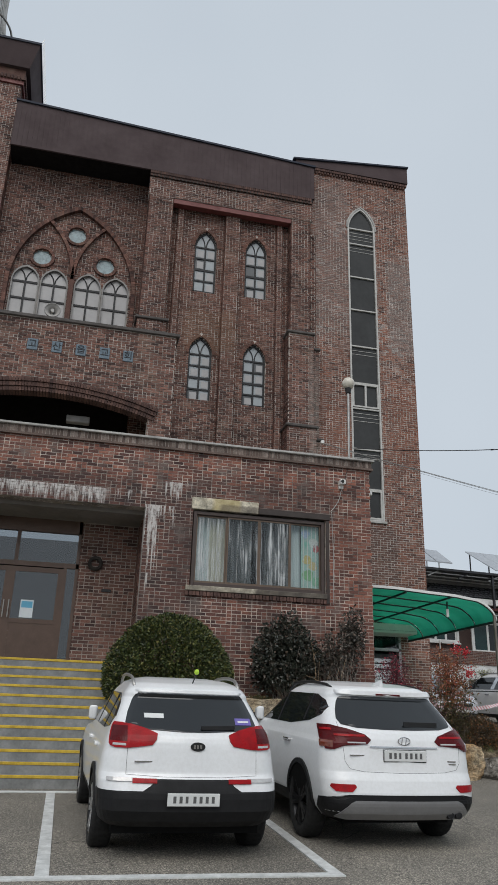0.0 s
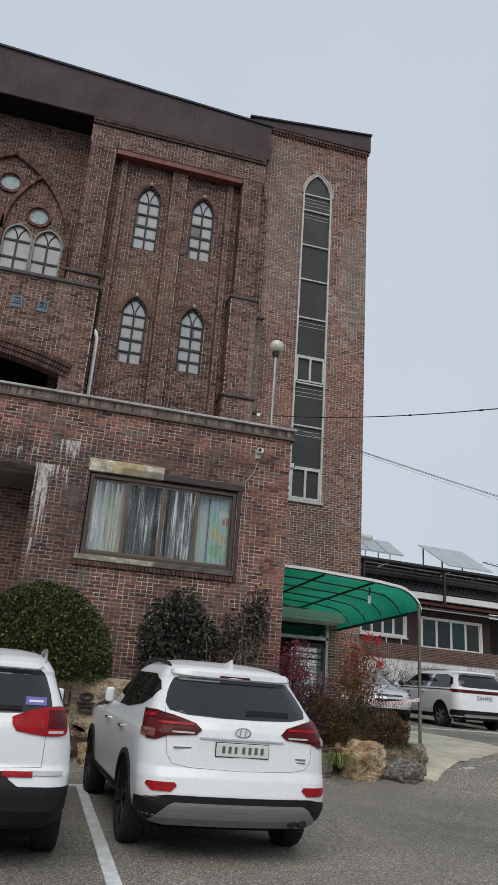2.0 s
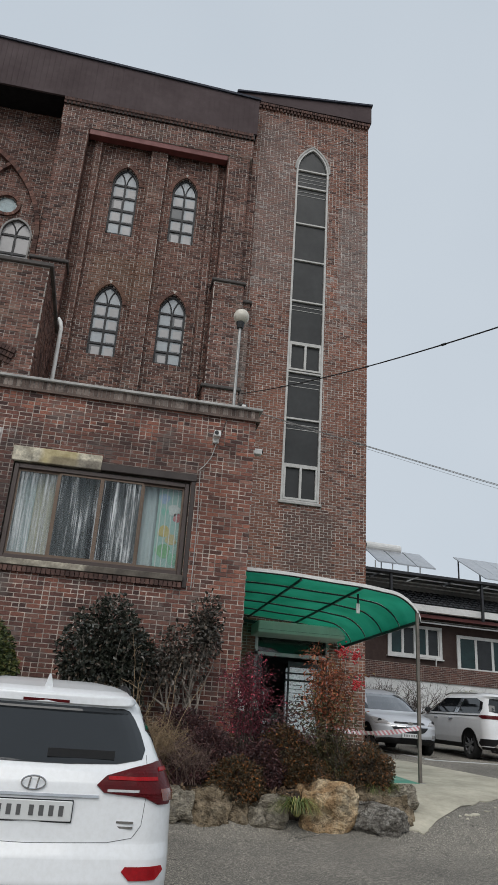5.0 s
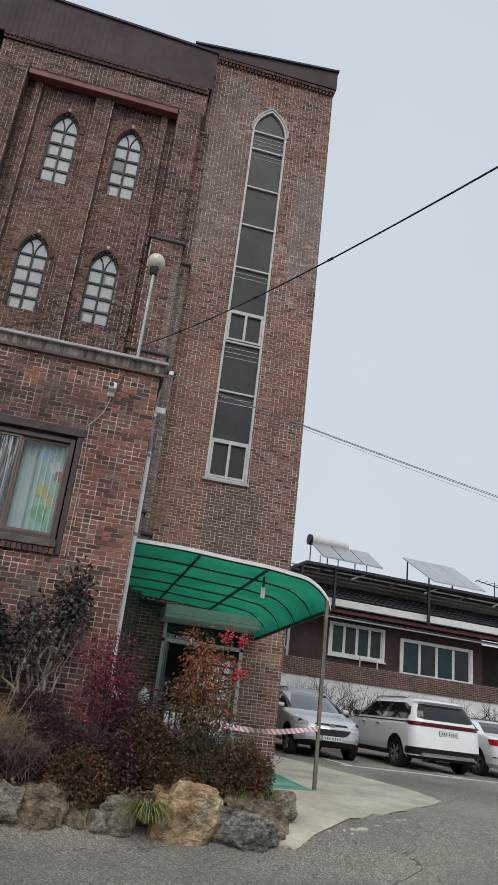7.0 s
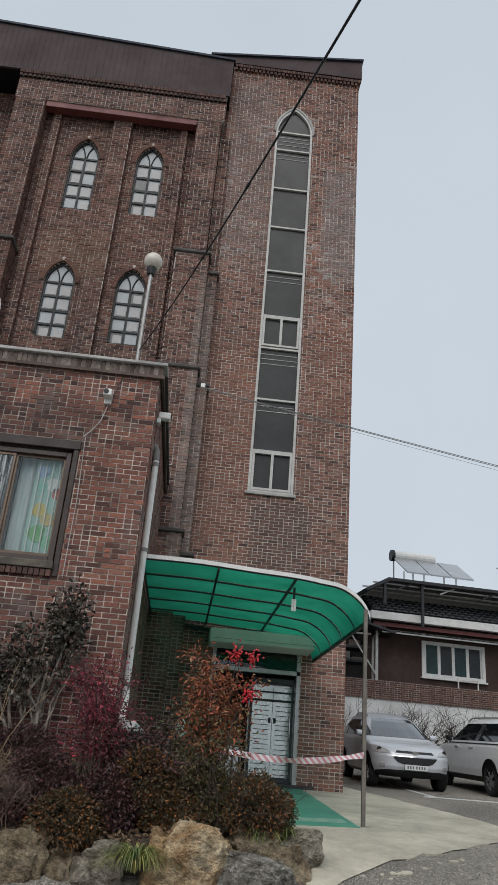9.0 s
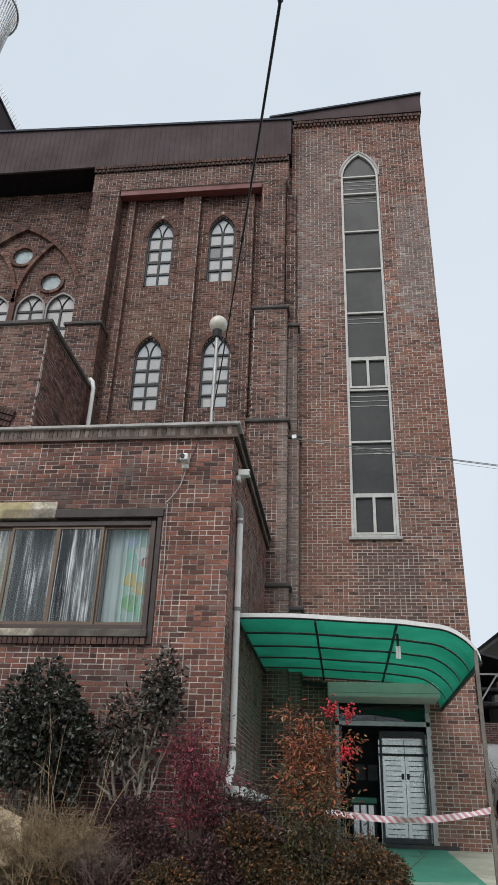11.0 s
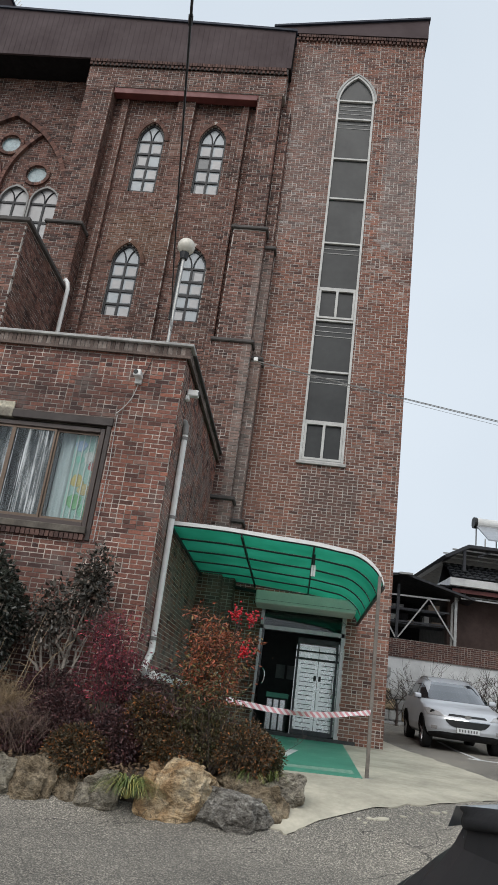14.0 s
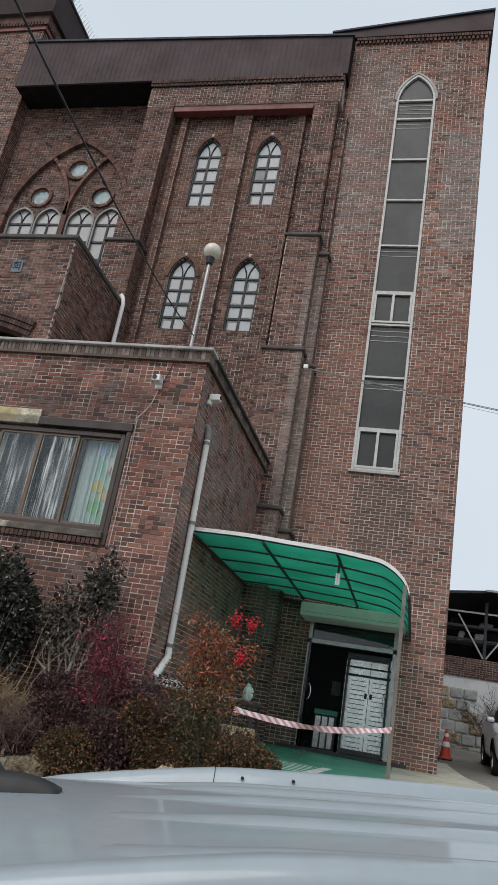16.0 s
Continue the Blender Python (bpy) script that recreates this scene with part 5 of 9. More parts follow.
part("post", boxes((9.38, 9.43, 15.60, 15.65, pz - 0.05, 4.24)), plain("dull_brown_post", (0.20, 0.175, 0.15), 0.5, 0.3, var=0.35, scale=4), canopy, "square brown-grey steel post")
part("base_plate", boxes((9.33, 9.48, 15.56, 15.71, pz - 0.02, pz + 0.015)), M_STEEL, canopy)
lampc = thing("canopy_lamp", "small white compact lamp bulb hung under the canopy", "lamp")
tz = 4.50
part("cap", tube(bmesh.new(), ((8.42, 15.95, tz - 0.14), (8.42, 15.95, tz + 0.03)), 0.018, 10), M_BLACK, lampc)
for k in (-1, 1):
    part("tube", tube(bmesh.new(), ((8.42 + k * 0.018, 15.95, tz - 0.31), (8.42 + k * 0.018, 15.95, tz - 0.14)), 0.018, 10), M_WHITEPVC, lampc)

# barrier tape between the shrubs and the post
def tape():
    m, n, l, b = mat_new("red_white_tape")
    tc = n.new("ShaderNodeTexCoord")
    sp = n.new("ShaderNodeSeparateXYZ")
    l.new(tc.outputs["Object"], sp.inputs[0])
    v = mathn(n, l, "FRACT", mathn(n, l, "MULTIPLY", mathn(n, l, "ADD", sp.outputs["X"], mathn(n, l, "MULTIPLY", sp.outputs["Z"], 1.0)), 11.0))
    l.new(mixc(n, l, mathn(n, l, "GREATER_THAN", v, 0.5), (0.62, 0.60, 0.60), (0.50, 0.22, 0.24)), b.inputs["Base Color"])
    b.inputs["Roughness"].default_value = 0.5
    return m


bm = bmesh.new()
a, b_ = Vector((7.42, 14.95, 2.25)), Vector((9.40, 15.60, 2.33))
rows = []
for i in range(41):
    t = i / 40
    p = a.lerp(b_, t) - Vector((0, 0, 0.10 * math.sin(math.pi * t)))
    tw = 0.5 * math.sin(9 * t) + 0.35 * math.sin(23 * t)
    half = 0.038
    rows.append([bm.verts.new(p + Vector((0, math.sin(tw) * half * s, math.cos(tw) * half * s))) for s in (-1, 0, 1)])
for r0, r1 in zip(rows, rows[1:]):
    for k in range(2):
        bm.faces.new((r0[k], r1[k], r1[k + 1], r0[k + 1]))
tagged(link("barrier_tape", bm, tape(), smooth=True), "sagging red and white barrier tape tied to the post", "tape")

# green anti-slip paving, with worn white strokes
def green_floor():
    m, n, l, b = mat_new("green_floor_paint")
    f = noise_tex(n, l, 1.1, 5, 0.6)
    g = noise_tex(n, l, 40, 3)
    c = ramp(n, l, f, ((0.28, (0.035, 0.20, 0.135)), (0.55, (0.06, 0.27, 0.185)), (0.75, (0.16, 0.36, 0.26))))
    c = mixc(n, l, 0.5, c, ramp(n, l, g, ((0.3, (0.7, 0.7, 0.7)), (0.7, (1.2, 1.2, 1.2)))), "MULTIPLY")
    l.new(c, b.inputs["Base Color"])
    b.inputs["Roughness"].default_value = 0.55
    bump(n, l, b, g, 0.2, 0.003)
    return m


apron_pts = [(8.05, 13.40), (8.34, 13.16), (8.57, 13.38), (8.72, 13.66), (9.02, 13.96), (9.30, 14.10), (9.85, 14.33), (10.45, 14.72), (11.1, 15.35), (11.64, 16.04), (11.68, 16.9), (11.5, 17.9), (11.1, 19.3), (10.7, 21.0), (10.5, 24.5), (10.16, 24.5), (10.16, 20.38), (6.2, 20.38), (6.2, 14.9), (7.6, 13.9)]
r_ = random.Random(3)
jag = []
for i, p in enumerate(apron_pts):
    q = apron_pts[(i + 1) % len(apron_pts)]
    jag.append(p)
    if i < 13:
        for k in range(1, 8):
            t = k / 8
            jag.append((p[0] + (q[0] - p[0]) * t + r_.uniform(-0.045, 0.045), p[1] + (q[1] - p[1]) * t + r_.uniform(-0.045, 0.045)))
on_ground("concrete_apron", jag, M_APRON, 0.009, "pale worn concrete apron with a broken edge", "concrete paving")
on_ground("green_floor", ((6.9, 15.0), (9.34, 15.5), (9.36, 20.36), (6.25, 20.36), (6.3, 15.0)), green_floor(), 0.014, "green painted entrance paving with worn patches", "paving")
for k in range(6):
    on_ground("paving_stroke", ((7.3 + 0.04 * k, 16.9 + k * 0.18), (8.1 + 0.03 * k, 16.9 + k * 0.18), (8.1 + 0.03 * k, 16.93 + k * 0.18), (7.3 + 0.04 * k, 16.93 + k * 0.18)), M_LINE, 0.018, "thin white stroke painted on the green paving", "floor marking")
on_ground("paving_arrow", ((8.12, 16.85), (8.30, 16.9), (8.48, 18.0), (8.32, 17.95)), M_LINE, 0.018, "curved white mark painted on the green paving", "floor marking")
for k in range(4):
    on_ground("paving_stroke", ((7.5 + 0.2 * k, 15.55 + k * 0.11), (9.25, 15.85 + k * 0.11), (9.25, 15.875 + k * 0.11), (7.5 + 0.2 * k, 15.575 + k * 0.11)), plain("worn_paint", (0.30, 0.42, 0.34), 0.8), 0.018, "worn pale stroke on the green paving", "floor marking")

# broken crumbs of concrete past the apron's edge
crumbs = thing("concrete_crumb", "broken pale concrete patches along the apron edge", "concrete patch", pose(0, 0, 0), kind="structure")
r_ = random.Random(12)
for k in range(12):
    t = r_.random()
    cx, cy = 8.62 + 1.7 * t + r_.gauss(0, 0.08), 13.38 + 0.95 * t ** 0.8 - abs(r_.gauss(0, 0.10))
    rad = r_.uniform(0.012, 0.04)
    o = on_ground("patch", [(cx + rad * r_.uniform(0.6, 1.3) * 1.5 * math.cos(q * math.tau / 9), cy + rad * r_.uniform(0.5, 1.2) * math.sin(q * math.tau / 9)) for q in range(9)], M_APRON, 0.008, "", "")
    o.parent = crumbs
    for key in ("label", "category", "kind", "group"):
        if key in o:
            del o[key]

# rainwater pipe on the wing's corner
pipe = thing("downpipe", "white plastic rainwater downpipe with grey elbow", "downpipe", kind="structure")
part("pipe", tube(bmesh.new(), ((6.205, 15.42, 6.08), (6.205, 15.55, 2.85)), 0.046, 14), M_WHITEPVC, pipe)
part("elbow", tube(bmesh.new(), ((6.14, 15.40, 6.30), (6.17, 15.40, 6.29), (6.195, 15.41, 6.23), (6.205, 15.42, 6.08)), 0.05, 14), M_GREYPIPE, pipe)
part("shoe", tube(bmesh.new(), ((6.205, 15.55, 2.90), (6.215, 15.53, 2.78), (6.22, 15.1, 2.48)), 0.05, 14), M_WHITEPVC, pipe)
for z in (2.95, 4.75, 6.02):
    y = 15.42 + (6.08 - z) * 0.0403
    part("clip", tube(bmesh.new(), ((6.205, y, z - 0.025), (6.205, y, z + 0.025)), 0.053, 14), M_GREYPIPE, pipe)
tagged(link("wall_ledge", bevelled(boxes((6.16, 6.40, 15.35, 20.1, 2.38, 2.50)), 0.01, 1), M_WHITEWALL), "pale ledge along the foot of the side wall", "ledge", "", "structure")
pipe2 = thing("downpipe", "white plastic pipe bent over the balcony coping", "downpipe", kind="structure")
part("pipe", tube(bmesh.new(), ((1.95, 19.55, 11.2), (2.02, 19.55, 11.12), (2.06, 19.55, 10.95), (2.06, 19.55, 7.3)), 0.05, 12), M_WHITEPVC, pipe2)

# lamp post with a globe on the wing roof
lamp = thing("globe_lamp", "white globe lamp on a thin grey pole above the coping", "lamp")
part("pole", tube(bmesh.new(), ((5.75, 15.05, 7.385), (5.76, 15.05, 9.10)), 0.028, 10), M_STEEL, lamp)
part("collar", tube(bmesh.new(), ((5.76, 15.05, 9.06), (5.76, 15.05, 9.18)), 0.06, 12, r_end=0.08), M_BLACK, lamp)
bm = bmesh.new()
bmesh.ops.create_uvsphere(bm, u_segments=24, v_segments=14, radius=0.148, matrix=pose(5.77, 15.05, 9.31))
part("globe", bm, plain("opal_globe", (0.62, 0.58, 0.50), 0.3, var=0.1, bumps=0), lamp, smooth=True)
part("base", tube(bmesh.new(), ((5.75, 15.05, 7.38), (5.75, 15.05, 7.44)), 0.06, 12), M_BLACK, lamp)

# security cameras
def cctv(m):
    c = thing("security_camera", "small white security camera fixed to the brick wall", "camera", m, group="security cameras")
    part("bracket", bevelled(boxes((-0.05, 0.05, -0.06, 0.0, -0.10, -0.02)), 0.008, 1), M_WHITEPVC, c)
    part("housing", bevelled(boxes((-0.06, 0.06, -0.20, -0.02, -0.03, 0.08)), 0.02, 2), M_WHITEPVC, c)
    part("lens", tube(bmesh.new(), ((-0.02, -0.215, 0.03), (-0.02, -0.19, 0.03)), 0.035, 12), M_BLACK, c, "black lens")
    return c


cctv(pose(5.46, Y1, 6.72))
cctv(pose(XR, 15.25, 6.70, 0, 0, 90))

# cables
def cable(pts, r, label, sag=0.0, n=24, mat=None):
    P = [Vector(p) for p in pts]
    out = []
    for a, b in zip(P, P[1:]):
        for i in range(n):
            t = i / n
            out.append(a.lerp(b, t) - Vector((0, 0, sag * 4 * t * (1 - t))))
    out.append(P[-1])
    return tagged(link("cable", tube(bmesh.new(), out, r, 6), mat or M_BLACK, smooth=True), label, "cable")


wire_a, wire_b, wire_sag = Vector((5.767, 15.05, 7.70)), Vector((9.218, -0.97, 3.92)), 0.545
cable((wire_a, wire_b), 0.0075, "black overhead cable sagging from the lamp pole over the yard", wire_sag, 48)
bm = bmesh.new()
for u in (0.12, 0.27, 0.36, 0.49, 0.62):
    q = [wire_a.lerp(wire_b, k) - Vector((0, 0, wire_sag * 4 * k * (1 - k))) for k in (u - 0.002, u + 0.002)]
    tube(bm, q, 0.013, 6)
tagged(link("cable_tie", bm, M_BLACK), "small dark ties on the overhead cable", "cable tie", kind="stuff")
cable(((5.62, 14.83, 7.10), (5.56, 14.82, 6.85), (5.50, 14.82, 6.70)), 0.006, "thin cable down to the security camera")
cable(((5.47, 14.82, 6.62), (5.40, 14.82, 6.35), (5.22, 14.81, 6.10)), 0.008, "pale cable looped down the brick wall", 0.02, mat=M_COPING)
cable(((5.24, 14.82, 6.08), (5.27, 14.82, 5.2), (5.26, 14.81, 4.1)), 0.007, "thin pale cable down the window surround", mat=M_COPING)
for dz, rad in ((0.0, 0.008), (0.05, 0.008), (0.19, 0.004)):
    cable(((6.7, 19.75, 9.62 - dz * 0.3), (22.0, 20.9, 7.82 - dz)), rad, "thin grey overhead service wire across the tower", 0.1, mat=M_GREYPIPE)
tagged(link("insulator", bevelled(boxes((6.66, 6.76, 19.68, 19.76, 9.58, 9.68)), 0.01, 1), M_WHITEPVC), "small white insulator on the buttress", "insulator")
horn = thing("loudspeaker", "round grey horn loudspeaker on the balcony coping", "loudspeaker", pose(-1.25, YB + 0.0, 11.28))
bm = bmesh.new()
prof = ((0.185, -0.05), (0.20, -0.045), (0.20, -0.02), (0.17, -0.025), (0.11, 0.02), (0.06, 0.08), (0.05, 0.16))
rings = [[bm.verts.new((r * math.cos(i * math.tau / 24), y, r * math.sin(i * math.tau / 24))) for i in range(24)] for r, y in prof]
for ra, rb in zip(rings, rings[1:]):
    for i in range(24):
        bm.faces.new((ra[i], ra[(i + 1) % 24], rb[(i + 1) % 24], rb[i]))
bm.faces.new(rings[-1])
part("horn", bm, plain("grey_horn", (0.36, 0.345, 0.33), 0.5), horn, smooth=True)
part("driver", tube(bmesh.new(), ((0, -0.03, 0), (0, 0.05, 0)), 0.045, 12), M_COPING, horn)
part("bracket", boxes((-0.02, 0.02, 0.05, 0.12, -0.20, 0.0)), M_STEEL, horn)

# plaques with the church's name
M_PLAQUE = plain("blue_grey_plaque", (0.14, 0.19, 0.235), 0.7, var=0.3, scale=5)
M_INK = plain("dark_lettering", (0.02, 0.022, 0.028), 0.7, var=0.1)


def lettering(txt, size, m, mat, parent, depth=0.006, bevel=0.0):
    cu = bpy.data.curves.new("letter", "FONT")
    cu.body = txt
    cu.size = size
    cu.align_x, cu.align_y = "CENTER", "CENTER"
    cu.extrude = depth
    cu.resolution_u = 3
    ob = bpy.data.objects.new("letter", cu)
    scene.collection.objects.link(ob)
    dg = bpy.context.evaluated_depsgraph_get()
    me = bpy.data.meshes.new_from_object(ob.evaluated_get(dg))
    bpy.data.objects.remove(ob)
    me.materials.clear()
    me.materials.append(mat)
    o = new("letter", me)
    if parent is not None:
        o.parent = parent
    o.matrix_local = m
    return o


for k, ch in enumerate("고산읍교회"):
    px = -1.61 + k * 0.58
    pl = thing("name_plaque", "blue-grey square plaque with the raised letter " + ch, "plaque", pose(px, YB - 0.0, 10.29), group="name plaques on the balcony")
    part("plate", bevelled(boxes((-0.125, 0.125, -0.025, 0.0, -0.15, 0.15)), 0.008, 1), M_PLAQUE, pl)
    lettering(ch, 0.24, pose(0, -0.029, 0, 90, 0, 0), M_INK, pl)
tagged(link("arch_lamp", bevelled(boxes((-0.62, -0.05, YB + 0.6, YB + 0.8, 8.62, 8.8)), 0.02, 1), M_GREYPIPE), "pale lamp housing hanging inside the dark arch", "lamp")

# spire: a cage of thin rods with a ring, and green sign letters in front
spire = thing("spire", "open spire cage of pale metal rods above the bell tower", "spire", pose(-5.65, 22.2, 22.88))
R0, R1, R2 = 1.40, 0.90, 1.22
n = 60
for k in range(n):
    a = k * math.tau / n
    pts = []
    for i in range(9):
        t = i / 8
        r = R0 + (R1 - R0) * math.sin(min(1, t / 0.55) * math.pi / 2) if t < 0.55 else R1 + (R2 - R1) * ((t - 0.55) / 0.45) ** 2
        pts.append((r * math.cos(a), r * math.sin(a), 7.5 * t))
    part("rod", tube(bmesh.new(), pts, 0.028, 5), M_STEEL, spire)
for z, r in ((0.05, R0), (2.4, 1.24), (7.2, R2 + 0.05)):
    part("hoop", tube(bmesh.new(), [(r * math.cos(i * math.tau / 40), r * math.sin(i * math.tau / 40), z) for i in range(41)], 0.04, 6), M_STEEL, spire)
crest = thing("roof_crest", "comb of short metal spikes along the bell tower roof edge", "roof crest")
for k in range(34):
    part("spike", tube(bmesh.new(), ((-3.05, 20.1 + k * 0.13, 22.88), (-2.92, 20.1 + k * 0.13, 23.19)), 0.012, 4), M_STEEL, crest)
M_SIGN = plain("green_sign_letters", (0.03, 0.16, 0.14), 0.5, var=0.2)
sign = thing("spire_sign", "vertical row of raised green sign characters on the spire", "sign")
for k in range(6):
    z = 24.6 + k * 0.72
    part("sign_bar", boxes(*[(a + 0.62, b + 0.62, c, d, e, f) for a, b, c, d, e, f in ((-5.9, -5.35, 20.75, 20.85, z, z + 0.12), (-5.9, -5.78, 20.75, 20.85, z + 0.12, z + 0.40), (-5.9, -5.35, 20.75, 20.85, z + 0.40, z + 0.52), (-5.62, -5.5, 20.75, 20.85, z + 0.12, z + 0.28))]), M_SIGN, sign)
part("sign_post", boxes((-5.04, -4.98, 20.86, 20.92, 22.88, 29)), M_STEEL, sign)
for z in (23.5, 28.5):
    part("sign_bracket", boxes((-5.04, -4.98, 20.92, 21.5, z, z + 0.06)), M_STEEL, sign)

# ---------------------------------------------------------------- cars
def car_paint(name, col, metal=0.0, rough=0.28):
    m, n, l, b = mat_new(name)
    f = noise_tex(n, l, 1.3, 4, 0.6)
    g = noise_tex(n, l, 30, 3, 0.6)
    c = ramp(n, l, f, ((0.3, tuple(x * 0.90 for x in col)), (0.7, col)))
    l.new(mixc(n, l, 0.35, c, ramp(n, l, g, ((0.35, (0.86, 0.85, 0.83)), (0.6, (1, 1, 1)))), "MULTIPLY"), b.inputs["Base Color"])
    l.new(ramp(n, l, f, ((0.3, (rough * 1.5,) * 3), (0.7, (rough,) * 3))), b.inputs["Roughness"])
    b.inputs["Metallic"].default_value = metal
    b.inputs["Coat Weight"].default_value = 0.6
    b.inputs["Coat Roughness"].default_value = 0.08
    return m


M_WHITECAR = car_paint("white_car_paint", (0.80, 0.81, 0.82))
M_SILVERCAR = car_paint("silver_car_paint", (0.60, 0.62, 0.655), 0.15, 0.3)
M_GREYCAR = car_paint("pale_grey_car_paint", (0.30, 0.342, 0.368), 0.1, 0.4)
M_CLAD = plain("grey_black_cladding", (0.010, 0.010, 0.011), 0.62, var=0.25, scale=8, bumps=0.15, spec=0.3)
M_SKID = plain("satin_grey_skid_plate", (0.26, 0.26, 0.265), 0.4, 0.4, var=0.12)
M_LAMPRED = plain("red_lamp_lens", (0.34, 0.004, 0.008), 0.3, var=0.35, scale=9, bumps=0, spec=0.2)
M_LAMPDARK = plain("dark_red_lamp_lens", (0.085, 0.003, 0.005), 0.3, var=0.3, scale=9, bumps=0, spec=0.2)
M_LAMPAMBER = plain("amber_lamp_lens", (0.16, 0.028, 0.008), 0.15, var=0.2, bumps=0, coat=1.0)
M_LAMPCLEAR = plain("clear_lamp_lens", (0.52, 0.51, 0.50), 0.12, 0.2, var=0.2, scale=20, bumps=0, coat=1.0)
M_CHROME = plain("chrome", (0.62, 0.62, 0.63), 0.12, 1.0, var=0.08, bumps=0)
M_PLATE = plain("white_number_plate", (0.66, 0.67, 0.66), 0.45, var=0.08)
# grey for the shade in gaps between white body panels
M_GAP = plain("shaded_panel_gap", (0.16, 0.16, 0.165), 0.9, var=0.1, spec=0.1)
M_PLATEINK = plain("plate_ink", (0.10, 0.10, 0.10), 0.6, var=0.1)
# near-black; puts the shade of gaps and wheel wells into the colour
M_SEAM = plain("panel_gap", (0.012, 0.012, 0.012), 0.95, var=0.1, spec=0.05)
M_RIMDARK = plain("dark_alloy", (0.05, 0.05, 0.053), 0.35, 0.7, var=0.2)
M_RIM = plain("silver_alloy", (0.45, 0.45, 0.46), 0.3, 0.8, var=0.15)


class Shape:
    """A car body as level outlines: rows of (z, rear y, front y, half width), with rounded corners."""

    def __init__(self, rows, r_rear=0.24, r_front=0.5, bow=0.10, bow_front=0.25):
        self.t = np.array(rows, float)
        self.rr, self.rf, self.bow, self.bf = r_rear, r_front, bow, bow_front

    def at(self, z):
        t = self.t
        return tuple(float(np.interp(z, t[:, 0], t[:, k])) for k in (1, 2, 3))

    def rear(self, s, z):
        yr, yf, w = self.at(z)
        a, sg = abs(s), 1 if s >= 0 else -1
        r = min(self.rr, w * 0.9)
        flat = w - r
        if a <= flat:
            return Vector((s, yr + self.bow * (a / w) ** 2, z))
        yb = yr + self.bow * (flat / w) ** 2
        th = (a - flat) / r
        if th <= math.pi / 2:
            return Vector((sg * (flat + r * math.sin(th)), yb + r * (1 - math.cos(th)), z))
        return Vector((sg * w, yb + r + (a - flat - r * math.pi / 2), z))

    def front(self, s, z):
        yr, yf, w = self.at(z)
        a, sg = abs(s), 1 if s >= 0 else -1
        r = min(self.rf, w * 0.9, max(0.05, (yf - yr) * 0.4))
        flat = w - r
        if a <= flat:
            return Vector((s, yf - self.bf * (a / w) ** 2, z))
        yb = yf - self.bf * (flat / w) ** 2
        th = (a - flat) / r
        if th <= math.pi / 2:
            return Vector((sg * (flat + r * math.sin(th)), yb - r * (1 - math.cos(th)), z))
        return Vector((sg * w, yb - r - (a - flat - r * math.pi / 2), z))

    def ring(self, z):
        yr, yf, w = self.at(z)
        r1, r2 = min(self.rr, w * 0.9), min(self.rf, w * 0.9, max(0.05, (yf - yr) * 0.4))
        right = [self.rear((w - r1) * i / 6, z) for i in range(6)]
        right += [self.rear((w - r1) + r1 * math.pi / 2 * i / 7, z) for i in range(8)]
        fr = [self.front((w - r2) * i / 6, z) for i in range(6)]
        fr += [self.front((w - r2) + r2 * math.pi / 2 * i / 7, z) for i in range(8)]
        a, b = right[-1], fr[-1]
        mid = [a.lerp(b, i / 12) for i in range(1, 12)]
        half = right + mid + fr[::-1]
        return half + [Vector((-p.x, p.y, p.z)) for p in half[-2:0:-1]]

    def side(self, sg, y, z):
        """A point of the flank at that y."""
        yr, yf, w = self.at(z)
        r1 = min(self.rr, w * 0.9)
        yb = yr + self.bow * ((w - r1) / w) ** 2
        if y < yb + r1:
            c = max(-1.0, min(1.0, (r1 - (y - yb)) / r1))
            return Vector((sg * (w - r1 + r1 * math.sqrt(max(0, 1 - c * c))), y, z))
        r2 = min(self.rf, w * 0.9, max(0.05, (yf - yr) * 0.4))
        yt = yf - self.bf * ((w - r2) / w) ** 2
        if y > yt - r2:
            c = max(-1.0, min(1.0, (y - (yt - r2)) / r2))
            return Vector((sg * (w - r2 + r2 * math.sqrt(max(0, 1 - c * c))), y, z))
        return Vector((sg * w, y, z))

    def body(self, step=0.025):
        z0, z1 = self.t[0, 0], self.t[-1, 0]
        zs = sorted(set([round(z0 + (z1 - z0) * i / int((z1 - z0) / step), 4) for i in range(int((z1 - z0) / step) + 1)] + [float(z) for z in self.t[:, 0]]))
        bm = bmesh.new()
        rings = [[bm.verts.new(p) for p in self.ring(z)] for z in zs]
        n = len(rings[0])
        for a, b in zip(rings, rings[1:]):
            for i in range(n):
                bm.faces.new((a[i], a[(i + 1) % n], b[(i + 1) % n], b[i]))
        bm.faces.new(rings[0][::-1])
        bm.faces.new(rings[-1])
        return bm


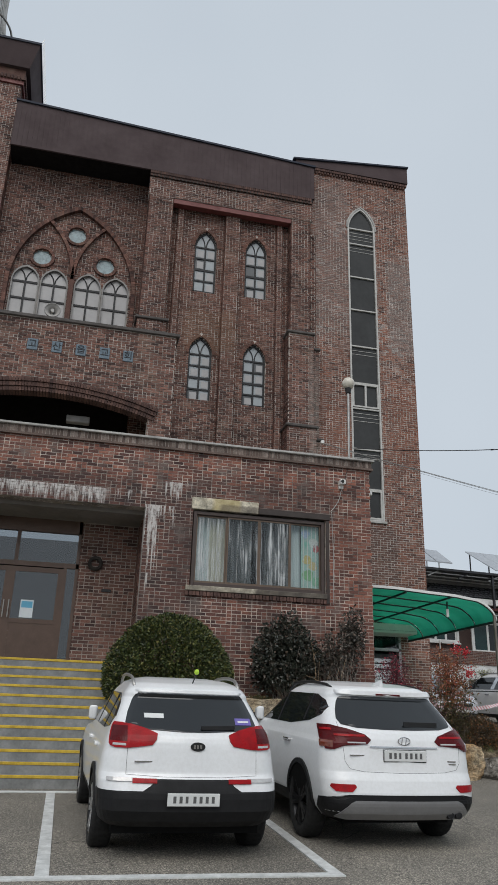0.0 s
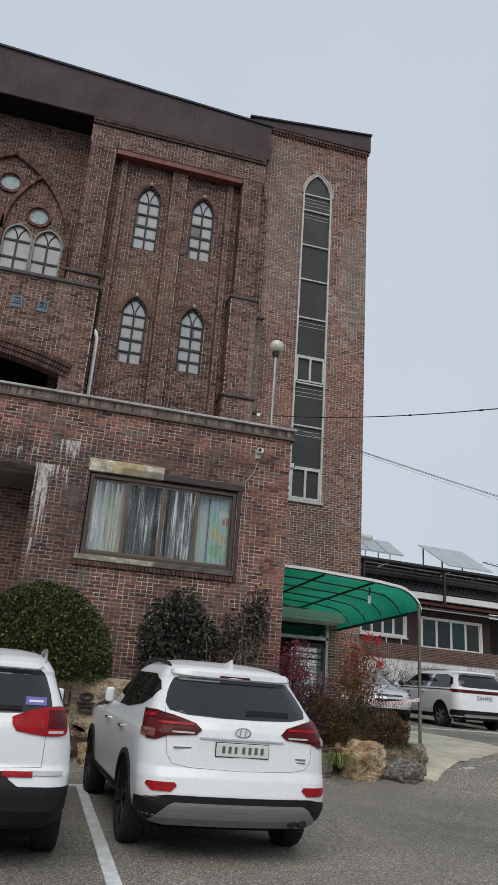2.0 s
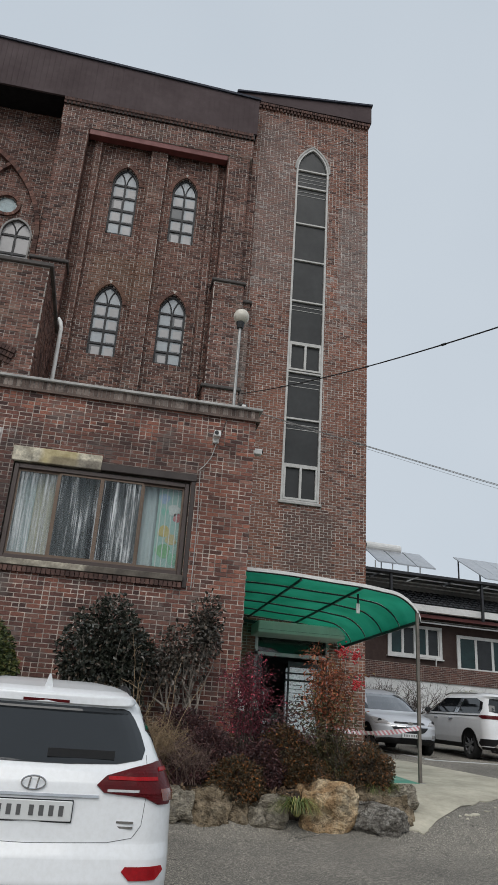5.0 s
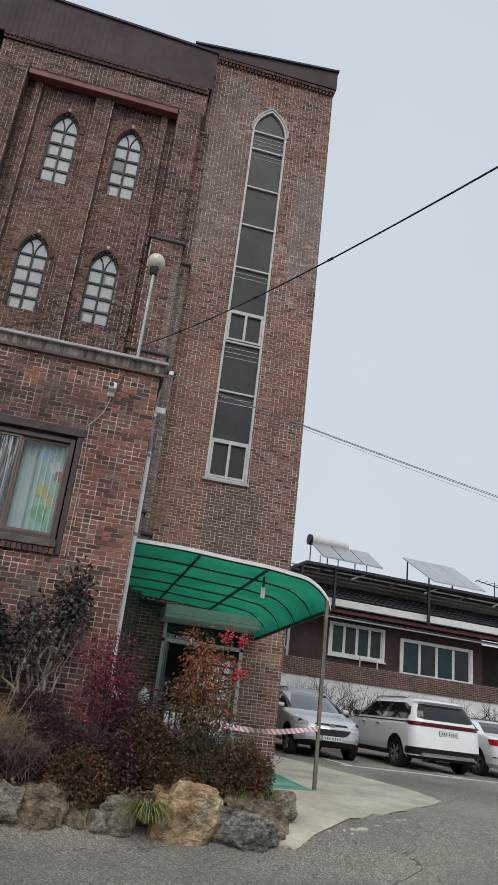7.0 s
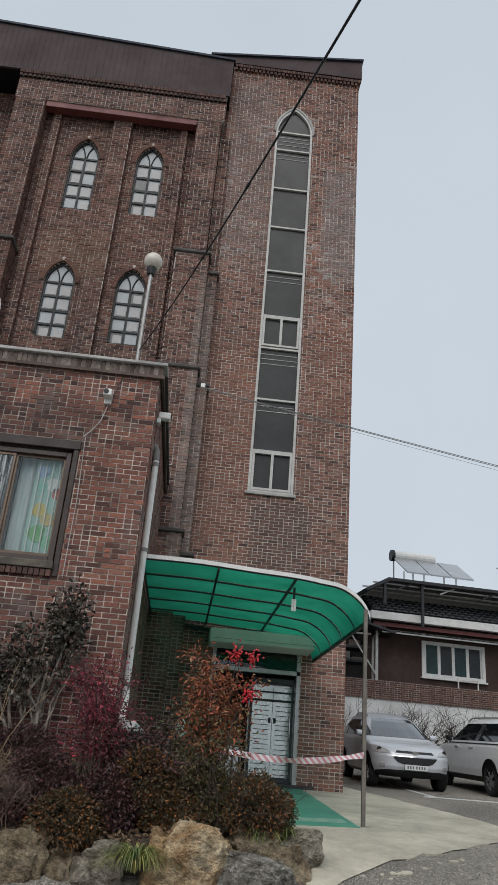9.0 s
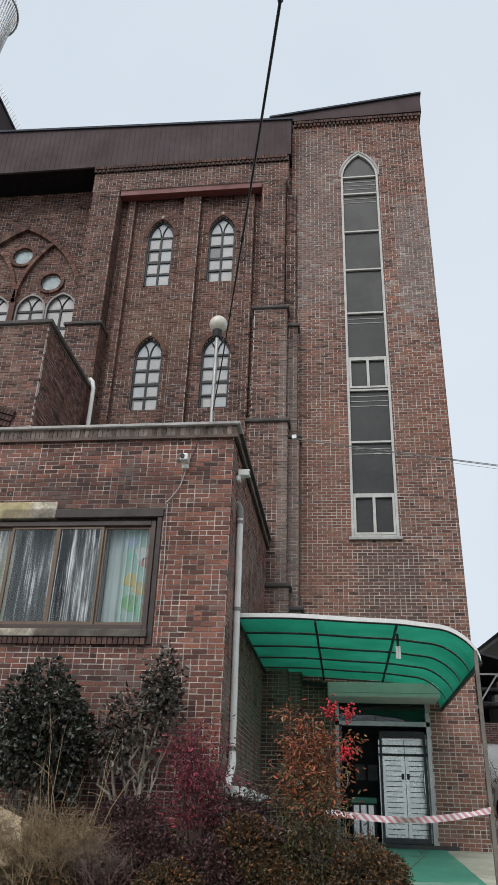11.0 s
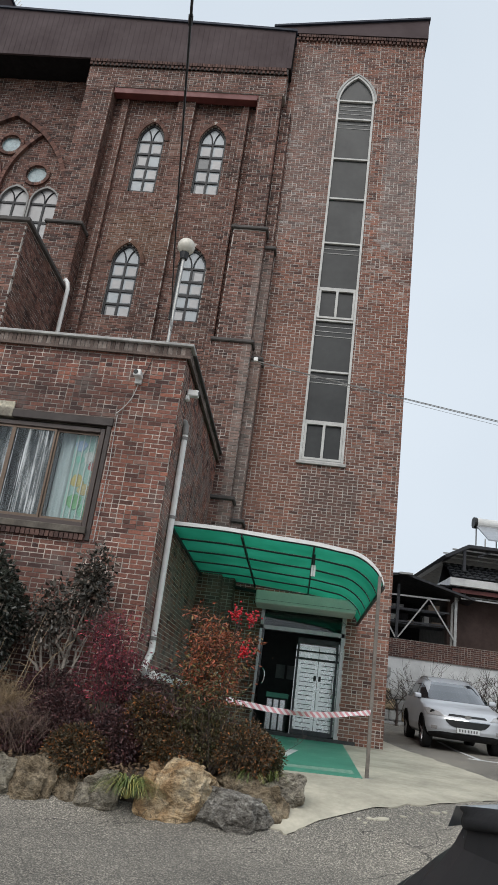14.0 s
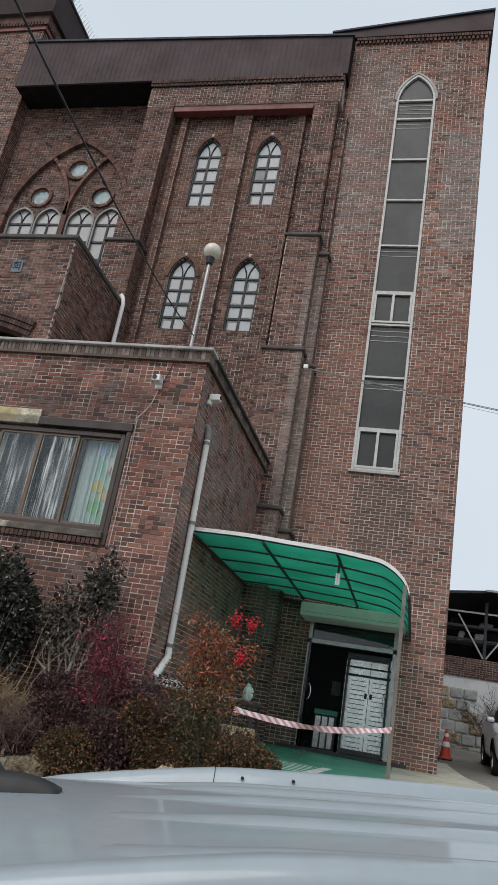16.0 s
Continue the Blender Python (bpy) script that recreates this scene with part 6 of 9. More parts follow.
def patch(fn, rows, off=0.006, cols=14, deep=0.012, fine=3):
    """A raised panel on a body. rows: (z, from, to) from top to bottom; fn(s, z) gives the body's surface."""
    full = []
    for (za, a0, a1), (zb, b0, b1) in zip(rows, rows[1:]):
        for k in range(fine):
            t = k / fine
            full.append((za + (zb - za) * t, a0 + (b0 - a0) * t, a1 + (b1 - a1) * t))
    full.append(rows[-1])
    bm = bmesh.new()

    def pt(s, z, d):
        p = fn(s, z)
        e = 0.01
        du = fn(s + e, z) - fn(s - e, z)
        dv = fn(s, z + e) - fn(s, z - e)
        nrm = du.cross(dv)
        if nrm.length < 1e-9:
            nrm = Vector((0, -1, 0))
        nrm.normalize()
        mid = Vector((0, 2.2, 0.8))
        if (p - mid).dot(nrm) < 0:
            nrm = -nrm
        return p + nrm * d

    top = [[bm.verts.new(pt(a + (b - a) * i / cols, z, off)) for i in range(cols + 1)] for z, a, b in full]
    for r0, r1 in zip(top, top[1:]):
        for i in range(cols):
            bm.faces.new((r0[i], r0[i + 1], r1[i + 1], r1[i]))
    loop = top[0] + [r[-1] for r in top[1:]] + top[-1][-2::-1] + [r[0] for r in top[-2:0:-1]]
    prm = [(full[0][1] + (full[0][2] - full[0][1]) * i / cols, full[0][0]) for i in range(cols + 1)]
    prm += [(b, z) for z, a, b in full[1:]]
    prm += [(full[-1][1] + (full[-1][2] - full[-1][1]) * i / cols, full[-1][0]) for i in range(cols - 1, -1, -1)]
    prm += [(a, z) for z, a, b in full[-2:0:-1]]
    low = [bm.verts.new(pt(s, z, off - deep)) for s, z in prm]
    m = len(loop)
    for i in range(m):
        bm.faces.new((loop[i], loop[(i + 1) % m], low[(i + 1) % m], low[i]))
    bmesh.ops.remove_doubles(bm, verts=list(bm.verts), dist=0.0004)
    bmesh.ops.recalc_face_normals(bm, faces=list(bm.faces))
    return bm


def mirror_rows(rows):
    return [(z, -b, -a) for z, a, b in rows]


def lathe(prof, n=28):
    """Turn (radius, x) points round the x axis."""
    bm = bmesh.new()
    rings = [[bm.verts.new((x, r * math.cos(i * math.tau / n), r * math.sin(i * math.tau / n))) for i in range(n)] for r, x in prof]
    for a, b in zip(rings, rings[1:]):
        for i in range(n):
            bm.faces.new((a[i], a[(i + 1) % n], b[(i + 1) % n], b[i]))
    bmesh.ops.recalc_face_normals(bm, faces=list(bm.faces))
    return bm


def add_wheel(car, sg, x, y, r, rim_mat, width=0.225, spokes=5):
    """sg: +1 for a wheel that looks along +x."""
    o = sg * width / 2
    i = -o
    tyre = part("wheel", lathe([(r * 0.66, i), (r * 0.90, i), (r * 0.97, i * 0.86), (r, i * 0.6), (r * 1.0, o * 0.6), (r * 0.97, o * 0.86), (r * 0.90, o), (r * 0.68, o * 0.96), (r * 0.64, o * 0.6)]), M_RUBBER, car, smooth=True)
    tyre.location = (x, y, r)
    bm = lathe([(r * 0.66, o * 0.92), (r * 0.62, o * 0.80), (r * 0.60, o * 0.2), (0.02, o * 0.15)])
    part("rim", bm, rim_mat if rim_mat is M_RIMDARK else M_RIMDARK, tyre, smooth=True)
    bm = bmesh.new()
    for k in range(spokes):
        for d in (-0.13, 0.13):
            a = k * math.tau / spokes + d
            p0 = Vector((o * 0.72, r * 0.10 * math.cos(a), r * 0.10 * math.sin(a)))
            p1 = Vector((o * 0.82, r * 0.63 * math.cos(a + d * 0.4), r * 0.63 * math.sin(a + d * 0.4)))
            bar(bm, p0, p1, 0.035, 0.04)
    part("spoke", bm, rim_mat, tyre)
    part("hub_cap", tube(bmesh.new(), ((o * 0.5, 0, 0), (o * 0.86, 0, 0)), r * 0.15, 14), rim_mat, tyre)
    return tyre


def arch_trim(car, shape, sg, y, r, mat=None):
    """A dark wheel arch lip, and a black sheet on the flank for the wheel well's shade."""
    bm = bmesh.new()
    n = 20
    ring = []
    for rr, off in ((r * 1.06, 0.008), (r * 1.06, 0.022), (r * 1.20, 0.022), (r * 1.20, -0.01)):
        row = []
        for i in range(n + 1):
            a = -0.25 + (math.pi + 0.5) * i / n
            yy, zz = y + rr * math.cos(a), r + rr * math.sin(a)
            zz = max(zz, float(shape.t[0, 0]) + 0.002)
            p = shape.side(sg, yy, zz)
            row.append(bm.verts.new((p.x + sg * off, p.y, p.z)))
        ring.append(row)
    for a, b in zip(ring, ring[1:]):
        for i in range(n):
            bm.faces.new((a[i], a[i + 1], b[i + 1], b[i]))
    bmesh.ops.recalc_face_normals(bm, faces=list(bm.faces))
    part("wheel_arch", bm, mat or M_CLAD, car)
    bm = bmesh.new()
    rows = []
    for k in range(7):
        rr = r * 1.07 * k / 6
        row = []
        for i in range(n + 1):
            a = -0.25 + (math.pi + 0.5) * i / n
            yy, zz = y + rr * math.cos(a), max(r + rr * math.sin(a), float(shape.t[0, 0]) + 0.001)
            p = shape.side(sg, yy, zz)
            row.append(bm.verts.new((p.x + sg * 0.006, p.y, p.z)))
        rows.append(row)
    for a, b in zip(rows, rows[1:]):
        for i in range(n):
            try:
                bm.faces.new((a[i], a[i + 1], b[i + 1], b[i]))
            except ValueError:
                pass
    part("wheel_well_shade", bm, M_SEAM, car)


def add_plate(parent, p, w=0.52, h=0.11, facing=-1, tilt=0.0, holder=True):
    """A number plate with its characters as plain bars."""
    pl = part("number_plate", bevelled(boxes((-w / 2, w / 2, -0.008, 0.004, -h / 2, h / 2)), 0.004, 1), M_PLATE, parent, "white number plate")
    pl.matrix_local = pose(p[0], p[1], p[2], tilt, 0, 0 if facing < 0 else 180)
    if holder:
        part("plate_frame", boxes((-w / 2 - 0.006, w / 2 + 0.006, 0.004, 0.012, -h / 2 - 0.008, h / 2 + 0.006)), M_BLACK, pl)
    x = -w * 0.41
    for cw in (0.055, 0.055, 0.05, 0.0, 0.055, 0.055, 0.055, 0.055):
        if cw:
            part("plate_bar", boxes((x + 0.010, x + cw * w / 0.52 * 0.72, -0.0105, -0.0078, -h * 0.25, h * 0.27)), M_PLATEINK, pl)
        x += (cw + 0.006 if cw else 0.02) * w / 0.52
    return pl


def mirrors(car, shape, y, z, mat, folded=False):
    """Door mirrors; folded ones lie back against the doors."""
    wide, deep, tall = (0.11, 0.20, 0.17) if folded else (0.17, 0.10, 0.14)
    for sg in (-1, 1):
        p = shape.side(sg, y, z)
        cx, cz = p.x + sg * (wide / 2 - 0.01), z + tall / 2
        bm = bmesh.new()
        bmesh.ops.create_cube(bm, size=1.0, matrix=Matrix.Translation((cx, y, cz)) @ Matrix.Diagonal((wide, deep, tall, 1)))
        for v in bm.verts:
            if v.co.y > y:
                v.co.x += -sg * 0.02
                v.co.z += (-0.03 if v.co.z > cz else 0.02)
        cup = part("wing_mirror", bevelled(bm, 0.03, 3), mat, car, smooth=True)
        if not folded:
            part("mirror_glass", bevelled(boxes((cx - wide * 0.4, cx + wide * 0.4, y - deep / 2 - 0.003, y - deep / 2 + 0.004, cz - tall * 0.36, cz + tall * 0.36)), 0.003, 1), M_DARKGLASS, cup, "dark mirror glass")
        part("mirror_arm", bar(bmesh.new(), (p.x - sg * 0.03, y, z + 0.01), (p.x + sg * 0.06, y, z + 0.02), 0.05, 0.035), M_BLACK, car)


def side_glass(car, shape, rows, splits, mat=None):
    """rows: (z, rear y, front y); splits: the y of the dark pillars between panes."""
    for sg in (-1, 1):
        part("side_window", patch(lambda y, z: shape.side(sg, y, z), rows, 0.006, 24), mat or M_DARKGLASS, car)
        for y in splits:
            zs_ = [z for z, a, b in rows if a - 0.03 <= y <= b]
            zt, zb = max(zs_), min(zs_)
            part("pillar", patch(lambda s, z: shape.side(sg, s, z), [(zt, y - 0.02, y + 0.02), (zb, y - 0.015, y + 0.035)], 0.010, 2), M_BLACK, car)


def seam_line(car, fn, pts, w=0.006):
    """A panel gap along (s, z) points: a thin tube coloured grey for the gap's shade."""
    out = []
    for (a, za), (b, zb) in zip(pts, pts[1:]):
        for k in range(6):
            t = k / 6
            out.append(fn(a + (b - a) * t, za + (zb - za) * t))
    out.append(fn(*pts[-1]))
    part("panel_gap", tube(bmesh.new(), out, w * 0.5, 5), M_GAP, car)


def handles(car, shape, ys, z, mat):
    for sg in (-1, 1):
        for y in ys:
            p = shape.side(sg, y, z)
            part("door_handle", bevelled(boxes((p.x - 0.015 if sg > 0 else p.x - 0.035, p.x + 0.035 if sg > 0 else p.x + 0.015, y - 0.11, y + 0.11, z - 0.018, z + 0.018)), 0.01, 2), mat, car)


def roof_rails(car, x, y0, y1, z, mat, drop=0.0, shape=None):
    for sg in (-1, 1):
        bm = bmesh.new()
        pts = []
        for i in range(13):
            t = i / 12
            e = min(1, 6 * t, 6 * (1 - t))
            pts.append((sg * (x + 0.02 * math.sin(math.pi * t)), y0 + (y1 - y0) * t, z - 0.055 + 0.062 * math.sin(e * math.pi / 2) - drop * (1 - 4 * t * (1 - t))))
        tube(bm, pts, 0.018, 8)
        part("roof_rail", bm, mat, car, smooth=True)


SLOPE_DEG = 3.1

# ---- white compact SUV with red clusters
SP = Shape(((0.30, 0.14, 4.30, 0.80), (0.36, 0.05, 4.38, 0.875), (0.45, 0.0, 4.43, 0.905), (0.58, 0.0, 4.44, 0.915), (0.70, 0.04, 4.42, 0.922), (0.76, 0.085, 4.40, 0.918), (0.90, 0.10, 4.30, 0.900), (0.98, 0.11, 4.05, 0.882),
            (1.03, 0.12, 3.50, 0.868), (1.08, 0.14, 3.22, 0.850), (1.14, 0.19, 3.08, 0.825), (1.30, 0.36, 2.78, 0.755), (1.42, 0.48, 2.55, 0.70), (1.46, 0.475, 2.46, 0.69), (1.51, 0.49, 2.34, 0.65), (1.56, 0.62, 2.14, 0.61), (1.60, 0.92, 1.92, 0.52), (1.622, 1.2, 1.72, 0.36)), 0.26, 0.55, 0.09, 0.3)
suv1 = thing("car", "white compact SUV with red tail lights and black lower bumper", "car", pose(1.305, 7.68, ground_z(1.3, 7.7) - 0.01, SLOPE_DEG, 0, 1.2) @ Matrix.Diagonal((0.955, 1, 1.01, 1)), group="parked white SUVs")
part("body", SP.body(), M_WHITECAR, suv1, smooth=True)
part("rear_window", patch(SP.rear, [(1.465, -0.56, 0.56), (1.44, -0.60, 0.60), (1.40, -0.63, 0.63), (1.28, -0.68, 0.68), (1.19, -0.70, 0.70), (1.155, -0.64, 0.64), (1.135, -0.42, 0.42), (1.122, -0.12, 0.12)], 0.006, 24), M_DARKGLASS, suv1, "dark tinted rear window")
part("spoiler", patch(SP.rear, [(1.505, -0.56, 0.56), (1.49, -0.60, 0.60), (1.47, -0.56, 0.56)], 0.010, 20, 0.02), M_WHITECAR, suv1, smooth=True)
part("wiper", bar(bmesh.new(), SP.rear(0.08, 1.165) + Vector((0, -0.03, 0)), SP.rear(0.44, 1.175) + Vector((0, -0.03, 0)), 0.02, 0.035), M_BLACK, suv1)
for rows in ([(1.185, -0.74, -0.85), (1.172, -0.62, -0.875), (1.14, -0.48, -0.89), (1.10, -0.37, -0.895), (1.05, -0.38, -0.89), (1.005, -0.42, -0.88), (0.985, -0.56, -0.855), (0.975, -0.66, -0.80)],):
    left = [(z, b, a) for z, a, b in rows]
    for rr in (left, mirror_rows(left)):
        lamp_ = part("tail_light", patch(SP.rear, rr, 0.014, 14, 0.02), M_LAMPRED, suv1, "red tail light cluster", smooth=False)
    for sg in (-1, 1):
        a, b = sorted((sg * 0.68, sg * 0.82))
        part("reverse_lens", patch(SP.rear, [(1.012, a, b), (0.992, a, b)], 0.017, 6, 0.01), M_LAMPCLEAR, suv1, "clear lens strip")
        a, b = sorted((sg * 0.67, sg * 0.865))
        part("lamp_outer", patch(SP.rear, [(1.155, a, b), (1.03, a, b)], 0.0165, 8, 0.01), M_LAMPDARK, suv1, "darker red outer lamp section")
        seam_line(suv1, SP.rear, [(sg * 0.665, 1.17), (sg * 0.665, 0.75)], 0.004)
        a, b = sorted((sg * 0.56, sg * 0.86))
        part("fog_lens", patch(SP.rear, [(0.722, a, b), (0.71, a - 0.01, b + 0.01), (0.692, a, b)], 0.010, 8, 0.012), M_LAMPCLEAR, suv1, "clear bumper lens")
        a, b = sorted((sg * 0.36, sg * 0.60))
        part("reflector", patch(SP.rear, [(0.715, a, b), (0.68, a, b)], 0.013, 8, 0.012), M_LAMPRED, suv1, "red bumper reflector")
part("bumper_cover", patch(SP.rear, [(0.615, -1.15, 1.15), (0.60, -1.2, 1.2), (0.45, -1.2, 1.2), (0.36, -1.15, 1.15), (0.305, -1.0, 1.0)], 0.006, 40), M_CLAD, suv1, "black lower bumper")
part("bumper_cover", patch(SP.rear, [(0.715, -0.36, 0.36), (0.70, -0.38, 0.38), (0.66, -0.42, 0.42), (0.612, -0.50, 0.50)], 0.007, 20), M_CLAD, suv1)
seam_line(suv1, SP.rear, [(-0.665, 0.75), (-0.3, 0.735), (0.3, 0.735), (0.665, 0.75)], 0.004)
p = SP.rear(0, 0.56)
add_plate(suv1, (0, p.y - 0.03, 0.555))
bm = bmesh.new()
prism(bm, [(0.075 * math.cos(a), 0.04 * math.sin(a)) for a in [i * math.tau / 24 for i in range(24)]], -0.008, 0.01)
o = part("badge", bm, M_BLACK, suv1, "black oval badge with a chrome rim")
o.location = SP.rear(0.04, 1.0) + Vector((0, -0.006, 0))
bm = bmesh.new()
for k in range(3):
    box(bm, -0.045 + k * 0.032, -0.025 + k * 0.032, -0.012, -0.008, -0.016, 0.016)
part("badge_mark", bm, M_CHROME, o)
part("model_badge", boxes((-0.59, -0.38, SP.rear(-0.48, 0.86).y - 0.006, SP.rear(-0.48, 0.86).y + 0.02, 0.855, 0.868)), M_CHROME, suv1, "small chrome lettering strip")
part("sticker", patch(SP.rear, [(1.275, -0.50, -0.30), (1.235, -0.50, -0.30)], 0.010, 4), M_PLATE, suv1, "white paper sticker on the glass")
st = part("sticker", patch(SP.rear, [(1.25, 0.46, 0.64), (1.19, 0.46, 0.64)], 0.010, 4), plain("purple_sticker", (0.15, 0.12, 0.40), 0.5), suv1, "purple sticker with white bars")
part("sticker_bar", patch(SP.rear, [(1.225, 0.49, 0.61), (1.21, 0.49, 0.61)], 0.0125, 3), M_PLATE, st)
side_glass(suv1, SP, [(1.45, 0.95, 2.05), (1.36, 0.66, 2.40), (1.24, 0.52, 2.62), (1.14, 0.60, 2.86), (1.10, 1.0, 2.92)], (1.05, 1.95))
part("windscreen", patch(SP.front, [(1.50, -0.5, 0.5), (1.3, -0.62, 0.62), (1.12, -0.72, 0.72)], 0.006, 16), M_DARKGLASS, suv1)
for sg in (-1, 1):
    for y in (0.90, 3.54):
        add_wheel(suv1, sg, sg * 0.815, y, 0.355, M_RIM)
        arch_trim(suv1, SP, sg, y, 0.355)
    part("sill_cladding", patch(lambda y, z: SP.side(sg, y, z), [(0.43, 1.3, 3.1), (0.302, 1.3, 3.1)], 0.008, 10), M_CLAD, suv1)
    part("headlight", patch(SP.front, [(0.88, sg * 0.55 if sg > 0 else -0.95, 0.95 if sg > 0 else -0.55), (0.74, sg * 0.5 if sg > 0 else -0.95, 0.95 if sg > 0 else -0.5)], 0.01, 8), M_LAMPCLEAR, suv1)
mirrors(suv1, SP, 2.72, 1.09, M_WHITECAR, True)
handles(suv1, SP, (1.25, 2.25), 0.93, M_WHITECAR)
roof_rails(suv1, 0.585, 0.70, 2.15, 1.63, M_STEEL, 0.05)
ant = part("aerial", tube(bmesh.new(), ((0.06, 0.72, 1.57), (0.085, 0.66, 1.67)), 0.007, 6), M_BLACK, suv1)
bm = bmesh.new()
bmesh.ops.create_uvsphere(bm, u_segments=14, v_segments=10, radius=0.028, matrix=pose(0.088, 0.655, 1.69))
part("aerial_ball", bm, plain("lime_foam_ball", (0.45, 0.68, 0.06), 0.8, var=0.15, scale=30), ant, "lime green foam ball", smooth=True)
part("underbody", boxes((-0.75, 0.75, 0.3, 4.1, 0.22, 0.31)), M_SEAM, suv1)

# ---- white mid-size SUV with a wide skid plate
SF = Shape(((0.30, 0.12, 4.55, 0.82), (0.38, 0.03, 4.62, 0.90), (0.46, 0.0, 4.66, 0.925), (0.56, 0.0, 4.69, 0.935), (0.68, 0.03, 4.68, 0.94), (0.76, 0.07, 4.66, 0.94), (0.95, 0.10, 4.58, 0.937), (1.03, 0.11, 4.35, 0.93),
            (1.08, 0.125, 3.75, 0.900), (1.14, 0.16, 3.42, 0.875), (1.20, 0.22, 3.24, 0.845), (1.36, 0.40, 2.92, 0.775), (1.48, 0.53, 2.68, 0.715), (1.52, 0.535, 2.58, 0.70), (1.57, 0.54, 2.44, 0.655), (1.61, 0.64, 2.24, 0.61), (1.645, 0.95, 2.02, 0.52), (1.665, 1.25, 1.8, 0.36)), 0.28, 0.78, 0.09, 0.42)
suv2 = thing("car", "white mid-size SUV with dark red tail lights and grey skid plate", "car", pose(3.68, 8.09, ground_z(3.7, 8.08) - 0.01, SLOPE_DEG, 0, 2.8) @ Matrix.Diagonal((0.95, 0.96, 1.01, 1)), group="parked white SUVs")
part("body", SF.body(), M_WHITECAR, suv2, smooth=True)
part("rear_window", patch(SF.rear, [(1.505, -0.56, 0.56), (1.49, -0.615, 0.615), (1.44, -0.66, 0.66), (1.36, -0.705, 0.705), (1.27, -0.735, 0.735), (1.215, -0.70, 0.70), (1.185, -0.52, 0.52), (1.175, -0.2, 0.2)], 0.006, 24), M_DARKGLASS, suv2, "dark tinted rear window")
sp = part("spoiler", patch(SF.rear, [(1.565, -0.60, 0.60), (1.55, -0.66, 0.66), (1.53, -0.66, 0.66), (1.515, -0.62, 0.62)], 0.030, 20, 0.045), M_WHITECAR, suv2, smooth=True)
part("brake_light", boxes((-0.16, 0.16, SF.rear(0, 1.53).y - 0.03, SF.rear(0, 1.53).y, 1.522, 1.54)), M_LAMPDARK, sp, "dark red high brake light")
part("wiper", bar(bmesh.new(), SF.rear(0.06, 1.235) + Vector((0, -0.035, 0)), SF.rear(0.50, 1.235) + Vector((0, -0.035, 0)), 0.02, 0.05), M_BLACK, suv2)
left = [(1.20, -1.13, -0.84), (1.17, -1.12, -0.66), (1.12, -1.09, -0.46), (1.07, -1.05, -0.40), (1.03, -1.0, -0.45), (1.01, -0.97, -0.72), (0.97, -0.93, -0.83)]
for rr in (left, mirror_rows(left)):
    part("tail_light", patch(SF.rear, rr, 0.014, 16, 0.02), M_LAMPDARK, suv2, "dark red tail light cluster")
for sg in (-1, 1):
    a, b = sorted((sg * 0.47, sg * 0.82))
    part("light_guide", patch(SF.rear, [(1.115, a, b), (1.095, a, b)], 0.019, 8, 0.01), M_LAMPRED, suv2, "bright red light bar")
    a, b = sorted((sg * 0.84, sg * 1.04))
    part("light_guide", patch(SF.rear, [(1.165, a, b), (1.145, a, b)], 0.019, 8, 0.01), M_LAMPRED, suv2)
    part("indicator_lens", patch(SF.rear, [(1.05, a, b - 0.03 * (sg > 0)), (0.99, a + 0.02, b - 0.05 * (sg > 0))], 0.017, 6, 0.01), M_LAMPAMBER, suv2, "amber indicator lens")
    a, b = sorted((sg * 0.47, sg * 0.68))
    part("reverse_lens", patch(SF.rear, [(1.047, a, b), (1.034, a, b)], 0.018, 6, 0.01), M_LAMPCLEAR, suv2, "clear reversing lens")
    a, b = sorted((sg * 0.62, sg * 0.90))
    rr = [(0.645, a + 0.01, b - 0.01), (0.62, a - 0.01, b + 0.01), (0.575, a + 0.06, b - 0.04)] if sg < 0 else [(0.645, a + 0.01, b - 0.01), (0.62, a - 0.01, b + 0.01), (0.575, a + 0.04, b - 0.06)]
    part("reflector", patch(SF.rear, rr, 0.012, 8, 0.012), M_LAMPRED, suv2, "red bumper reflector")
    seam_line(suv2, SF.rear, [(sg * 0.745, 1.24), (sg * 0.73, 1.0), (sg * 0.715, 0.86), (sg * 0.66, 0.79), (sg * 0.5, 0.765), (0, 0.755)], 0.004)
part("bumper_cover", patch(SF.rear, [(0.55, -0.70, 0.70), (0.535, -0.80, 0.80), (0.50, -1.15, 1.15), (0.40, -1.2, 1.2), (0.305, -1.05, 1.05)], 0.006, 40), M_CLAD, suv2, "black lower bumper")
part("skid_plate", patch(SF.rear, [(0.495, -0.62, 0.62), (0.47, -0.68, 0.68), (0.40, -0.76, 0.76), (0.335, -0.84, 0.84), (0.315, -0.70, 0.70)], 0.016, 30, 0.02), M_SKID, suv2, "satin grey skid plate")
part("garnish", patch(SF.rear, [(1.015, -0.42, 0.42), (1.0, -0.42, 0.42)], 0.012, 16, 0.015), M_CHROME, suv2, "chrome strip above the plate")
p = SF.rear(0, 0.92)
add_plate(suv2, (0, p.y - 0.012, 0.925))
bm = bmesh.new()
tube(bm, [(0.075 * math.cos(i * math.tau / 24), -0.01, 0.038 * math.sin(i * math.tau / 24)) for i in range(25)], 0.006, 6)
tube(bm, ((-0.03, -0.01, -0.03), (-0.02, -0.01, 0.03)), 0.006, 6)
tube(bm, ((0.02, -0.01, -0.03), (0.03, -0.01, 0.03)), 0.006, 6)
o = part("badge", bm, M_CHROME, suv2, "chrome oval badge")
o.location = SF.rear(0, 1.07) + Vector((0, -0.004, 0))
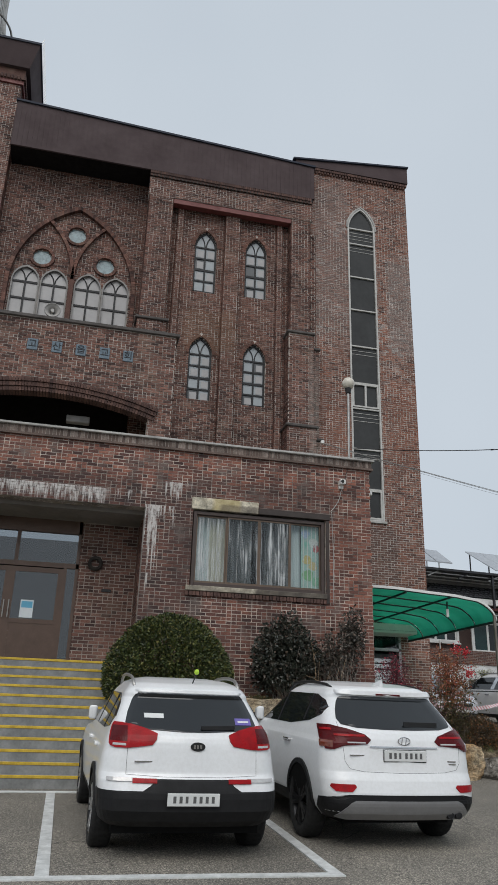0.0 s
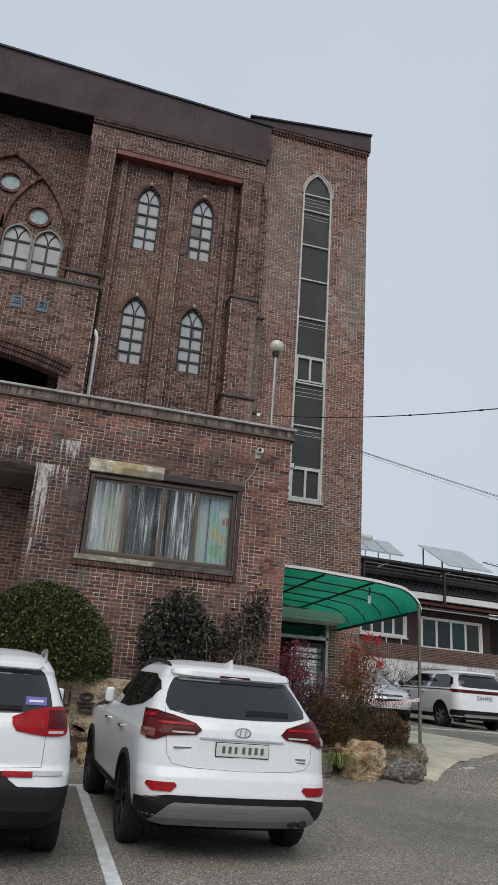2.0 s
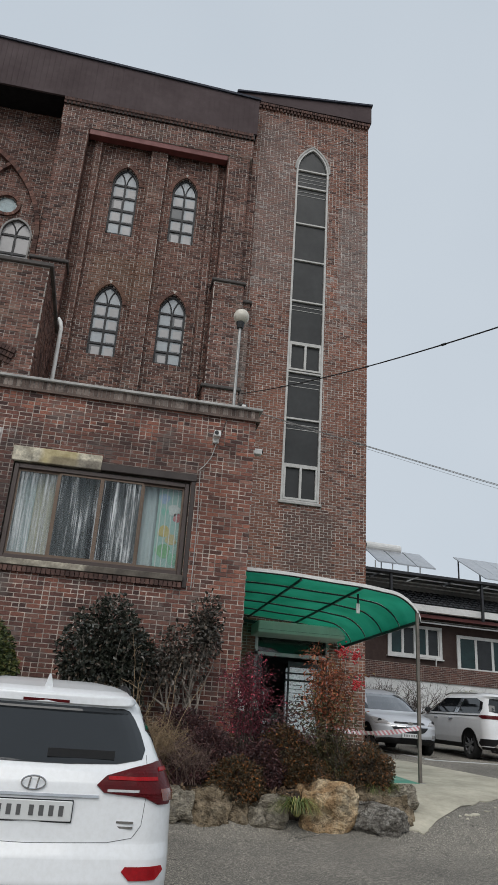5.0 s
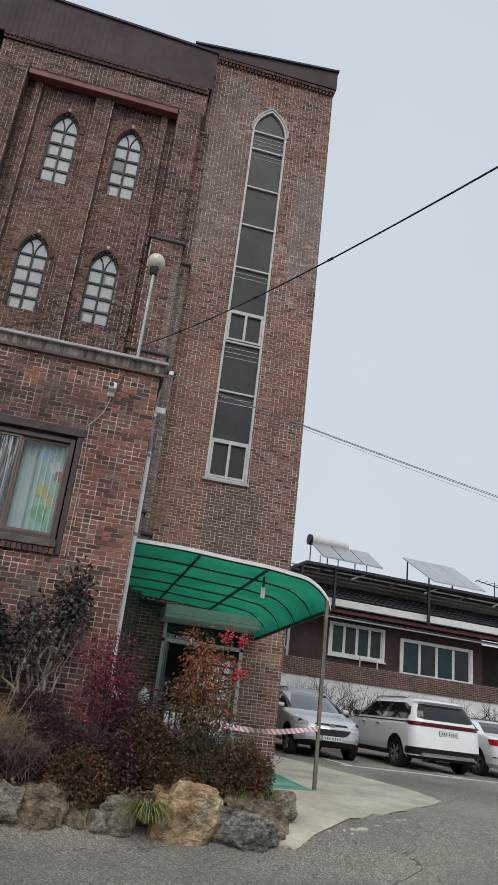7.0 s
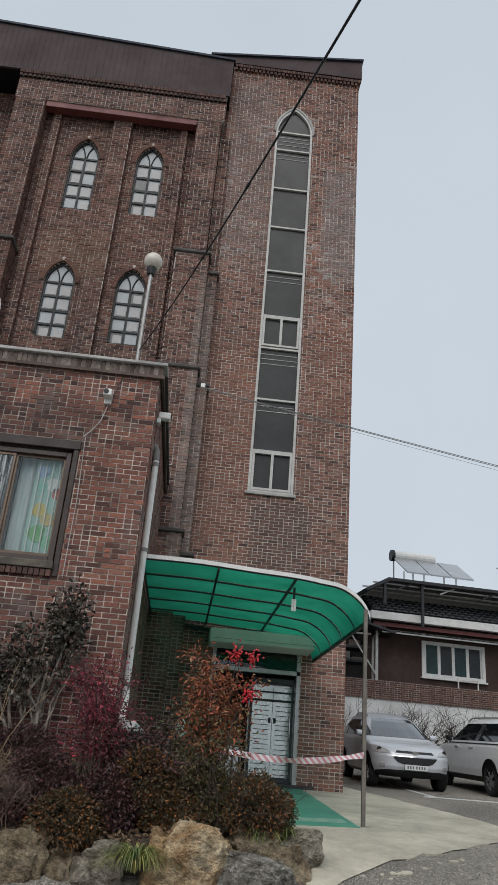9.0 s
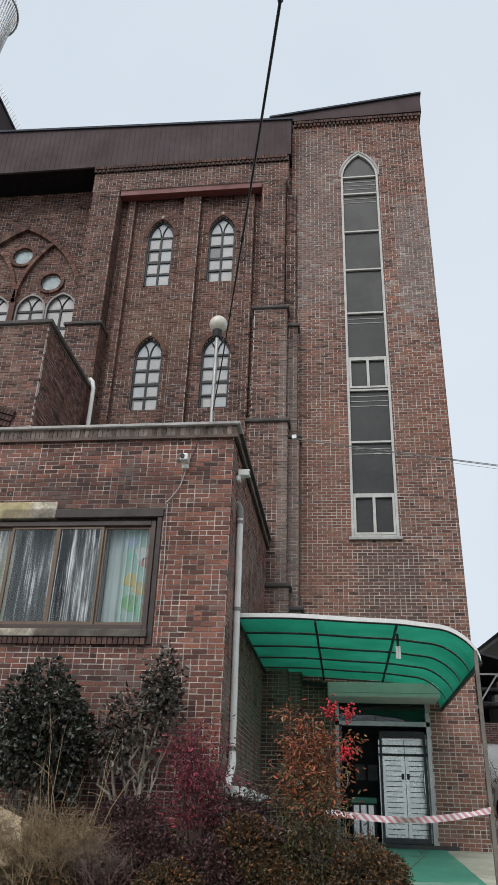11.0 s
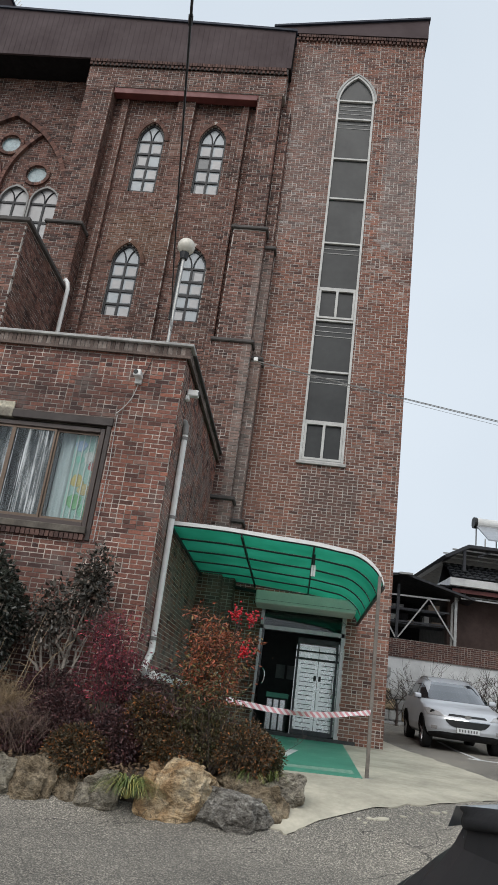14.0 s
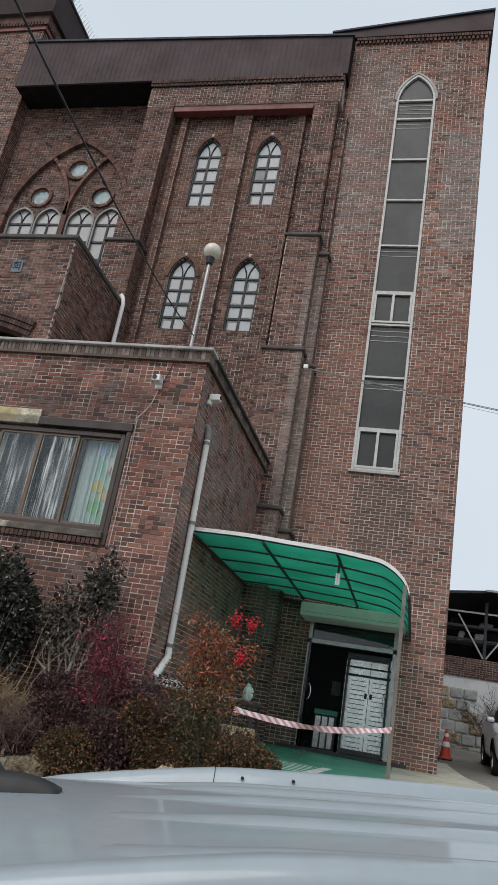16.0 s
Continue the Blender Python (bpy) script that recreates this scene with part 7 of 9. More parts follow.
part("model_badge", boxes((-0.66, -0.44, SF.rear(-0.55, 0.92).y - 0.006, SF.rear(-0.55, 0.92).y + 0.02, 0.915, 0.927)), M_CHROME, suv2, "small chrome lettering strip")
for k in range(2):
    part("model_badge", boxes((0.55, 0.66, SF.rear(0.6, 0.86).y - 0.006, SF.rear(0.6, 0.86).y + 0.02, 0.868 - k * 0.028, 0.88 - k * 0.028)), M_CHROME, suv2)
for k in range(2):
    ex = part("exhaust_tip", bevelled(boxes((0.50 + k * 0.10, 0.585 + k * 0.10, 0.055, 0.22, 0.315, 0.385)), 0.02, 2), M_BLACK, suv2, "dark square exhaust tip")
    part("exhaust_rim", tube(bmesh.new(), [(0.542 + k * 0.10 + 0.036 * math.cos(i * math.tau / 20), 0.052, 0.35 + 0.030 * math.sin(i * math.tau / 20)) for i in range(21)], 0.004, 5), M_DARKSTEEL, ex)
side_glass(suv2, SF, [(1.51, 1.0, 2.15), (1.45, 0.72, 2.42), (1.38, 0.60, 2.60), (1.30, 0.64, 2.76), (1.22, 0.95, 2.98), (1.16, 1.55, 3.10)], (1.12, 2.05))
part("windscreen", patch(SF.front, [(1.55, -0.5, 0.5), (1.35, -0.62, 0.62), (1.18, -0.74, 0.74)], 0.006, 16), M_DARKGLASS, suv2)
for sg in (-1, 1):
    for y in (0.99, 3.69):
        add_wheel(suv2, sg, sg * 0.83, y, 0.37, M_RIMDARK)
        arch_trim(suv2, SF, sg, y, 0.37)
    part("sill_cladding", patch(lambda y, z: SF.side(sg, y, z), [(0.44, 1.4, 3.25), (0.302, 1.4, 3.25)], 0.008, 10), M_CLAD, suv2)
mirrors(suv2, SF, 2.85, 1.13, M_WHITECAR, True)
handles(suv2, SF, (1.45, 2.45), 0.98, M_CHROME)
roof_rails(suv2, 0.60, 0.70, 2.35, 1.635, M_BLACK, 0.05)
bm = bmesh.new()
fin = [bm.verts.new(v) for v in ((-0.035, 0.70, 1.60), (0.035, 0.70, 1.60), (0.03, 0.92, 1.635), (-0.03, 0.92, 1.635), (-0.006, 0.68, 1.70), (0.006, 0.68, 1.70))]
for f in ((0, 1, 5, 4), (1, 2, 5), (2, 3, 4, 5), (3, 0, 4), (3, 2, 1, 0)):
    bm.faces.new([fin[i] for i in f])
part("aerial_fin", bm, M_WHITECAR, suv2)
part("underbody", boxes((-0.66, 0.66, 0.35, 4.4, 0.24, 0.31)), M_SEAM, suv2)

# ---- silver compact SUV, nose to the yard
TU = Shape(((0.28, 0.10, 4.28, 0.80), (0.36, 0.02, 4.36, 0.88), (0.50, 0.0, 4.41, 0.905), (0.70, 0.03, 4.40, 0.91), (0.80, 0.08, 4.34, 0.908), (0.90, 0.10, 4.20, 0.902), (0.97, 0.11, 3.95, 0.895), (1.03, 0.13, 3.45, 0.885), (1.08, 0.16, 3.28, 0.87),
            (1.30, 0.36, 2.86, 0.775), (1.45, 0.50, 2.55, 0.705), (1.52, 0.48, 2.36, 0.66), (1.58, 0.65, 2.12, 0.59), (1.63, 0.95, 1.88, 0.50), (1.655, 1.2, 1.7, 0.36)), 0.28, 0.55, 0.09, 0.38)
suv3 = thing("car", "silver compact SUV with a dark grille facing the yard", "car", group="cars in the upper bays")
suv3.matrix_world = pose(12.33, 22.95, ground_z(12, 22.95) - 0.02, 3.0, 0, 0) @ pose(0, 4.41, 0, 0, 0, 180)
part("body", TU.body(0.04), M_SILVERCAR, suv3, smooth=True)
part("windscreen", patch(TU.front, [(1.52, -0.54, 0.54), (1.3, -0.66, 0.66), (1.10, -0.75, 0.75)], 0.006, 16), M_WINDSCREEN, suv3, "wide sloping windscreen")
part("grille", patch(TU.front, [(0.70, -0.50, 0.50), (0.66, -0.48, 0.48), (0.59, -0.40, 0.40), (0.555, -0.28, 0.28)], 0.010, 14), M_BLACK, suv3, "black grille")
part("upper_slot", patch(TU.front, [(0.825, -0.40, 0.40), (0.785, -0.44, 0.44)], 0.010, 14), M_BLACK, suv3, "black slot under the bonnet")
part("grille_bar", patch(TU.front, [(0.722, -0.50, 0.50), (0.704, -0.52, 0.52)], 0.016, 14, 0.02), M_CHROME, suv3, "chrome grille bar")
part("bumper_cover", patch(TU.front, [(0.43, -0.60, 0.60), (0.39, -0.95, 0.95), (0.285, -0.95, 0.95)], 0.008, 24), M_CLAD, suv3, "black lower bumper")
bm = bmesh.new()
prism(bm, [(0.075 * math.cos(a), 0.04 * math.sin(a)) for a in [i * math.tau / 20 for i in range(20)]], -0.01, 0.01)
o = part("badge", bm, M_CHROME, suv3, "chrome oval badge")
o.location = TU.front(0, 0.80) + Vector((0, 0.02, 0))
for sg in (-1, 1):
    a, b = sorted((sg * 0.52, sg * 1.08))
    rr = [(0.90, b - 0.2, b), (0.84, a + 0.1, b), (0.76, a, b - 0.12)] if sg > 0 else [(0.90, a, a + 0.2), (0.84, a, b - 0.1), (0.76, a + 0.12, b)]
    hl = part("headlight", patch(TU.front, rr, 0.010, 10), M_LAMPCLEAR, suv3, "swept clear headlight")
    c = TU.front(sg * 0.80, 0.83)
    part("headlight_bowl", lathe(((0.055, -0.006), (0.058, 0.006), (0.045, 0.012), (0.004, 0.014)), 16), M_BLACK, hl, "dark lamp bowl").matrix_local = pose(c.x, c.y + 0.006, c.z, 0, 0, 90 - sg * 28)
    a, b = sorted((sg * 0.68, sg * 0.84))
    part("fog_light", patch(TU.front, [(0.54, a, b), (0.47, a, b)], 0.010, 6), M_LAMPCLEAR, suv3)
    for y in (0.92, 3.55):
        add_wheel(suv3, sg, sg * 0.80, y, 0.35, M_RIM)
        arch_trim(suv3, TU, sg, y, 0.35, M_SEAM)
side_glass(suv3, TU, [(1.46, 1.0, 2.1), (1.36, 0.75, 2.45), (1.22, 0.6, 2.80), (1.10, 0.75, 3.05)], (1.0, 2.0))
mirrors(suv3, TU, 2.80, 1.08, M_SILVERCAR)
add_plate(suv3, (0, TU.front(0, 0.50).y + 0.02, 0.50), facing=1)
roof_rails(suv3, 0.56, 0.8, 2.1, 1.625, M_STEEL)

# ---- white people carrier
CV = Shape(((0.28, 0.10, 4.95, 0.86), (0.36, 0.02, 5.05, 0.95), (0.55, 0.0, 5.14, 0.985), (0.80, 0.04, 5.12, 0.99), (0.95, 0.07, 5.0, 0.985), (1.05, 0.09, 4.6, 0.975), (1.10, 0.10, 4.15, 0.96), (1.16, 0.12, 3.98, 0.94), (1.40, 0.26, 3.55, 0.85), (1.58, 0.40, 3.2, 0.77), (1.64, 0.32, 3.05, 0.73), (1.70, 0.5, 2.8, 0.64), (1.74, 0.9, 2.5, 0.5), (1.755, 1.2, 2.3, 0.38)), 0.30, 0.6, 0.08, 0.35)
van = thing("car", "white people carrier with a dark full-width tail light bar", "car", group="cars in the upper bays")
van.matrix_world = pose(15.22, 22.43, ground_z(15, 22.43) - 0.01, 2.4, 0, 2)
part("body", CV.body(0.04), M_WHITECAR, van, smooth=True)
part("rear_window", patch(CV.rear, [(1.58, -0.66, 0.66), (1.4, -0.76, 0.76), (1.24, -0.80, 0.80), (1.21, -0.6, 0.6)], 0.006, 20), M_DARKGLASS, van, "dark tinted rear window")
part("tail_light", patch(CV.rear, [(1.14, -1.15, 1.15), (1.10, -1.18, 1.18), (1.05, -1.05, 1.05)], 0.012, 34), M_LAMPDARK, van, "dark red light bar across the tailgate")
part("bumper_cover", patch(CV.rear, [(0.55, -1.2, 1.2), (0.45, -1.3, 1.3), (0.285, -1.1, 1.1)], 0.008, 34), M_CLAD, van, "black lower bumper")
part("skid_plate", patch(CV.rear, [(0.44, -0.7, 0.7), (0.36, -0.78, 0.78)], 0.014, 20), M_CHROME, van)
add_plate(van, (0, CV.rear(0, 0.92).y - 0.012, 0.92))
side_glass(van, CV, [(1.58, 0.9, 3.0), (1.48, 0.55, 3.2), (1.30, 0.45, 3.62), (1.18, 0.5, 3.84)], (1.75, 2.9))
for sg in (-1, 1):
    part("pillar_panel", patch(lambda y, z: CV.side(sg, y, z), [(1.58, 1.55, 1.75), (1.18, 1.70, 1.92)], 0.012, 4), M_CHROME, van, "bright rear pillar panel")
    part("side_trim", patch(lambda y, z: CV.side(sg, y, z), [(1.13, 0.3, 3.8), (1.105, 0.3, 3.8)], 0.010, 24), M_BLACK, van)
    for y in (1.0, 4.05):
        add_wheel(van, sg, sg * 0.88, y, 0.365, M_RIM)
        arch_trim(van, CV, sg, y, 0.365, M_SEAM)
    part("sill_cladding", patch(lambda y, z: CV.side(sg, y, z), [(0.40, 1.4, 3.6), (0.285, 1.4, 3.6)], 0.008, 10), M_CLAD, van)
mirrors(van, CV, 3.55, 1.16, M_BLACK)
handles(van, CV, (2.05, 2.95), 1.02, M_CHROME)
part("windscreen", patch(CV.front, [(1.6, -0.6, 0.6), (1.4, -0.7, 0.7), (1.18, -0.8, 0.8)], 0.006, 16), M_DARKGLASS, van)
roof_rails(van, 0.62, 1.0, 3.0, 1.72, M_STEEL)

# ---- white saloon
SD = Shape(((0.24, 0.10, 4.75, 0.80), (0.34, 0.02, 4.84, 0.89), (0.55, 0.0, 4.90, 0.925), (0.75, 0.03, 4.88, 0.93), (0.88, 0.07, 4.75, 0.925), (0.96, 0.12, 4.4, 0.915), (1.02, 0.35, 3.85, 0.90), (1.05, 0.75, 3.6, 0.88), (1.10, 0.98, 3.42, 0.85), (1.25, 1.32, 3.05, 0.76), (1.37, 1.68, 2.72, 0.68), (1.43, 1.95, 2.45, 0.58), (1.46, 2.1, 2.3, 0.42)), 0.34, 0.6, 0.12, 0.4)
saloon = thing("car", "white saloon with slim red tail lights", "car", group="cars in the upper bays")
saloon.matrix_world = pose(17.80, 22.95, ground_z(18, 22.95) - 0.01, 2.4, 0, 1)
part("body", SD.body(0.04), M_WHITECAR, saloon, smooth=True)
part("rear_window", patch(SD.rear, [(1.36, -0.5, 0.5), (1.2, -0.64, 0.64), (1.10, -0.70, 0.70)], 0.006, 16), M_DARKGLASS, saloon, "dark rear window")
for sg in (-1, 1):
    a, b = sorted((sg * 0.50, sg * 1.12))
    part("tail_light", patch(SD.rear, [(0.94, a, b), (0.86, a, b), (0.80, a + 0.05, b - 0.05)], 0.012, 14), M_LAMPRED, saloon, "slim red tail light")
    for y in (1.05, 3.9):
        add_wheel(saloon, sg, sg * 0.82, y, 0.34, M_RIM)
        arch_trim(saloon, SD, sg, y, 0.34, M_SEAM)
part("garnish", patch(SD.rear, [(0.52, -1.0, 1.0), (0.50, -1.0, 1.0)], 0.012, 24), M_CHROME, saloon)
side_glass(saloon, SD, [(1.37, 1.9, 2.6), (1.28, 1.6, 2.9), (1.12, 1.2, 3.3)], (2.1,))
mirrors(saloon, SD, 3.1, 1.05, M_WHITECAR)
part("windscreen", patch(SD.front, [(1.38, -0.5, 0.5), (1.2, -0.64, 0.64), (1.08, -0.72, 0.72)], 0.006, 12), M_DARKGLASS, saloon)

# ---- pale grey estate beside the path, seen over its roof
NG = ground_z(9.5, 6.1)
near = thing("car", "pale grey estate car with ribbed roof and black mast aerial", "car")
near.matrix_world = pose(9.07, 6.10, NG, 0, 0, 17 - 90)
NZ = 1.998 - NG


def roof_z(x, y):
    """The roof's height at x across and y forward of the aerial foot."""
    t = max(-0.4, min(2.3, y))
    return NZ + 0.118 * t - 0.042 * max(0, t - 0.2) ** 2 - 0.10 * x * x - 0.9 * max(0, abs(x) - 0.47) ** 2


def roof_sheet(y0, y1, ny, half0, half1, skirt=0.05, lift=0.0):
    bm = bmesh.new()
    rows = []
    for i in range(ny + 1):
        t = i / ny
        h_ = half0 + (half1 - half0) * t
        row = []
        for k in range(41):
            x = -h_ + 2 * h_ * k / 40
            y = y0 + (y1 - y0) * t - 0.055 * (x / 0.55) ** 2 * (1 - t * (y1 > 1))
            row.append(bm.verts.new((x, y, roof_z(x, y) + lift)))
        row.insert(0, bm.verts.new((-h_ - 0.035, row[0].co.y, row[0].co.z - skirt)))
        row.append(bm.verts.new((h_ + 0.035, row[-1].co.y, row[-1].co.z - skirt)))
        rows.append(row)
    for a, b in zip(rows, rows[1:]):
        for k in range(len(a) - 1):
            bm.faces.new((a[k], a[k + 1], b[k + 1], b[k]))
    bmesh.ops.recalc_face_normals(bm, faces=list(bm.faces))
    return bm


NB = Shape(((0.26, -0.50, 3.6, 0.74), (0.36, -0.62, 3.72, 0.81), (0.60, -0.66, 3.78, 0.83), (0.85, -0.62, 3.6, 0.83), (0.95, -0.59, 3.2, 0.82), (1.0, -0.565, 2.9, 0.80), (1.05, -0.54, 2.75, 0.78), (1.25, -0.385, 2.45, 0.67), (1.36, -0.285, 2.28, 0.575), (1.41, -0.25, 2.15, 0.53), (NZ - 0.047, -0.235, 2.1, 0.46)), 0.10, 0.4, 0.04, 0.25)
part("body", NB.body(0.03), M_GREYCAR, near, smooth=True)
part("rear_window", patch(NB.rear, [(NZ - 0.052, -0.60, 0.60), (1.37, -0.60, 0.60), (1.2, -0.61, 0.61), (1.02, -0.66, 0.66)], 0.008, 18), plain("dark_tinted_rear_glass", (0.022, 0.022, 0.024), 0.40, var=0.15, scale=2, bumps=0, spec=0.25), near, "dark rear window")
side_glass(near, NB, [(1.40, 0.1, 2.0), (1.25, 0.02, 2.3), (1.05, -0.05, 2.6)], (0.7, 1.6))
part("windscreen", patch(NB.front, [(1.40, -0.46, 0.46), (1.2, -0.6, 0.6), (1.03, -0.7, 0.7)], 0.006, 12), M_DARKGLASS, near)
part("roof", roof_sheet(-0.060, 2.2, 40, 0.53, 0.50), M_GREYCAR, near, smooth=True)
part("hatch_top", roof_sheet(-0.193, -0.066, 6, 0.45, 0.515), M_GREYCAR, near, "grey top edge of the tailgate", smooth=True)
part("panel_gap", roof_sheet(-0.073, -0.048, 2, 0.525, 0.525, lift=-0.008), M_SEAM, near)
bm = bmesh.new()
prof = ((-0.207, 0.001), (-0.225, -0.004), (-0.252, -0.013), (-0.276, -0.024), (-0.286, -0.031), (-0.287, -0.040), (-0.275, -0.046), (-0.207, -0.052))
rows = []
for i in range(33):
    x = -0.435 + 0.87 * i / 32
    e = abs(x) / 0.435
    rows.append([bm.verts.new((x * (1 - 0.01 * k_), -0.191 + 0.70 * (y + 0.207) * (1 - 0.55 * e ** 4) - 0.055 * (x / 0.55) ** 2 * (1 - 0.5 * e ** 4 * (k_ > 1)), roof_z(x, -0.191 - 0.055 * (x / 0.55) ** 2) + dz)) for k_, (y, dz) in enumerate(prof)])
for a, b in zip(rows, rows[1:]):
    for k in range(len(prof) - 1):
        bm.faces.new((a[k], a[k + 1], b[k + 1], b[k]))
for r in (rows[0], rows[-1]):
    bm.faces.new(r)
bmesh.ops.recalc_face_normals(bm, faces=list(bm.faces))
part("spoiler", bm, M_CLAD, near, "black rear spoiler", smooth=True)
for x in (-0.37, -0.185, 0.0, 0.185, 0.37):
    bm = bmesh.new()
    rows = []
    for i in range(25):
        t = i / 24
        y = 0.16 + 1.75 * t + 0.04 * abs(x)
        e = min(1, 8 * t, 8 * (1 - t))
        rows.append([bm.verts.new((x + dx_, y, roof_z(x + dx_, y) + h_ * e - 0.001)) for dx_, h_ in ((-0.032, 0), (-0.02, 0.006), (-0.008, 0.009), (0.008, 0.009), (0.02, 0.006), (0.032, 0))])
    for a, b in zip(rows, rows[1:]):
        for q in range(5):
            bm.faces.new((a[q], a[q + 1], b[q + 1], b[q]))
    part("roof_rib", bm, M_GREYCAR, near, "raised roof rib", smooth=True)
for sg in (-1, 1):
    bm = bmesh.new()
    rows = []
    for i in range(33):
        t = i / 32
        y = -0.02 + 2.0 * t
        h_ = 0.040 * min(1, 5 * t, 5 * (1 - t)) ** 0.7
        rows.append([bm.verts.new((sg * xx, y, roof_z(xx, y) + zz * h_ / 0.040 - 0.002)) for xx, zz in ((0.535, -0.01), (0.53, 0.028), (0.522, 0.040), (0.502, 0.042), (0.487, 0.032), (0.478, 0.0))])
    for a, b in zip(rows, rows[1:]):
        for q in range(5):
            bm.faces.new((a[q], a[q + 1], b[q + 1], b[q]))
    bmesh.ops.recalc_face_normals(bm, faces=list(bm.faces))
    rail = part("roof_rail", bm, M_GREYCAR, near, smooth=True)
    for y in (0.42, 0.53):
        z = roof_z(0.48, y) + 0.018
        part("rail_plug", tube(bmesh.new(), ((sg * 0.490, y, z), (sg * 0.478, y, z)), 0.0035, 10), M_BLACK, rail)
    if sg < 0:
        part("rail_joint", tube(bmesh.new(), [(sg * xx, 0.36, roof_z(xx, 0.36) + zz) for xx, zz in ((0.477, 0.002), (0.486, 0.032), (0.502, 0.041), (0.522, 0.039))], 0.0008, 5), M_SEAM, rail)
    for y in (0.15, 2.9):
        add_wheel(near, sg, sg * 0.725, y, 0.32, M_RIM)
        arch_trim(near, NB, sg, y, 0.32, M_SEAM)
bm = bmesh.new()
rows = []
for i in range(9):
    t = i / 8
    y = -0.006 + 0.110 * t
    w_ = 0.030 * (1 - 0.35 * t)
    h_ = 0.022 * (1 - t ** 2.5) + 0.008
    z = roof_z(0, y) - 0.002
    rows.append([bm.verts.new(p) for p in ((-w_, y, z), (-w_ * 0.85, y, z + h_ * 0.7), (-w_ * 0.4, y, z + h_), (w_ * 0.4, y, z + h_), (w_ * 0.85, y, z + h_ * 0.7), (w_, y, z))])
for a, b in zip(rows, rows[1:]):
    for q in range(5):
        bm.faces.new((a[q], a[q + 1], b[q + 1], b[q]))
bm.faces.new(rows[0])
bm.faces.new(rows[-1][::-1])
bmesh.ops.recalc_face_normals(bm, faces=list(bm.faces))
aer = part("aerial_base", bm, M_BLACK, near, "black aerial foot", smooth=True)
part("aerial_mast", tube(bmesh.new(), ((0, 0.014, NZ + 0.018), (0, -0.012, NZ + 0.05), (0, -0.098, NZ + 0.163), (0, -0.113, NZ + 0.187)), 0.008, 8, r_end=0.005), M_BLACK, aer)

# ---------------------------------------------------------------- planting bed: soil, boulders, shrubs
def bed_z(x, y):
    if x < 6.15:
        t = max(0, min(1, (y - 13.35) / 1.4))
        return 1.30 + 0.72 * t
    t = max(0, min(1, (y - 13.4) / 2.2))
    return 1.30 + 0.45 * t - 0.25 * max(0, min(1, (x - 7.4) / 0.9))


bm = bmesh.new()
grid = []
nx, ny = 60, 16
for i in range(nx + 1):
    x = 1.27 + (8.25 - 1.27) * i / nx
    y_end = Y1 + 0.05 if x < 6.1 else (16.9 if x < 7.0 else 14.9 - (x - 7.0) * 0.5)
    row = []
    for k in range(ny + 1):
        y = 13.28 + (y_end - 13.28) * k / ny
        row.append(bm.verts.new((x, y, bed_z(x, y) + 0.05 * noise.noise((x * 2.1, y * 2.1, 3)) - (0.35 if k == 0 else 0))))
    grid.append(row)
for a, b in zip(grid, grid[1:]):
    for k in range(ny):
        bm.faces.new((a[k], b[k], b[k + 1], a[k + 1]))
tagged(link("planting_bed", bm, M_SOIL, smooth=True), "dark earth bed along the brick wall with leaf litter", "soil", "", "structure")


def stone_mat(name, cols, scale=2.2):
    m, n, l, b = mat_new(name)
    f = noise_tex(n, l, scale, 8, 0.7)
    g = noise_tex(n, l, 28, 5, 0.7)
    k = noise_tex(n, l, scale * 2.6, 5, 0.75, (1, 1, 1.6))
    c = ramp(n, l, f, tuple((0.28 + 0.44 * i / (len(cols) - 1), q) for i, q in enumerate(cols)))
    c = mixc(n, l, 0.75, c, ramp(n, l, g, ((0.25, (0.45, 0.45, 0.45)), (0.7, (1.3, 1.3, 1.3)))), "MULTIPLY")
    c = mixc(n, l, 0.8, c, ramp(n, l, k, ((0.36, (0.30, 0.28, 0.26)), (0.50, (1.0, 1.0, 1.0)), (0.66, (1.45, 1.45, 1.4)))), "MULTIPLY")
    vein = mathn(n, l, "ABSOLUTE", mathn(n, l, "SUBTRACT", noise_tex(n, l, scale * 1.3, 6, 0.65), 0.5))
    c = mixc(n, l, mathn(n, l, "MULTIPLY", mathn(n, l, "LESS_THAN", vein, 0.006), 0.6), c, (0.05, 0.045, 0.04))
    c = mixc(n, l, ramp(n, l, noise_tex(n, l, scale * 0.9, 7, 0.7, (1, 1, 1.3)), ((0.56, (0, 0, 0)), (0.64, (0.55, 0.55, 0.55)))), c, (0.06, 0.055, 0.05))
    l.new(c, b.inputs["Base Color"])
    b.inputs["Roughness"].default_value = 0.92
    b.inputs["Specular IOR Level"].default_value = 0.25
    bump(n, l, b, mathn(n, l, "ADD", g, mathn(n, l, "MULTIPLY", k, 1.8)), 1.0, 0.05)
    return m


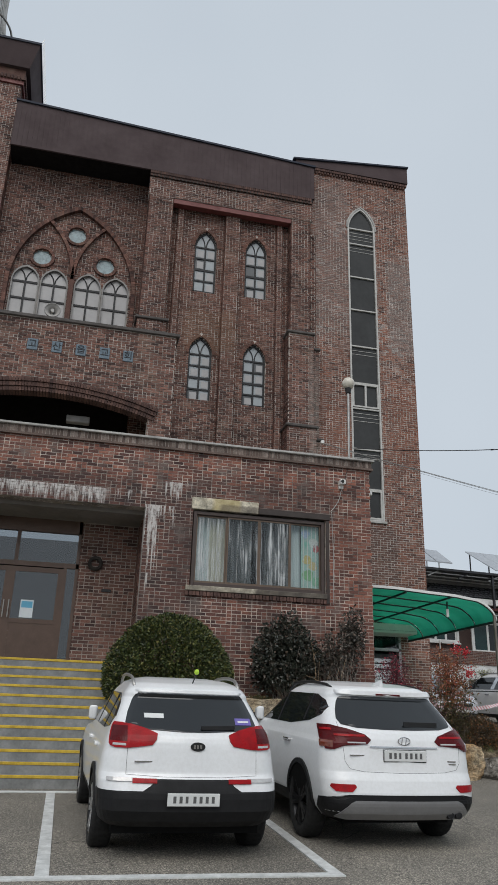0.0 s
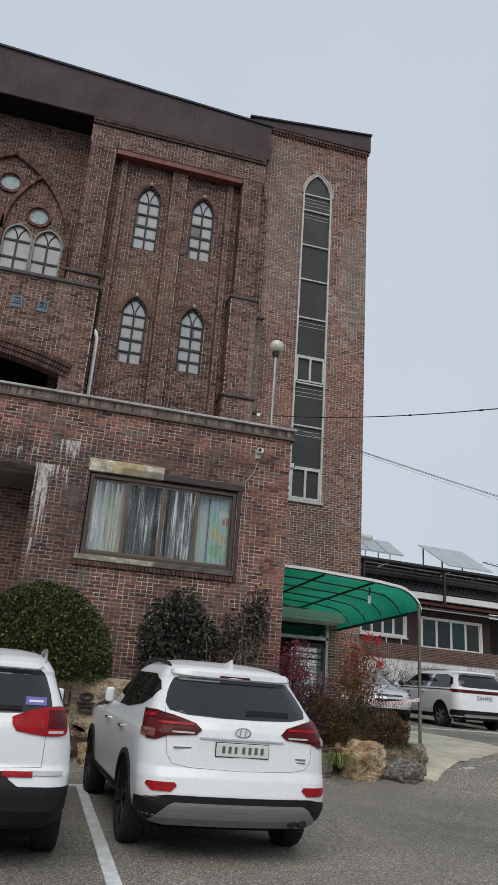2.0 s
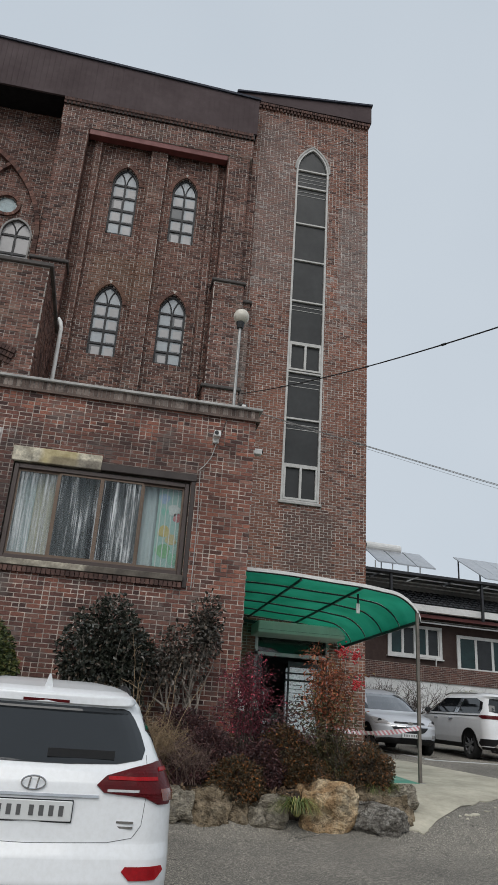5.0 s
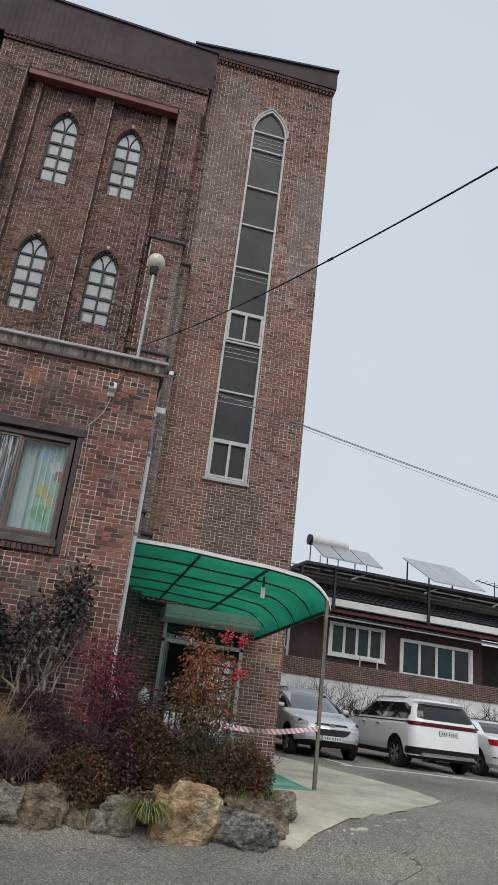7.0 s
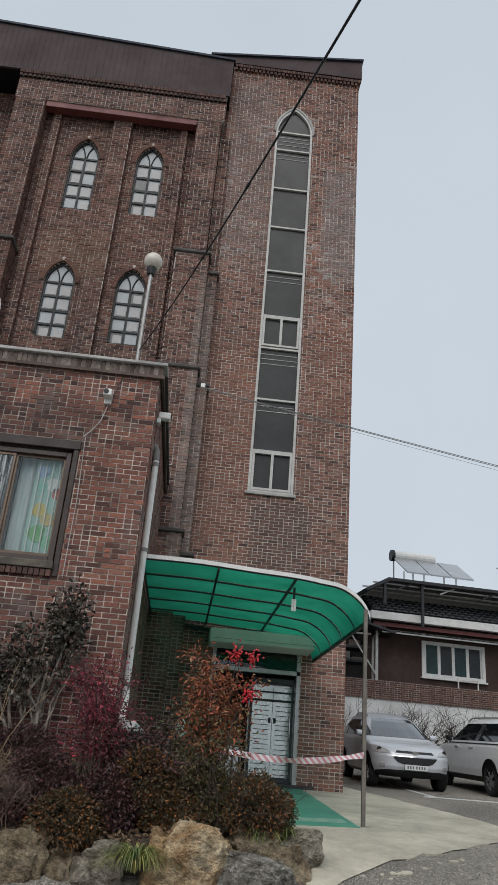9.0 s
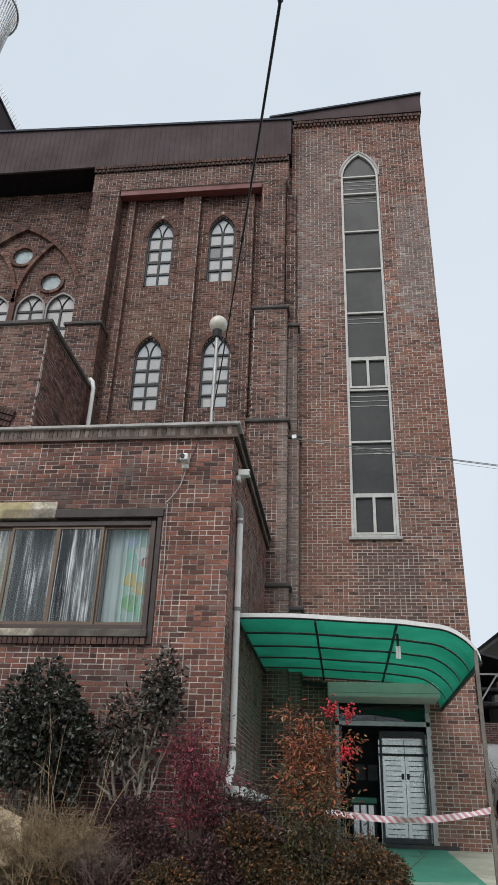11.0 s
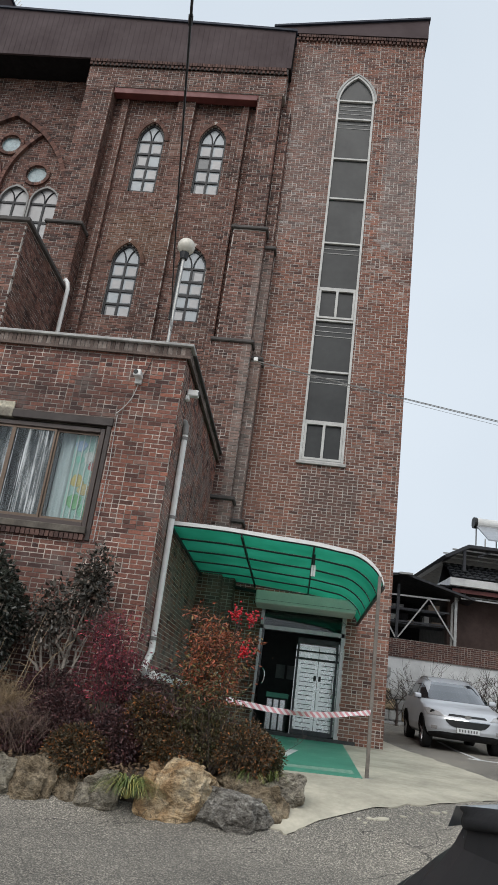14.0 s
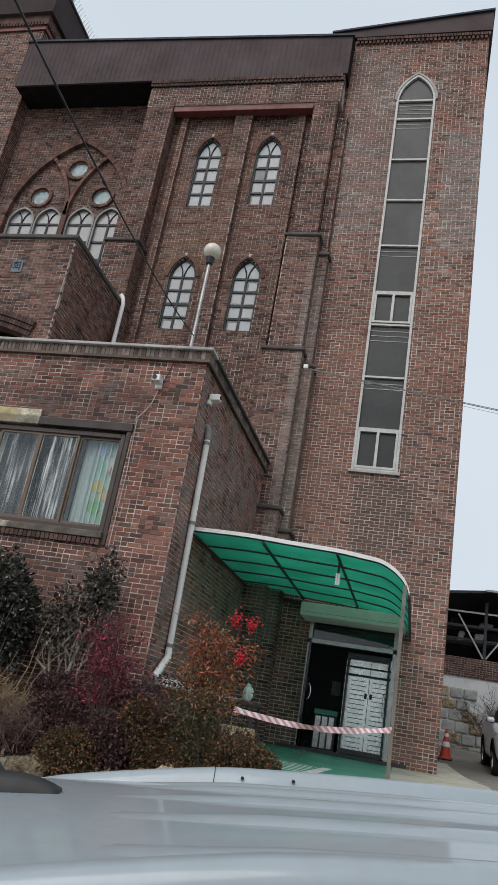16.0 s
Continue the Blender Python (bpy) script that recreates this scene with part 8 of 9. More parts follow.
M_ST_OCHRE = stone_mat("ochre_boulder", ((0.25, 0.135, 0.075), (0.46, 0.30, 0.16), (0.64, 0.51, 0.34), (0.76, 0.68, 0.55)))
M_ST_GREY = stone_mat("grey_boulder", ((0.15, 0.130, 0.098), (0.31, 0.275, 0.215), (0.48, 0.435, 0.36)))
M_ST_BROWN = stone_mat("brown_boulder", ((0.13, 0.098, 0.065), (0.27, 0.21, 0.14), (0.42, 0.345, 0.245)))
M_ST_MOTTLED = stone_mat("mottled_boulder", ((0.09, 0.080, 0.070), (0.33, 0.305, 0.27), (0.70, 0.67, 0.61)), 6.0)
M_ST_CREAM = stone_mat("cream_rock", ((0.29, 0.195, 0.115), (0.53, 0.415, 0.275), (0.69, 0.60, 0.47)), 1.6)


def boulder(name, x, y, z, sx, sy, sz, mat, seed, label, category="boulder", rough=0.30, turn=0.0, group="boulders edging the bed", flat=0.0):
    """A rugged stone: a lump cut by many planes, with chips and ridges."""
    bm = bmesh.new()
    bmesh.ops.create_icosphere(bm, subdivisions=5, radius=1.0)
    rs = random.Random(seed)
    planes = []
    for _ in range(12):
        d = Vector((rs.gauss(0, 1), rs.gauss(0, 1), rs.gauss(0, 0.9))).normalized()
        planes.append((d, rs.uniform(0.86, 1.06)))
    off = Vector((seed * 3.1, seed * 1.7, 5))
    for v in bm.verts:
        p = v.co.copy()
        p = Vector([math.copysign(abs(c) ** 0.62, c) for c in p])
        p.normalize()
        p *= 1.0 / max(0.75, max(abs(c) for c in p)) * 0.97
        w = p + 0.10 * Vector((noise.noise(p * 2.3 + off), noise.noise(p * 2.3 - off), noise.noise(p * 2.3 + off * 2)))
        for d, h in planes:
            q = w.dot(d)
            if q > h:
                p -= d * (q - h) * 0.97
        s = noise.noise(p * 1.6 + off) * rough * 0.8
        s += (0.5 - abs(noise.noise(p * 3.2 + off))) * rough * 0.5
        s += (0.4 - abs(noise.noise(p * 7.5 - off))) * rough * 0.28 + noise.noise(p * 17 + off) * rough * 0.09
        p *= 1 + s
        if flat:
            p.y = max(p.y, -flat)
        v.co = Vector((p.x * sx, p.y * sy, p.z * sz))
    ob = link(name, bm, mat, smooth=False)
    ob.matrix_world = pose(x, y, z, 0, 0, turn)
    return tagged(ob, label, category, group)


boulder("boulder", 7.20, 13.42, 1.16, 0.400, 0.340, 0.360, M_ST_OCHRE, 5, "large ochre and rust boulder at the bed edge", rough=0.26)
boulder("boulder", 7.80, 13.30, 1.06, 0.360, 0.260, 0.240, M_ST_MOTTLED, 8, "black and white mottled boulder at the bed edge")
boulder("boulder", 7.78, 13.72, 1.30, 0.280, 0.220, 0.170, M_ST_BROWN, 11, "low brown boulder behind the edge stones")
boulder("boulder", 8.13, 13.55, 1.10, 0.240, 0.240, 0.260, M_ST_BROWN, 14, "brown boulder at the bed corner")
boulder("boulder", 8.30, 13.95, 1.30, 0.220, 0.240, 0.200, M_ST_GREY, 17, "grey boulder beside the concrete apron")
boulder("boulder", 8.05, 14.05, 1.38, 0.220, 0.200, 0.150, M_ST_BROWN, 19, "small dark boulder beside the apron")
boulder("boulder", 6.32, 13.30, 1.07, 0.232, 0.180, 0.230, M_ST_GREY, 21, "pale grey boulder at the bed edge")
boulder("boulder", 5.98, 13.36, 1.02, 0.155, 0.162, 0.184, M_ST_BROWN, 23, "small brown boulder at the bed edge")
boulder("boulder", 5.58, 13.30, 1.09, 0.258, 0.207, 0.285, M_ST_BROWN, 27, "rounded brown boulder at the bed edge")
boulder("boulder", 5.08, 13.30, 1.10, 0.258, 0.216, 0.267, M_ST_GREY, 31, "rugged grey boulder at the bed edge")
boulder("boulder", 4.50, 13.28, 1.08, 0.275, 0.216, 0.248, M_ST_GREY, 35, "rugged grey boulder at the bed edge")
boulder("boulder", 3.92, 13.24, 1.02, 0.249, 0.198, 0.230, M_ST_BROWN, 37, "brown boulder under the engraved rock")
boulder("boulder", 3.38, 13.22, 1.00, 0.241, 0.198, 0.221, M_ST_GREY, 41, "grey boulder under the engraved rock")
boulder("boulder", 2.82, 13.22, 1.00, 0.249, 0.198, 0.221, M_ST_OCHRE, 43, "ochre boulder under the engraved rock", rough=0.26)
boulder("boulder", 2.25, 13.22, 0.98, 0.241, 0.198, 0.221, M_ST_BROWN, 45, "brown boulder under the engraved rock")
boulder("boulder", 1.66, 13.22, 0.98, 0.249, 0.198, 0.239, M_ST_GREY, 47, "grey boulder at the foot of the steps")

# engraved rock
rock = boulder("engraved_rock", 2.90, 13.58, 1.72, 1.52, 0.30, 0.46, M_ST_CREAM, 61, "long cream rock engraved with large dark Korean letters", "engraved rock", 0.10, 0.0, "", 0.72)
for x, ch in zip((2.27, 2.62, 2.92, 3.20, 3.47, 3.75), "믿음소망사랑"):
    lettering(ch, 0.33, pose(x - 2.90, -0.245, 0.06, 90, 0, 0), M_INK, rock, 0.03)


# ---------------------------------------------------------------- leaves and twigs
def leaf_mat(name, stops, rough=0.5, trans=0.25):
    m, n, l, b = mat_new(name)
    rnd = n.new("ShaderNodeNewGeometry").outputs["Random Per Island"]
    c = ramp(n, l, rnd, stops)
    f = noise_tex(n, l, 3.0, 3)
    c = mixc(n, l, 0.6, c, ramp(n, l, f, ((0.3, (0.6, 0.6, 0.6)), (0.7, (1.2, 1.2, 1.2)))), "MULTIPLY")
    l.new(c, b.inputs["Base Color"])
    b.inputs["Roughness"].default_value = rough
    b.inputs["Specular IOR Level"].default_value = 0.4
    return m


def leaf_cloud(points, size, rs, aspect=0.5, droop=0.3, fold=0.25, var=0.35):
    """One mesh of folded leaves, each an island of two faces, at the points given with outward directions."""
    V, F = [], []
    for p, out in points:
        d = (Vector(out).normalized() * 0.8 + Vector((rs.gauss(0, 0.55), rs.gauss(0, 0.55), rs.gauss(0, 0.55) - droop))).normalized()
        side = d.cross(Vector((rs.gauss(0, 1), rs.gauss(0, 1), rs.gauss(0, 1)))).normalized()
        up = side.cross(d)
        L = size * rs.uniform(1 - var, 1 + var)
        w = L * aspect
        b = len(V)
        q = Vector(p)
        rise = up * w * fold
        V += [q, q + d * L * 0.32 + side * w * 0.5 + rise, q + d * L * 0.72 + side * w * 0.42 + rise, q + d * L, q + d * L * 0.72 - side * w * 0.42 + rise, q + d * L * 0.32 - side * w * 0.5 + rise]
        F += [(b, b + 1, b + 2, b + 3), (b, b + 3, b + 4, b + 5)]
    return V, F


def mesh_part(name, V, F, mat, parent, label=""):
    me = bpy.data.meshes.new(name)
    me.from_pydata([tuple(v) for v in V], [], F)
    me.materials.append(mat)
    o = new(name, me)
    o.parent = parent
    if label:
        o["label"] = label
    o["kind"] = "stuff"
    return o


def shell_points(n, c, r, rs, seed, depth=0.35, lumps=0.22, freq=1.8, low=-1.0):
    """Points in the outer part of an uneven ball."""
    out = []
    c = Vector(c)
    while len(out) < n:
        d = Vector((rs.gauss(0, 1), rs.gauss(0, 1), rs.gauss(0, 1))).normalized()
        if d.z < low:
            continue
        k = 1 + lumps * noise.noise(d * freq + Vector((seed * 7.3, 0, 0))) + lumps * 0.5 * noise.noise(d * freq * 3 + Vector((0, seed * 7.3, 0)))
        t = 1 - depth * rs.random() ** 1.6
        p = c + Vector((d.x * r[0], d.y * r[1], d.z * r[2])) * k * t
        out.append((p, d))
    return out


def stems(bm, base, tip_list, r, rs, wob=0.06, seg=6, n=6):
    for tip in tip_list:
        a, b = Vector(base) + Vector((rs.uniform(-0.05, 0.05), rs.uniform(-0.05, 0.05), 0)), Vector(tip)
        pts = []
        for i in range(seg + 1):
            t = i / seg
            pts.append(a.lerp(b, t) + Vector((rs.gauss(0, wob), rs.gauss(0, wob), rs.gauss(0, wob * 0.4))) * math.sin(math.pi * min(1, t * 1.2)))
        tube(bm, pts, r, n, r_end=r * 0.35)


M_BARK = plain("grey_bark", (0.26, 0.225, 0.19), 0.95, var=0.4, scale=12, bumps=0.6)
M_TWIG = plain("straw_twig", (0.31, 0.22, 0.13), 0.9, var=0.4, scale=9, bumps=0.3)
M_TWIGDARK = plain("dark_twig", (0.075, 0.054, 0.045), 0.9, var=0.4, scale=9, bumps=0.3)
L_BUSH = leaf_mat("clipped_bush_leaf", ((0.0, (0.016, 0.024, 0.008)), (0.4, (0.038, 0.056, 0.014)), (0.75, (0.076, 0.094, 0.022)), (1.0, (0.17, 0.155, 0.045))))
L_CAMEL = leaf_mat("camellia_leaf", ((0.0, (0.016, 0.020, 0.014)), (0.5, (0.034, 0.038, 0.028)), (0.85, (0.060, 0.060, 0.048)), (1.0, (0.13, 0.095, 0.07))), 0.30)
L_SLIM = leaf_mat("slim_evergreen_leaf", ((0.0, (0.03, 0.028, 0.022)), (0.5, (0.065, 0.058, 0.047)), (0.85, (0.11, 0.092, 0.075)), (1.0, (0.17, 0.12, 0.09))), 0.35)
L_RED = leaf_mat("red_nandina_leaf", ((0.0, (0.045, 0.013, 0.018)), (0.5, (0.115, 0.021, 0.034)), (0.85, (0.21, 0.030, 0.048)), (1.0, (0.62, 0.085, 0.12))))
L_ORANGE = leaf_mat("orange_nandina_leaf", ((0.0, (0.10, 0.05, 0.022)), (0.4, (0.23, 0.068, 0.032)), (0.8, (0.40, 0.105, 0.05)), (1.0, (0.25, 0.20, 0.07))))
L_PURPLE = leaf_mat("purple_brown_leaf", ((0.0, (0.027, 0.015, 0.016)), (0.5, (0.065, 0.028, 0.031)), (1.0, (0.135, 0.057, 0.051))))
L_RUST = leaf_mat("rusty_azalea_leaf", ((0.0, (0.028, 0.025, 0.014)), (0.45, (0.07, 0.053, 0.025)), (0.8, (0.14, 0.073, 0.031)), (1.0, (0.336, 0.119, 0.031))))
L_GREENBR = leaf_mat("olive_leaf", ((0.0, (0.042, 0.043, 0.017)), (0.6, (0.09, 0.084, 0.034)), (1.0, (0.204, 0.114, 0.048))))
L_LITTER = leaf_mat("dry_leaf_litter", ((0.0, (0.055, 0.034, 0.02)), (0.5, (0.11, 0.07, 0.042)), (1.0, (0.24, 0.165, 0.10))), 0.9)
L_GRASS = leaf_mat("striped_grass_blade", ((0.0, (0.05, 0.085, 0.02)), (0.5, (0.12, 0.16, 0.04)), (0.85, (0.32, 0.30, 0.09)), (1.0, (0.42, 0.34, 0.15))))


def shrub(name, label, x, y, z, r, n, size, mat, seed, twig=M_TWIGDARK, category="shrub", depth=0.5, aspect=0.5, tips=10, lumps=0.25, group="", low=-0.7, base_z=None, tr=0.012):
    rs = random.Random(seed)
    t = thing(name, label, category, pose(x, y, base_z if base_z is not None else bed_z(x, y) - 0.03), group=group)
    bz = t.location.z
    bm = bmesh.new()
    ends = []
    for _ in range(tips):
        d = Vector((rs.gauss(0, 1), rs.gauss(0, 1), abs(rs.gauss(0.6, 0.6)))).normalized()
        ends.append(Vector((d.x * r[0] * 0.9, d.y * r[1] * 0.9, z - bz + d.z * r[2] * 0.9)))
    stems(bm, (0, 0, 0), ends, tr, rs)
    part("stem", bm, twig, t)["kind"] = "stuff"
    V, F = leaf_cloud(shell_points(n, (0, 0, z - bz), r, rs, seed, depth, lumps, 1.8, low), size, rs, aspect)
    mesh_part("foliage", V, F, mat, t)
    return t


shrub("round_bush", "large round clipped evergreen bush beside the steps", 1.80, 13.85, 2.42, (1.13, 0.95, 1.17), 24000, 0.050, L_BUSH, 2, category="bush", depth=0.30, aspect=0.6, lumps=0.05, low=-0.3)
cam1 = shrub("camellia", "dark evergreen shrub with glossy broad leaves against the wall", 4.08, 14.25, 2.86, (0.66, 0.45, 0.80), 7000, 0.062, L_CAMEL, 4, depth=0.8, aspect=0.68, lumps=0.3, tips=22, twig=M_BARK)

# slim evergreen on several pale stems
slim = thing("slim_evergreen", "slim evergreen shrub on several pale bare stems", "shrub", pose(5.15, 14.38, bed_z(5.15, 14.38) - 0.05))
rs = random.Random(9)
bm = bmesh.new()
stems(bm, (0, 0, 0), [(-0.28, 0.05, 1.35), (-0.05, 0.1, 1.55), (0.14, 0.0, 1.75), (0.32, 0.05, 1.9), (0.36, -0.05, 1.45), (-0.42, 0, 1.1)], 0.028, rs, 0.05, 8, 7)
stems(bm, (0.1, 0, 0), [(-0.15, 0.1, 1.7), (0.05, -0.1, 1.3), (0.45, 0.05, 1.6), (0.22, -0.1, 1.15), (-0.3, -0.05, 0.9), (0.5, 0, 1.2)], 0.018, rs, 0.05, 8, 6)
part("stem", bm, M_BARK, slim)["kind"] = "stuff"
pts = shell_points(1000, (0.36, 0, 1.68), (0.24, 0.2, 0.50), rs, 3, 0.9, 0.3) + shell_points(950, (-0.05, 0, 1.22), (0.45, 0.25, 0.46), rs, 5, 0.95, 0.4) + shell_points(180, (-0.35, 0, 1.05), (0.22, 0.2, 0.3), rs, 6, 0.95, 0.4)
V, F = leaf_cloud(pts, 0.066, rs, 0.6)
mesh_part("foliage", V, F, L_SLIM, slim)


def twig_bush(name, label, x, y, h, spread, n, mat, seed, r=0.006, base=0.12, up=1.0, side=2, curl=0.09):
    """Leafless stems from one foot, bowed outwards, each with a tangle of side twigs."""
    rs = random.Random(seed)
    t = thing(name, label, "shrub", pose(x, y, bed_z(x, y) - 0.04))
    bm = bmesh.new()
    for _ in range(n):
        a = rs.uniform(0, math.tau)
        s = spread * math.sqrt(rs.random())
        b0 = Vector((rs.gauss(0, base), rs.gauss(0, base), 0))
        tip = Vector((b0.x + s * math.cos(a), b0.y + s * 0.7 * math.sin(a), h * rs.uniform(0.5, 1.05) * (1 - 0.35 * (s / spread) ** 2)))
        mid = b0.lerp(tip, 0.5) + Vector((rs.gauss(0, 0.06), rs.gauss(0, 0.06), 0.08 * up))
        tube(bm, (b0, mid, mid.lerp(tip, 0.5) + Vector((rs.gauss(0, 0.03), rs.gauss(0, 0.03), 0.02)), tip), r, 4, r_end=r * 0.4)
        for _k in range(side):
            q = (b0.lerp(mid, rs.uniform(0.4, 1)) if rs.random() < 0.35 else mid.lerp(tip, rs.uniform(0, 0.9)))
            e = q + Vector((rs.gauss(0, curl), rs.gauss(0, curl), rs.uniform(-0.02, 0.17)))
            tube(bm, (q, q.lerp(e, 0.5) + Vector((rs.gauss(0, 0.02), rs.gauss(0, 0.02), 0.02)), e), r * 0.6, 3, r_end=r * 0.3)
    part("twig", bm, mat, t)["kind"] = "stuff"
    return t


twig_bush("bare_shrub", "dense straw-coloured leafless shrub in the bed", 4.60, 13.60, 0.90, 0.62, 330, M_TWIG, 12, 0.0040, 0.15, side=9, curl=0.11)
twig_bush("bare_shrub", "tall thin leafless shoots rising beside the camellia", 4.6, 13.85, 1.8, 0.75, 16, M_TWIG, 13, 0.006, 0.2)
twig_bush("bare_shrub", "low pale leafless shrub in the bed", 5.25, 13.58, 0.55, 0.42, 170, plain("pinkish_twig", (0.20, 0.135, 0.11), 0.9, var=0.4, scale=9), 15, 0.004, side=7)
twig_bush("bare_shrub", "straggly dark leafless shrub near the apron", 7.55, 13.95, 0.85, 0.62, 120, M_TWIGDARK, 17, 0.005, 0.2, side=5)
twig_bush("bare_shrub", "straggly straw-coloured leafless shrub near the apron", 7.2, 14.2, 0.95, 0.6, 60, M_TWIG, 19, 0.005, 0.2, side=5)


def nandina(x, y, z0, z1, spread, mat, seed, label, n_leaf=2600, berries=(), size=0.05):
    """Upright canes with airy layers of narrow leaves, thickest on top."""
    rs = random.Random(seed)
    t = thing("nandina", label, "shrub", pose(x, y, z0))
    bm = bmesh.new()
    H = z1 - z0
    tops = [Vector((rs.uniform(-1, 1) * spread * 0.8, rs.uniform(-1, 1) * spread * 0.5, H * rs.uniform(0.62, 0.98))) for _ in range(11)]
    stems(bm, (0, 0, 0), tops, 0.011, rs, 0.04, 6, 5)
    part("cane", bm, M_TWIGDARK, t)["kind"] = "stuff"
    pts = []
    for k in range(46):
        c = rs.choice(tops).copy()
        c *= rs.uniform(0.55, 1.02)
        c += Vector((rs.gauss(0, spread * 0.25), rs.gauss(0, spread * 0.2), rs.gauss(0, 0.04)))
        for _ in range(n_leaf // 46):
            o = Vector((rs.gauss(0, 0.11), rs.gauss(0, 0.10), rs.gauss(0, 0.05)))
            pts.append((c + o, o + Vector((0, 0, 0.02))))
    V, F = leaf_cloud(pts, size, rs, 0.34, 0.35)
    mesh_part("foliage", V, F, mat, t)
    for bx, by, bz in berries:
        bm = bmesh.new()
        for _ in range(46):
            p = (bx - x + rs.gauss(0, 0.045), by - y + rs.gauss(0, 0.04), bz - z0 + rs.gauss(0, 0.045))
            bmesh.ops.create_icosphere(bm, subdivisions=1, radius=0.015, matrix=Matrix.Translation(p))
        part("berry_cluster", bm, plain("red_berry", (0.50, 0.012, 0.022), 0.3, var=0.2, bumps=0), t, "bright red berry cluster")["kind"] = "stuff"
    return t


nandina(6.08, 13.85, 1.35, 3.08, 0.36, L_RED, 21, "red-leaved nandina with bright red sprays by the downpipe", 4600, (), 0.036)
nandina(6.42, 13.95, 1.40, 2.50, 0.48, L_PURPLE, 22, "purple-leaved nandina low by the downpipe", 2800)
nandina(7.30, 13.98, 1.40, 3.42, 0.35, L_ORANGE, 23, "tall nandina turning orange with red berry clusters", 2700, ((7.70, 13.95, 3.22), (7.66, 13.8, 2.80), (7.50, 13.95, 3.24)), 0.052)
nandina(7.25, 13.85, 1.40, 2.75, 0.40, L_GREENBR, 24, "olive-leaved nandina under the orange one", 1300)
for k, (x, y, z, r, mt, lab) in enumerate((
        (5.93, 13.50, 1.42, (0.38, 0.28, 0.32), L_RUST, "rusty brown rounded azalea behind the boulders"),
        (5.56, 13.78, 1.76, (0.38, 0.30, 0.32), L_PURPLE, "purple-brown rounded azalea in the bed"),
        (6.62, 13.86, 1.84, (0.36, 0.30, 0.34), L_RUST, "rust and green rounded azalea in the bed"),
        (6.28, 13.72, 1.62, (0.36, 0.28, 0.34), L_PURPLE, "purple-brown azalea beside the grass tuft"),
        (6.78, 14.15, 1.80, (0.40, 0.30, 0.30), L_PURPLE, "tall purple-brown azalea by the side wall"),
        (7.82, 13.76, 1.68, (0.35, 0.32, 0.34), L_RUST, "rusty clipped azalea by the apron"),
        (7.98, 14.02, 1.62, (0.30, 0.28, 0.28), L_GREENBR, "olive clipped azalea by the apron"),
        (7.25, 13.92, 1.72, (0.42, 0.30, 0.34), L_GREENBR, "olive straggling shrub behind the ochre boulder"),
        (6.95, 13.75, 1.58, (0.34, 0.24, 0.22), L_RUST, "low rusty shrub behind the ochre boulder"),
        (4.72, 13.55, 1.45, (0.40, 0.26, 0.24), L_RUST, "low rusty azalea behind the boulders"),
        (5.22, 13.62, 1.52, (0.36, 0.26, 0.26), L_PURPLE, "low purple-brown azalea behind the boulders"),
        (5.25, 14.25, 1.98, (0.40, 0.35, 0.34), L_PURPLE, "purple-brown azalea at the foot of the wall"),
        (4.05, 13.75, 1.62, (0.42, 0.26, 0.28), L_RUST, "rusty low azalea beside the engraved rock"),
        (3.55, 14.1, 1.95, (0.4, 0.3, 0.3), L_GREENBR, "low olive shrub behind the engraved rock"),
        (2.02, 13.16, 1.22, (0.34, 0.20, 0.26), L_RUST, "rusty brown azalea before the engraved rock"),
        (2.75, 14.2, 2.00, (0.42, 0.3, 0.28), L_RUST, "low rusty shrub behind the engraved rock"))):
    shrub("azalea", lab, x, y, z, r, 5200 if r[0] > 0.35 else 4200, 0.034, mt, 50 + k, depth=0.45, aspect=0.5, lumps=0.22, tips=20, group="low azaleas in the bed", tr=0.006)


def grass_tuft(x, y, z, h, n, seed, label):
    rs = random.Random(seed)
    t = thing("grass_tuft", label, "grass", pose(x, y, z))
    V, F = [], []
    for _ in range(n):
        a = rs.uniform(0, math.tau)
        d = Vector((math.cos(a), math.sin(a), 0))
        s = Vector((-d.y, d.x, 0)) * rs.uniform(0.005, 0.009)
        reach, top = h * rs.uniform(0.5, 1.1), h * rs.uniform(0.6, 1.1)
        b = len(V)
        steps = 5
        for i in range(steps + 1):
            u = i / steps
            c = d * (0.02 + reach * u) + Vector((0, 0, top * (1.9 * u - 1.75 * u * u)))
            w = 1 - u * 0.85
            V += [c - s * w, c + s * w]
        for i in range(steps):
            F.append((b + 2 * i, b + 2 * i + 1, b + 2 * i + 3, b + 2 * i + 2))
    mesh_part("blade", V, F, L_GRASS, t)


grass_tuft(6.66, 13.10, 1.10, 0.42, 230, 31, "yellow-green striped grass tuft beside the ochre boulder")
grass_tuft(8.0, 13.42, 1.12, 0.22, 90, 32, "small yellow-green grass tuft between the boulders")
grass_tuft(8.15, 13.85, 1.40, 0.26, 120, 33, "yellow-green grass tuft at the bed corner")
grass_tuft(7.9, 13.75, 1.35, 0.3, 120, 34, "green grass tuft under the azalea")

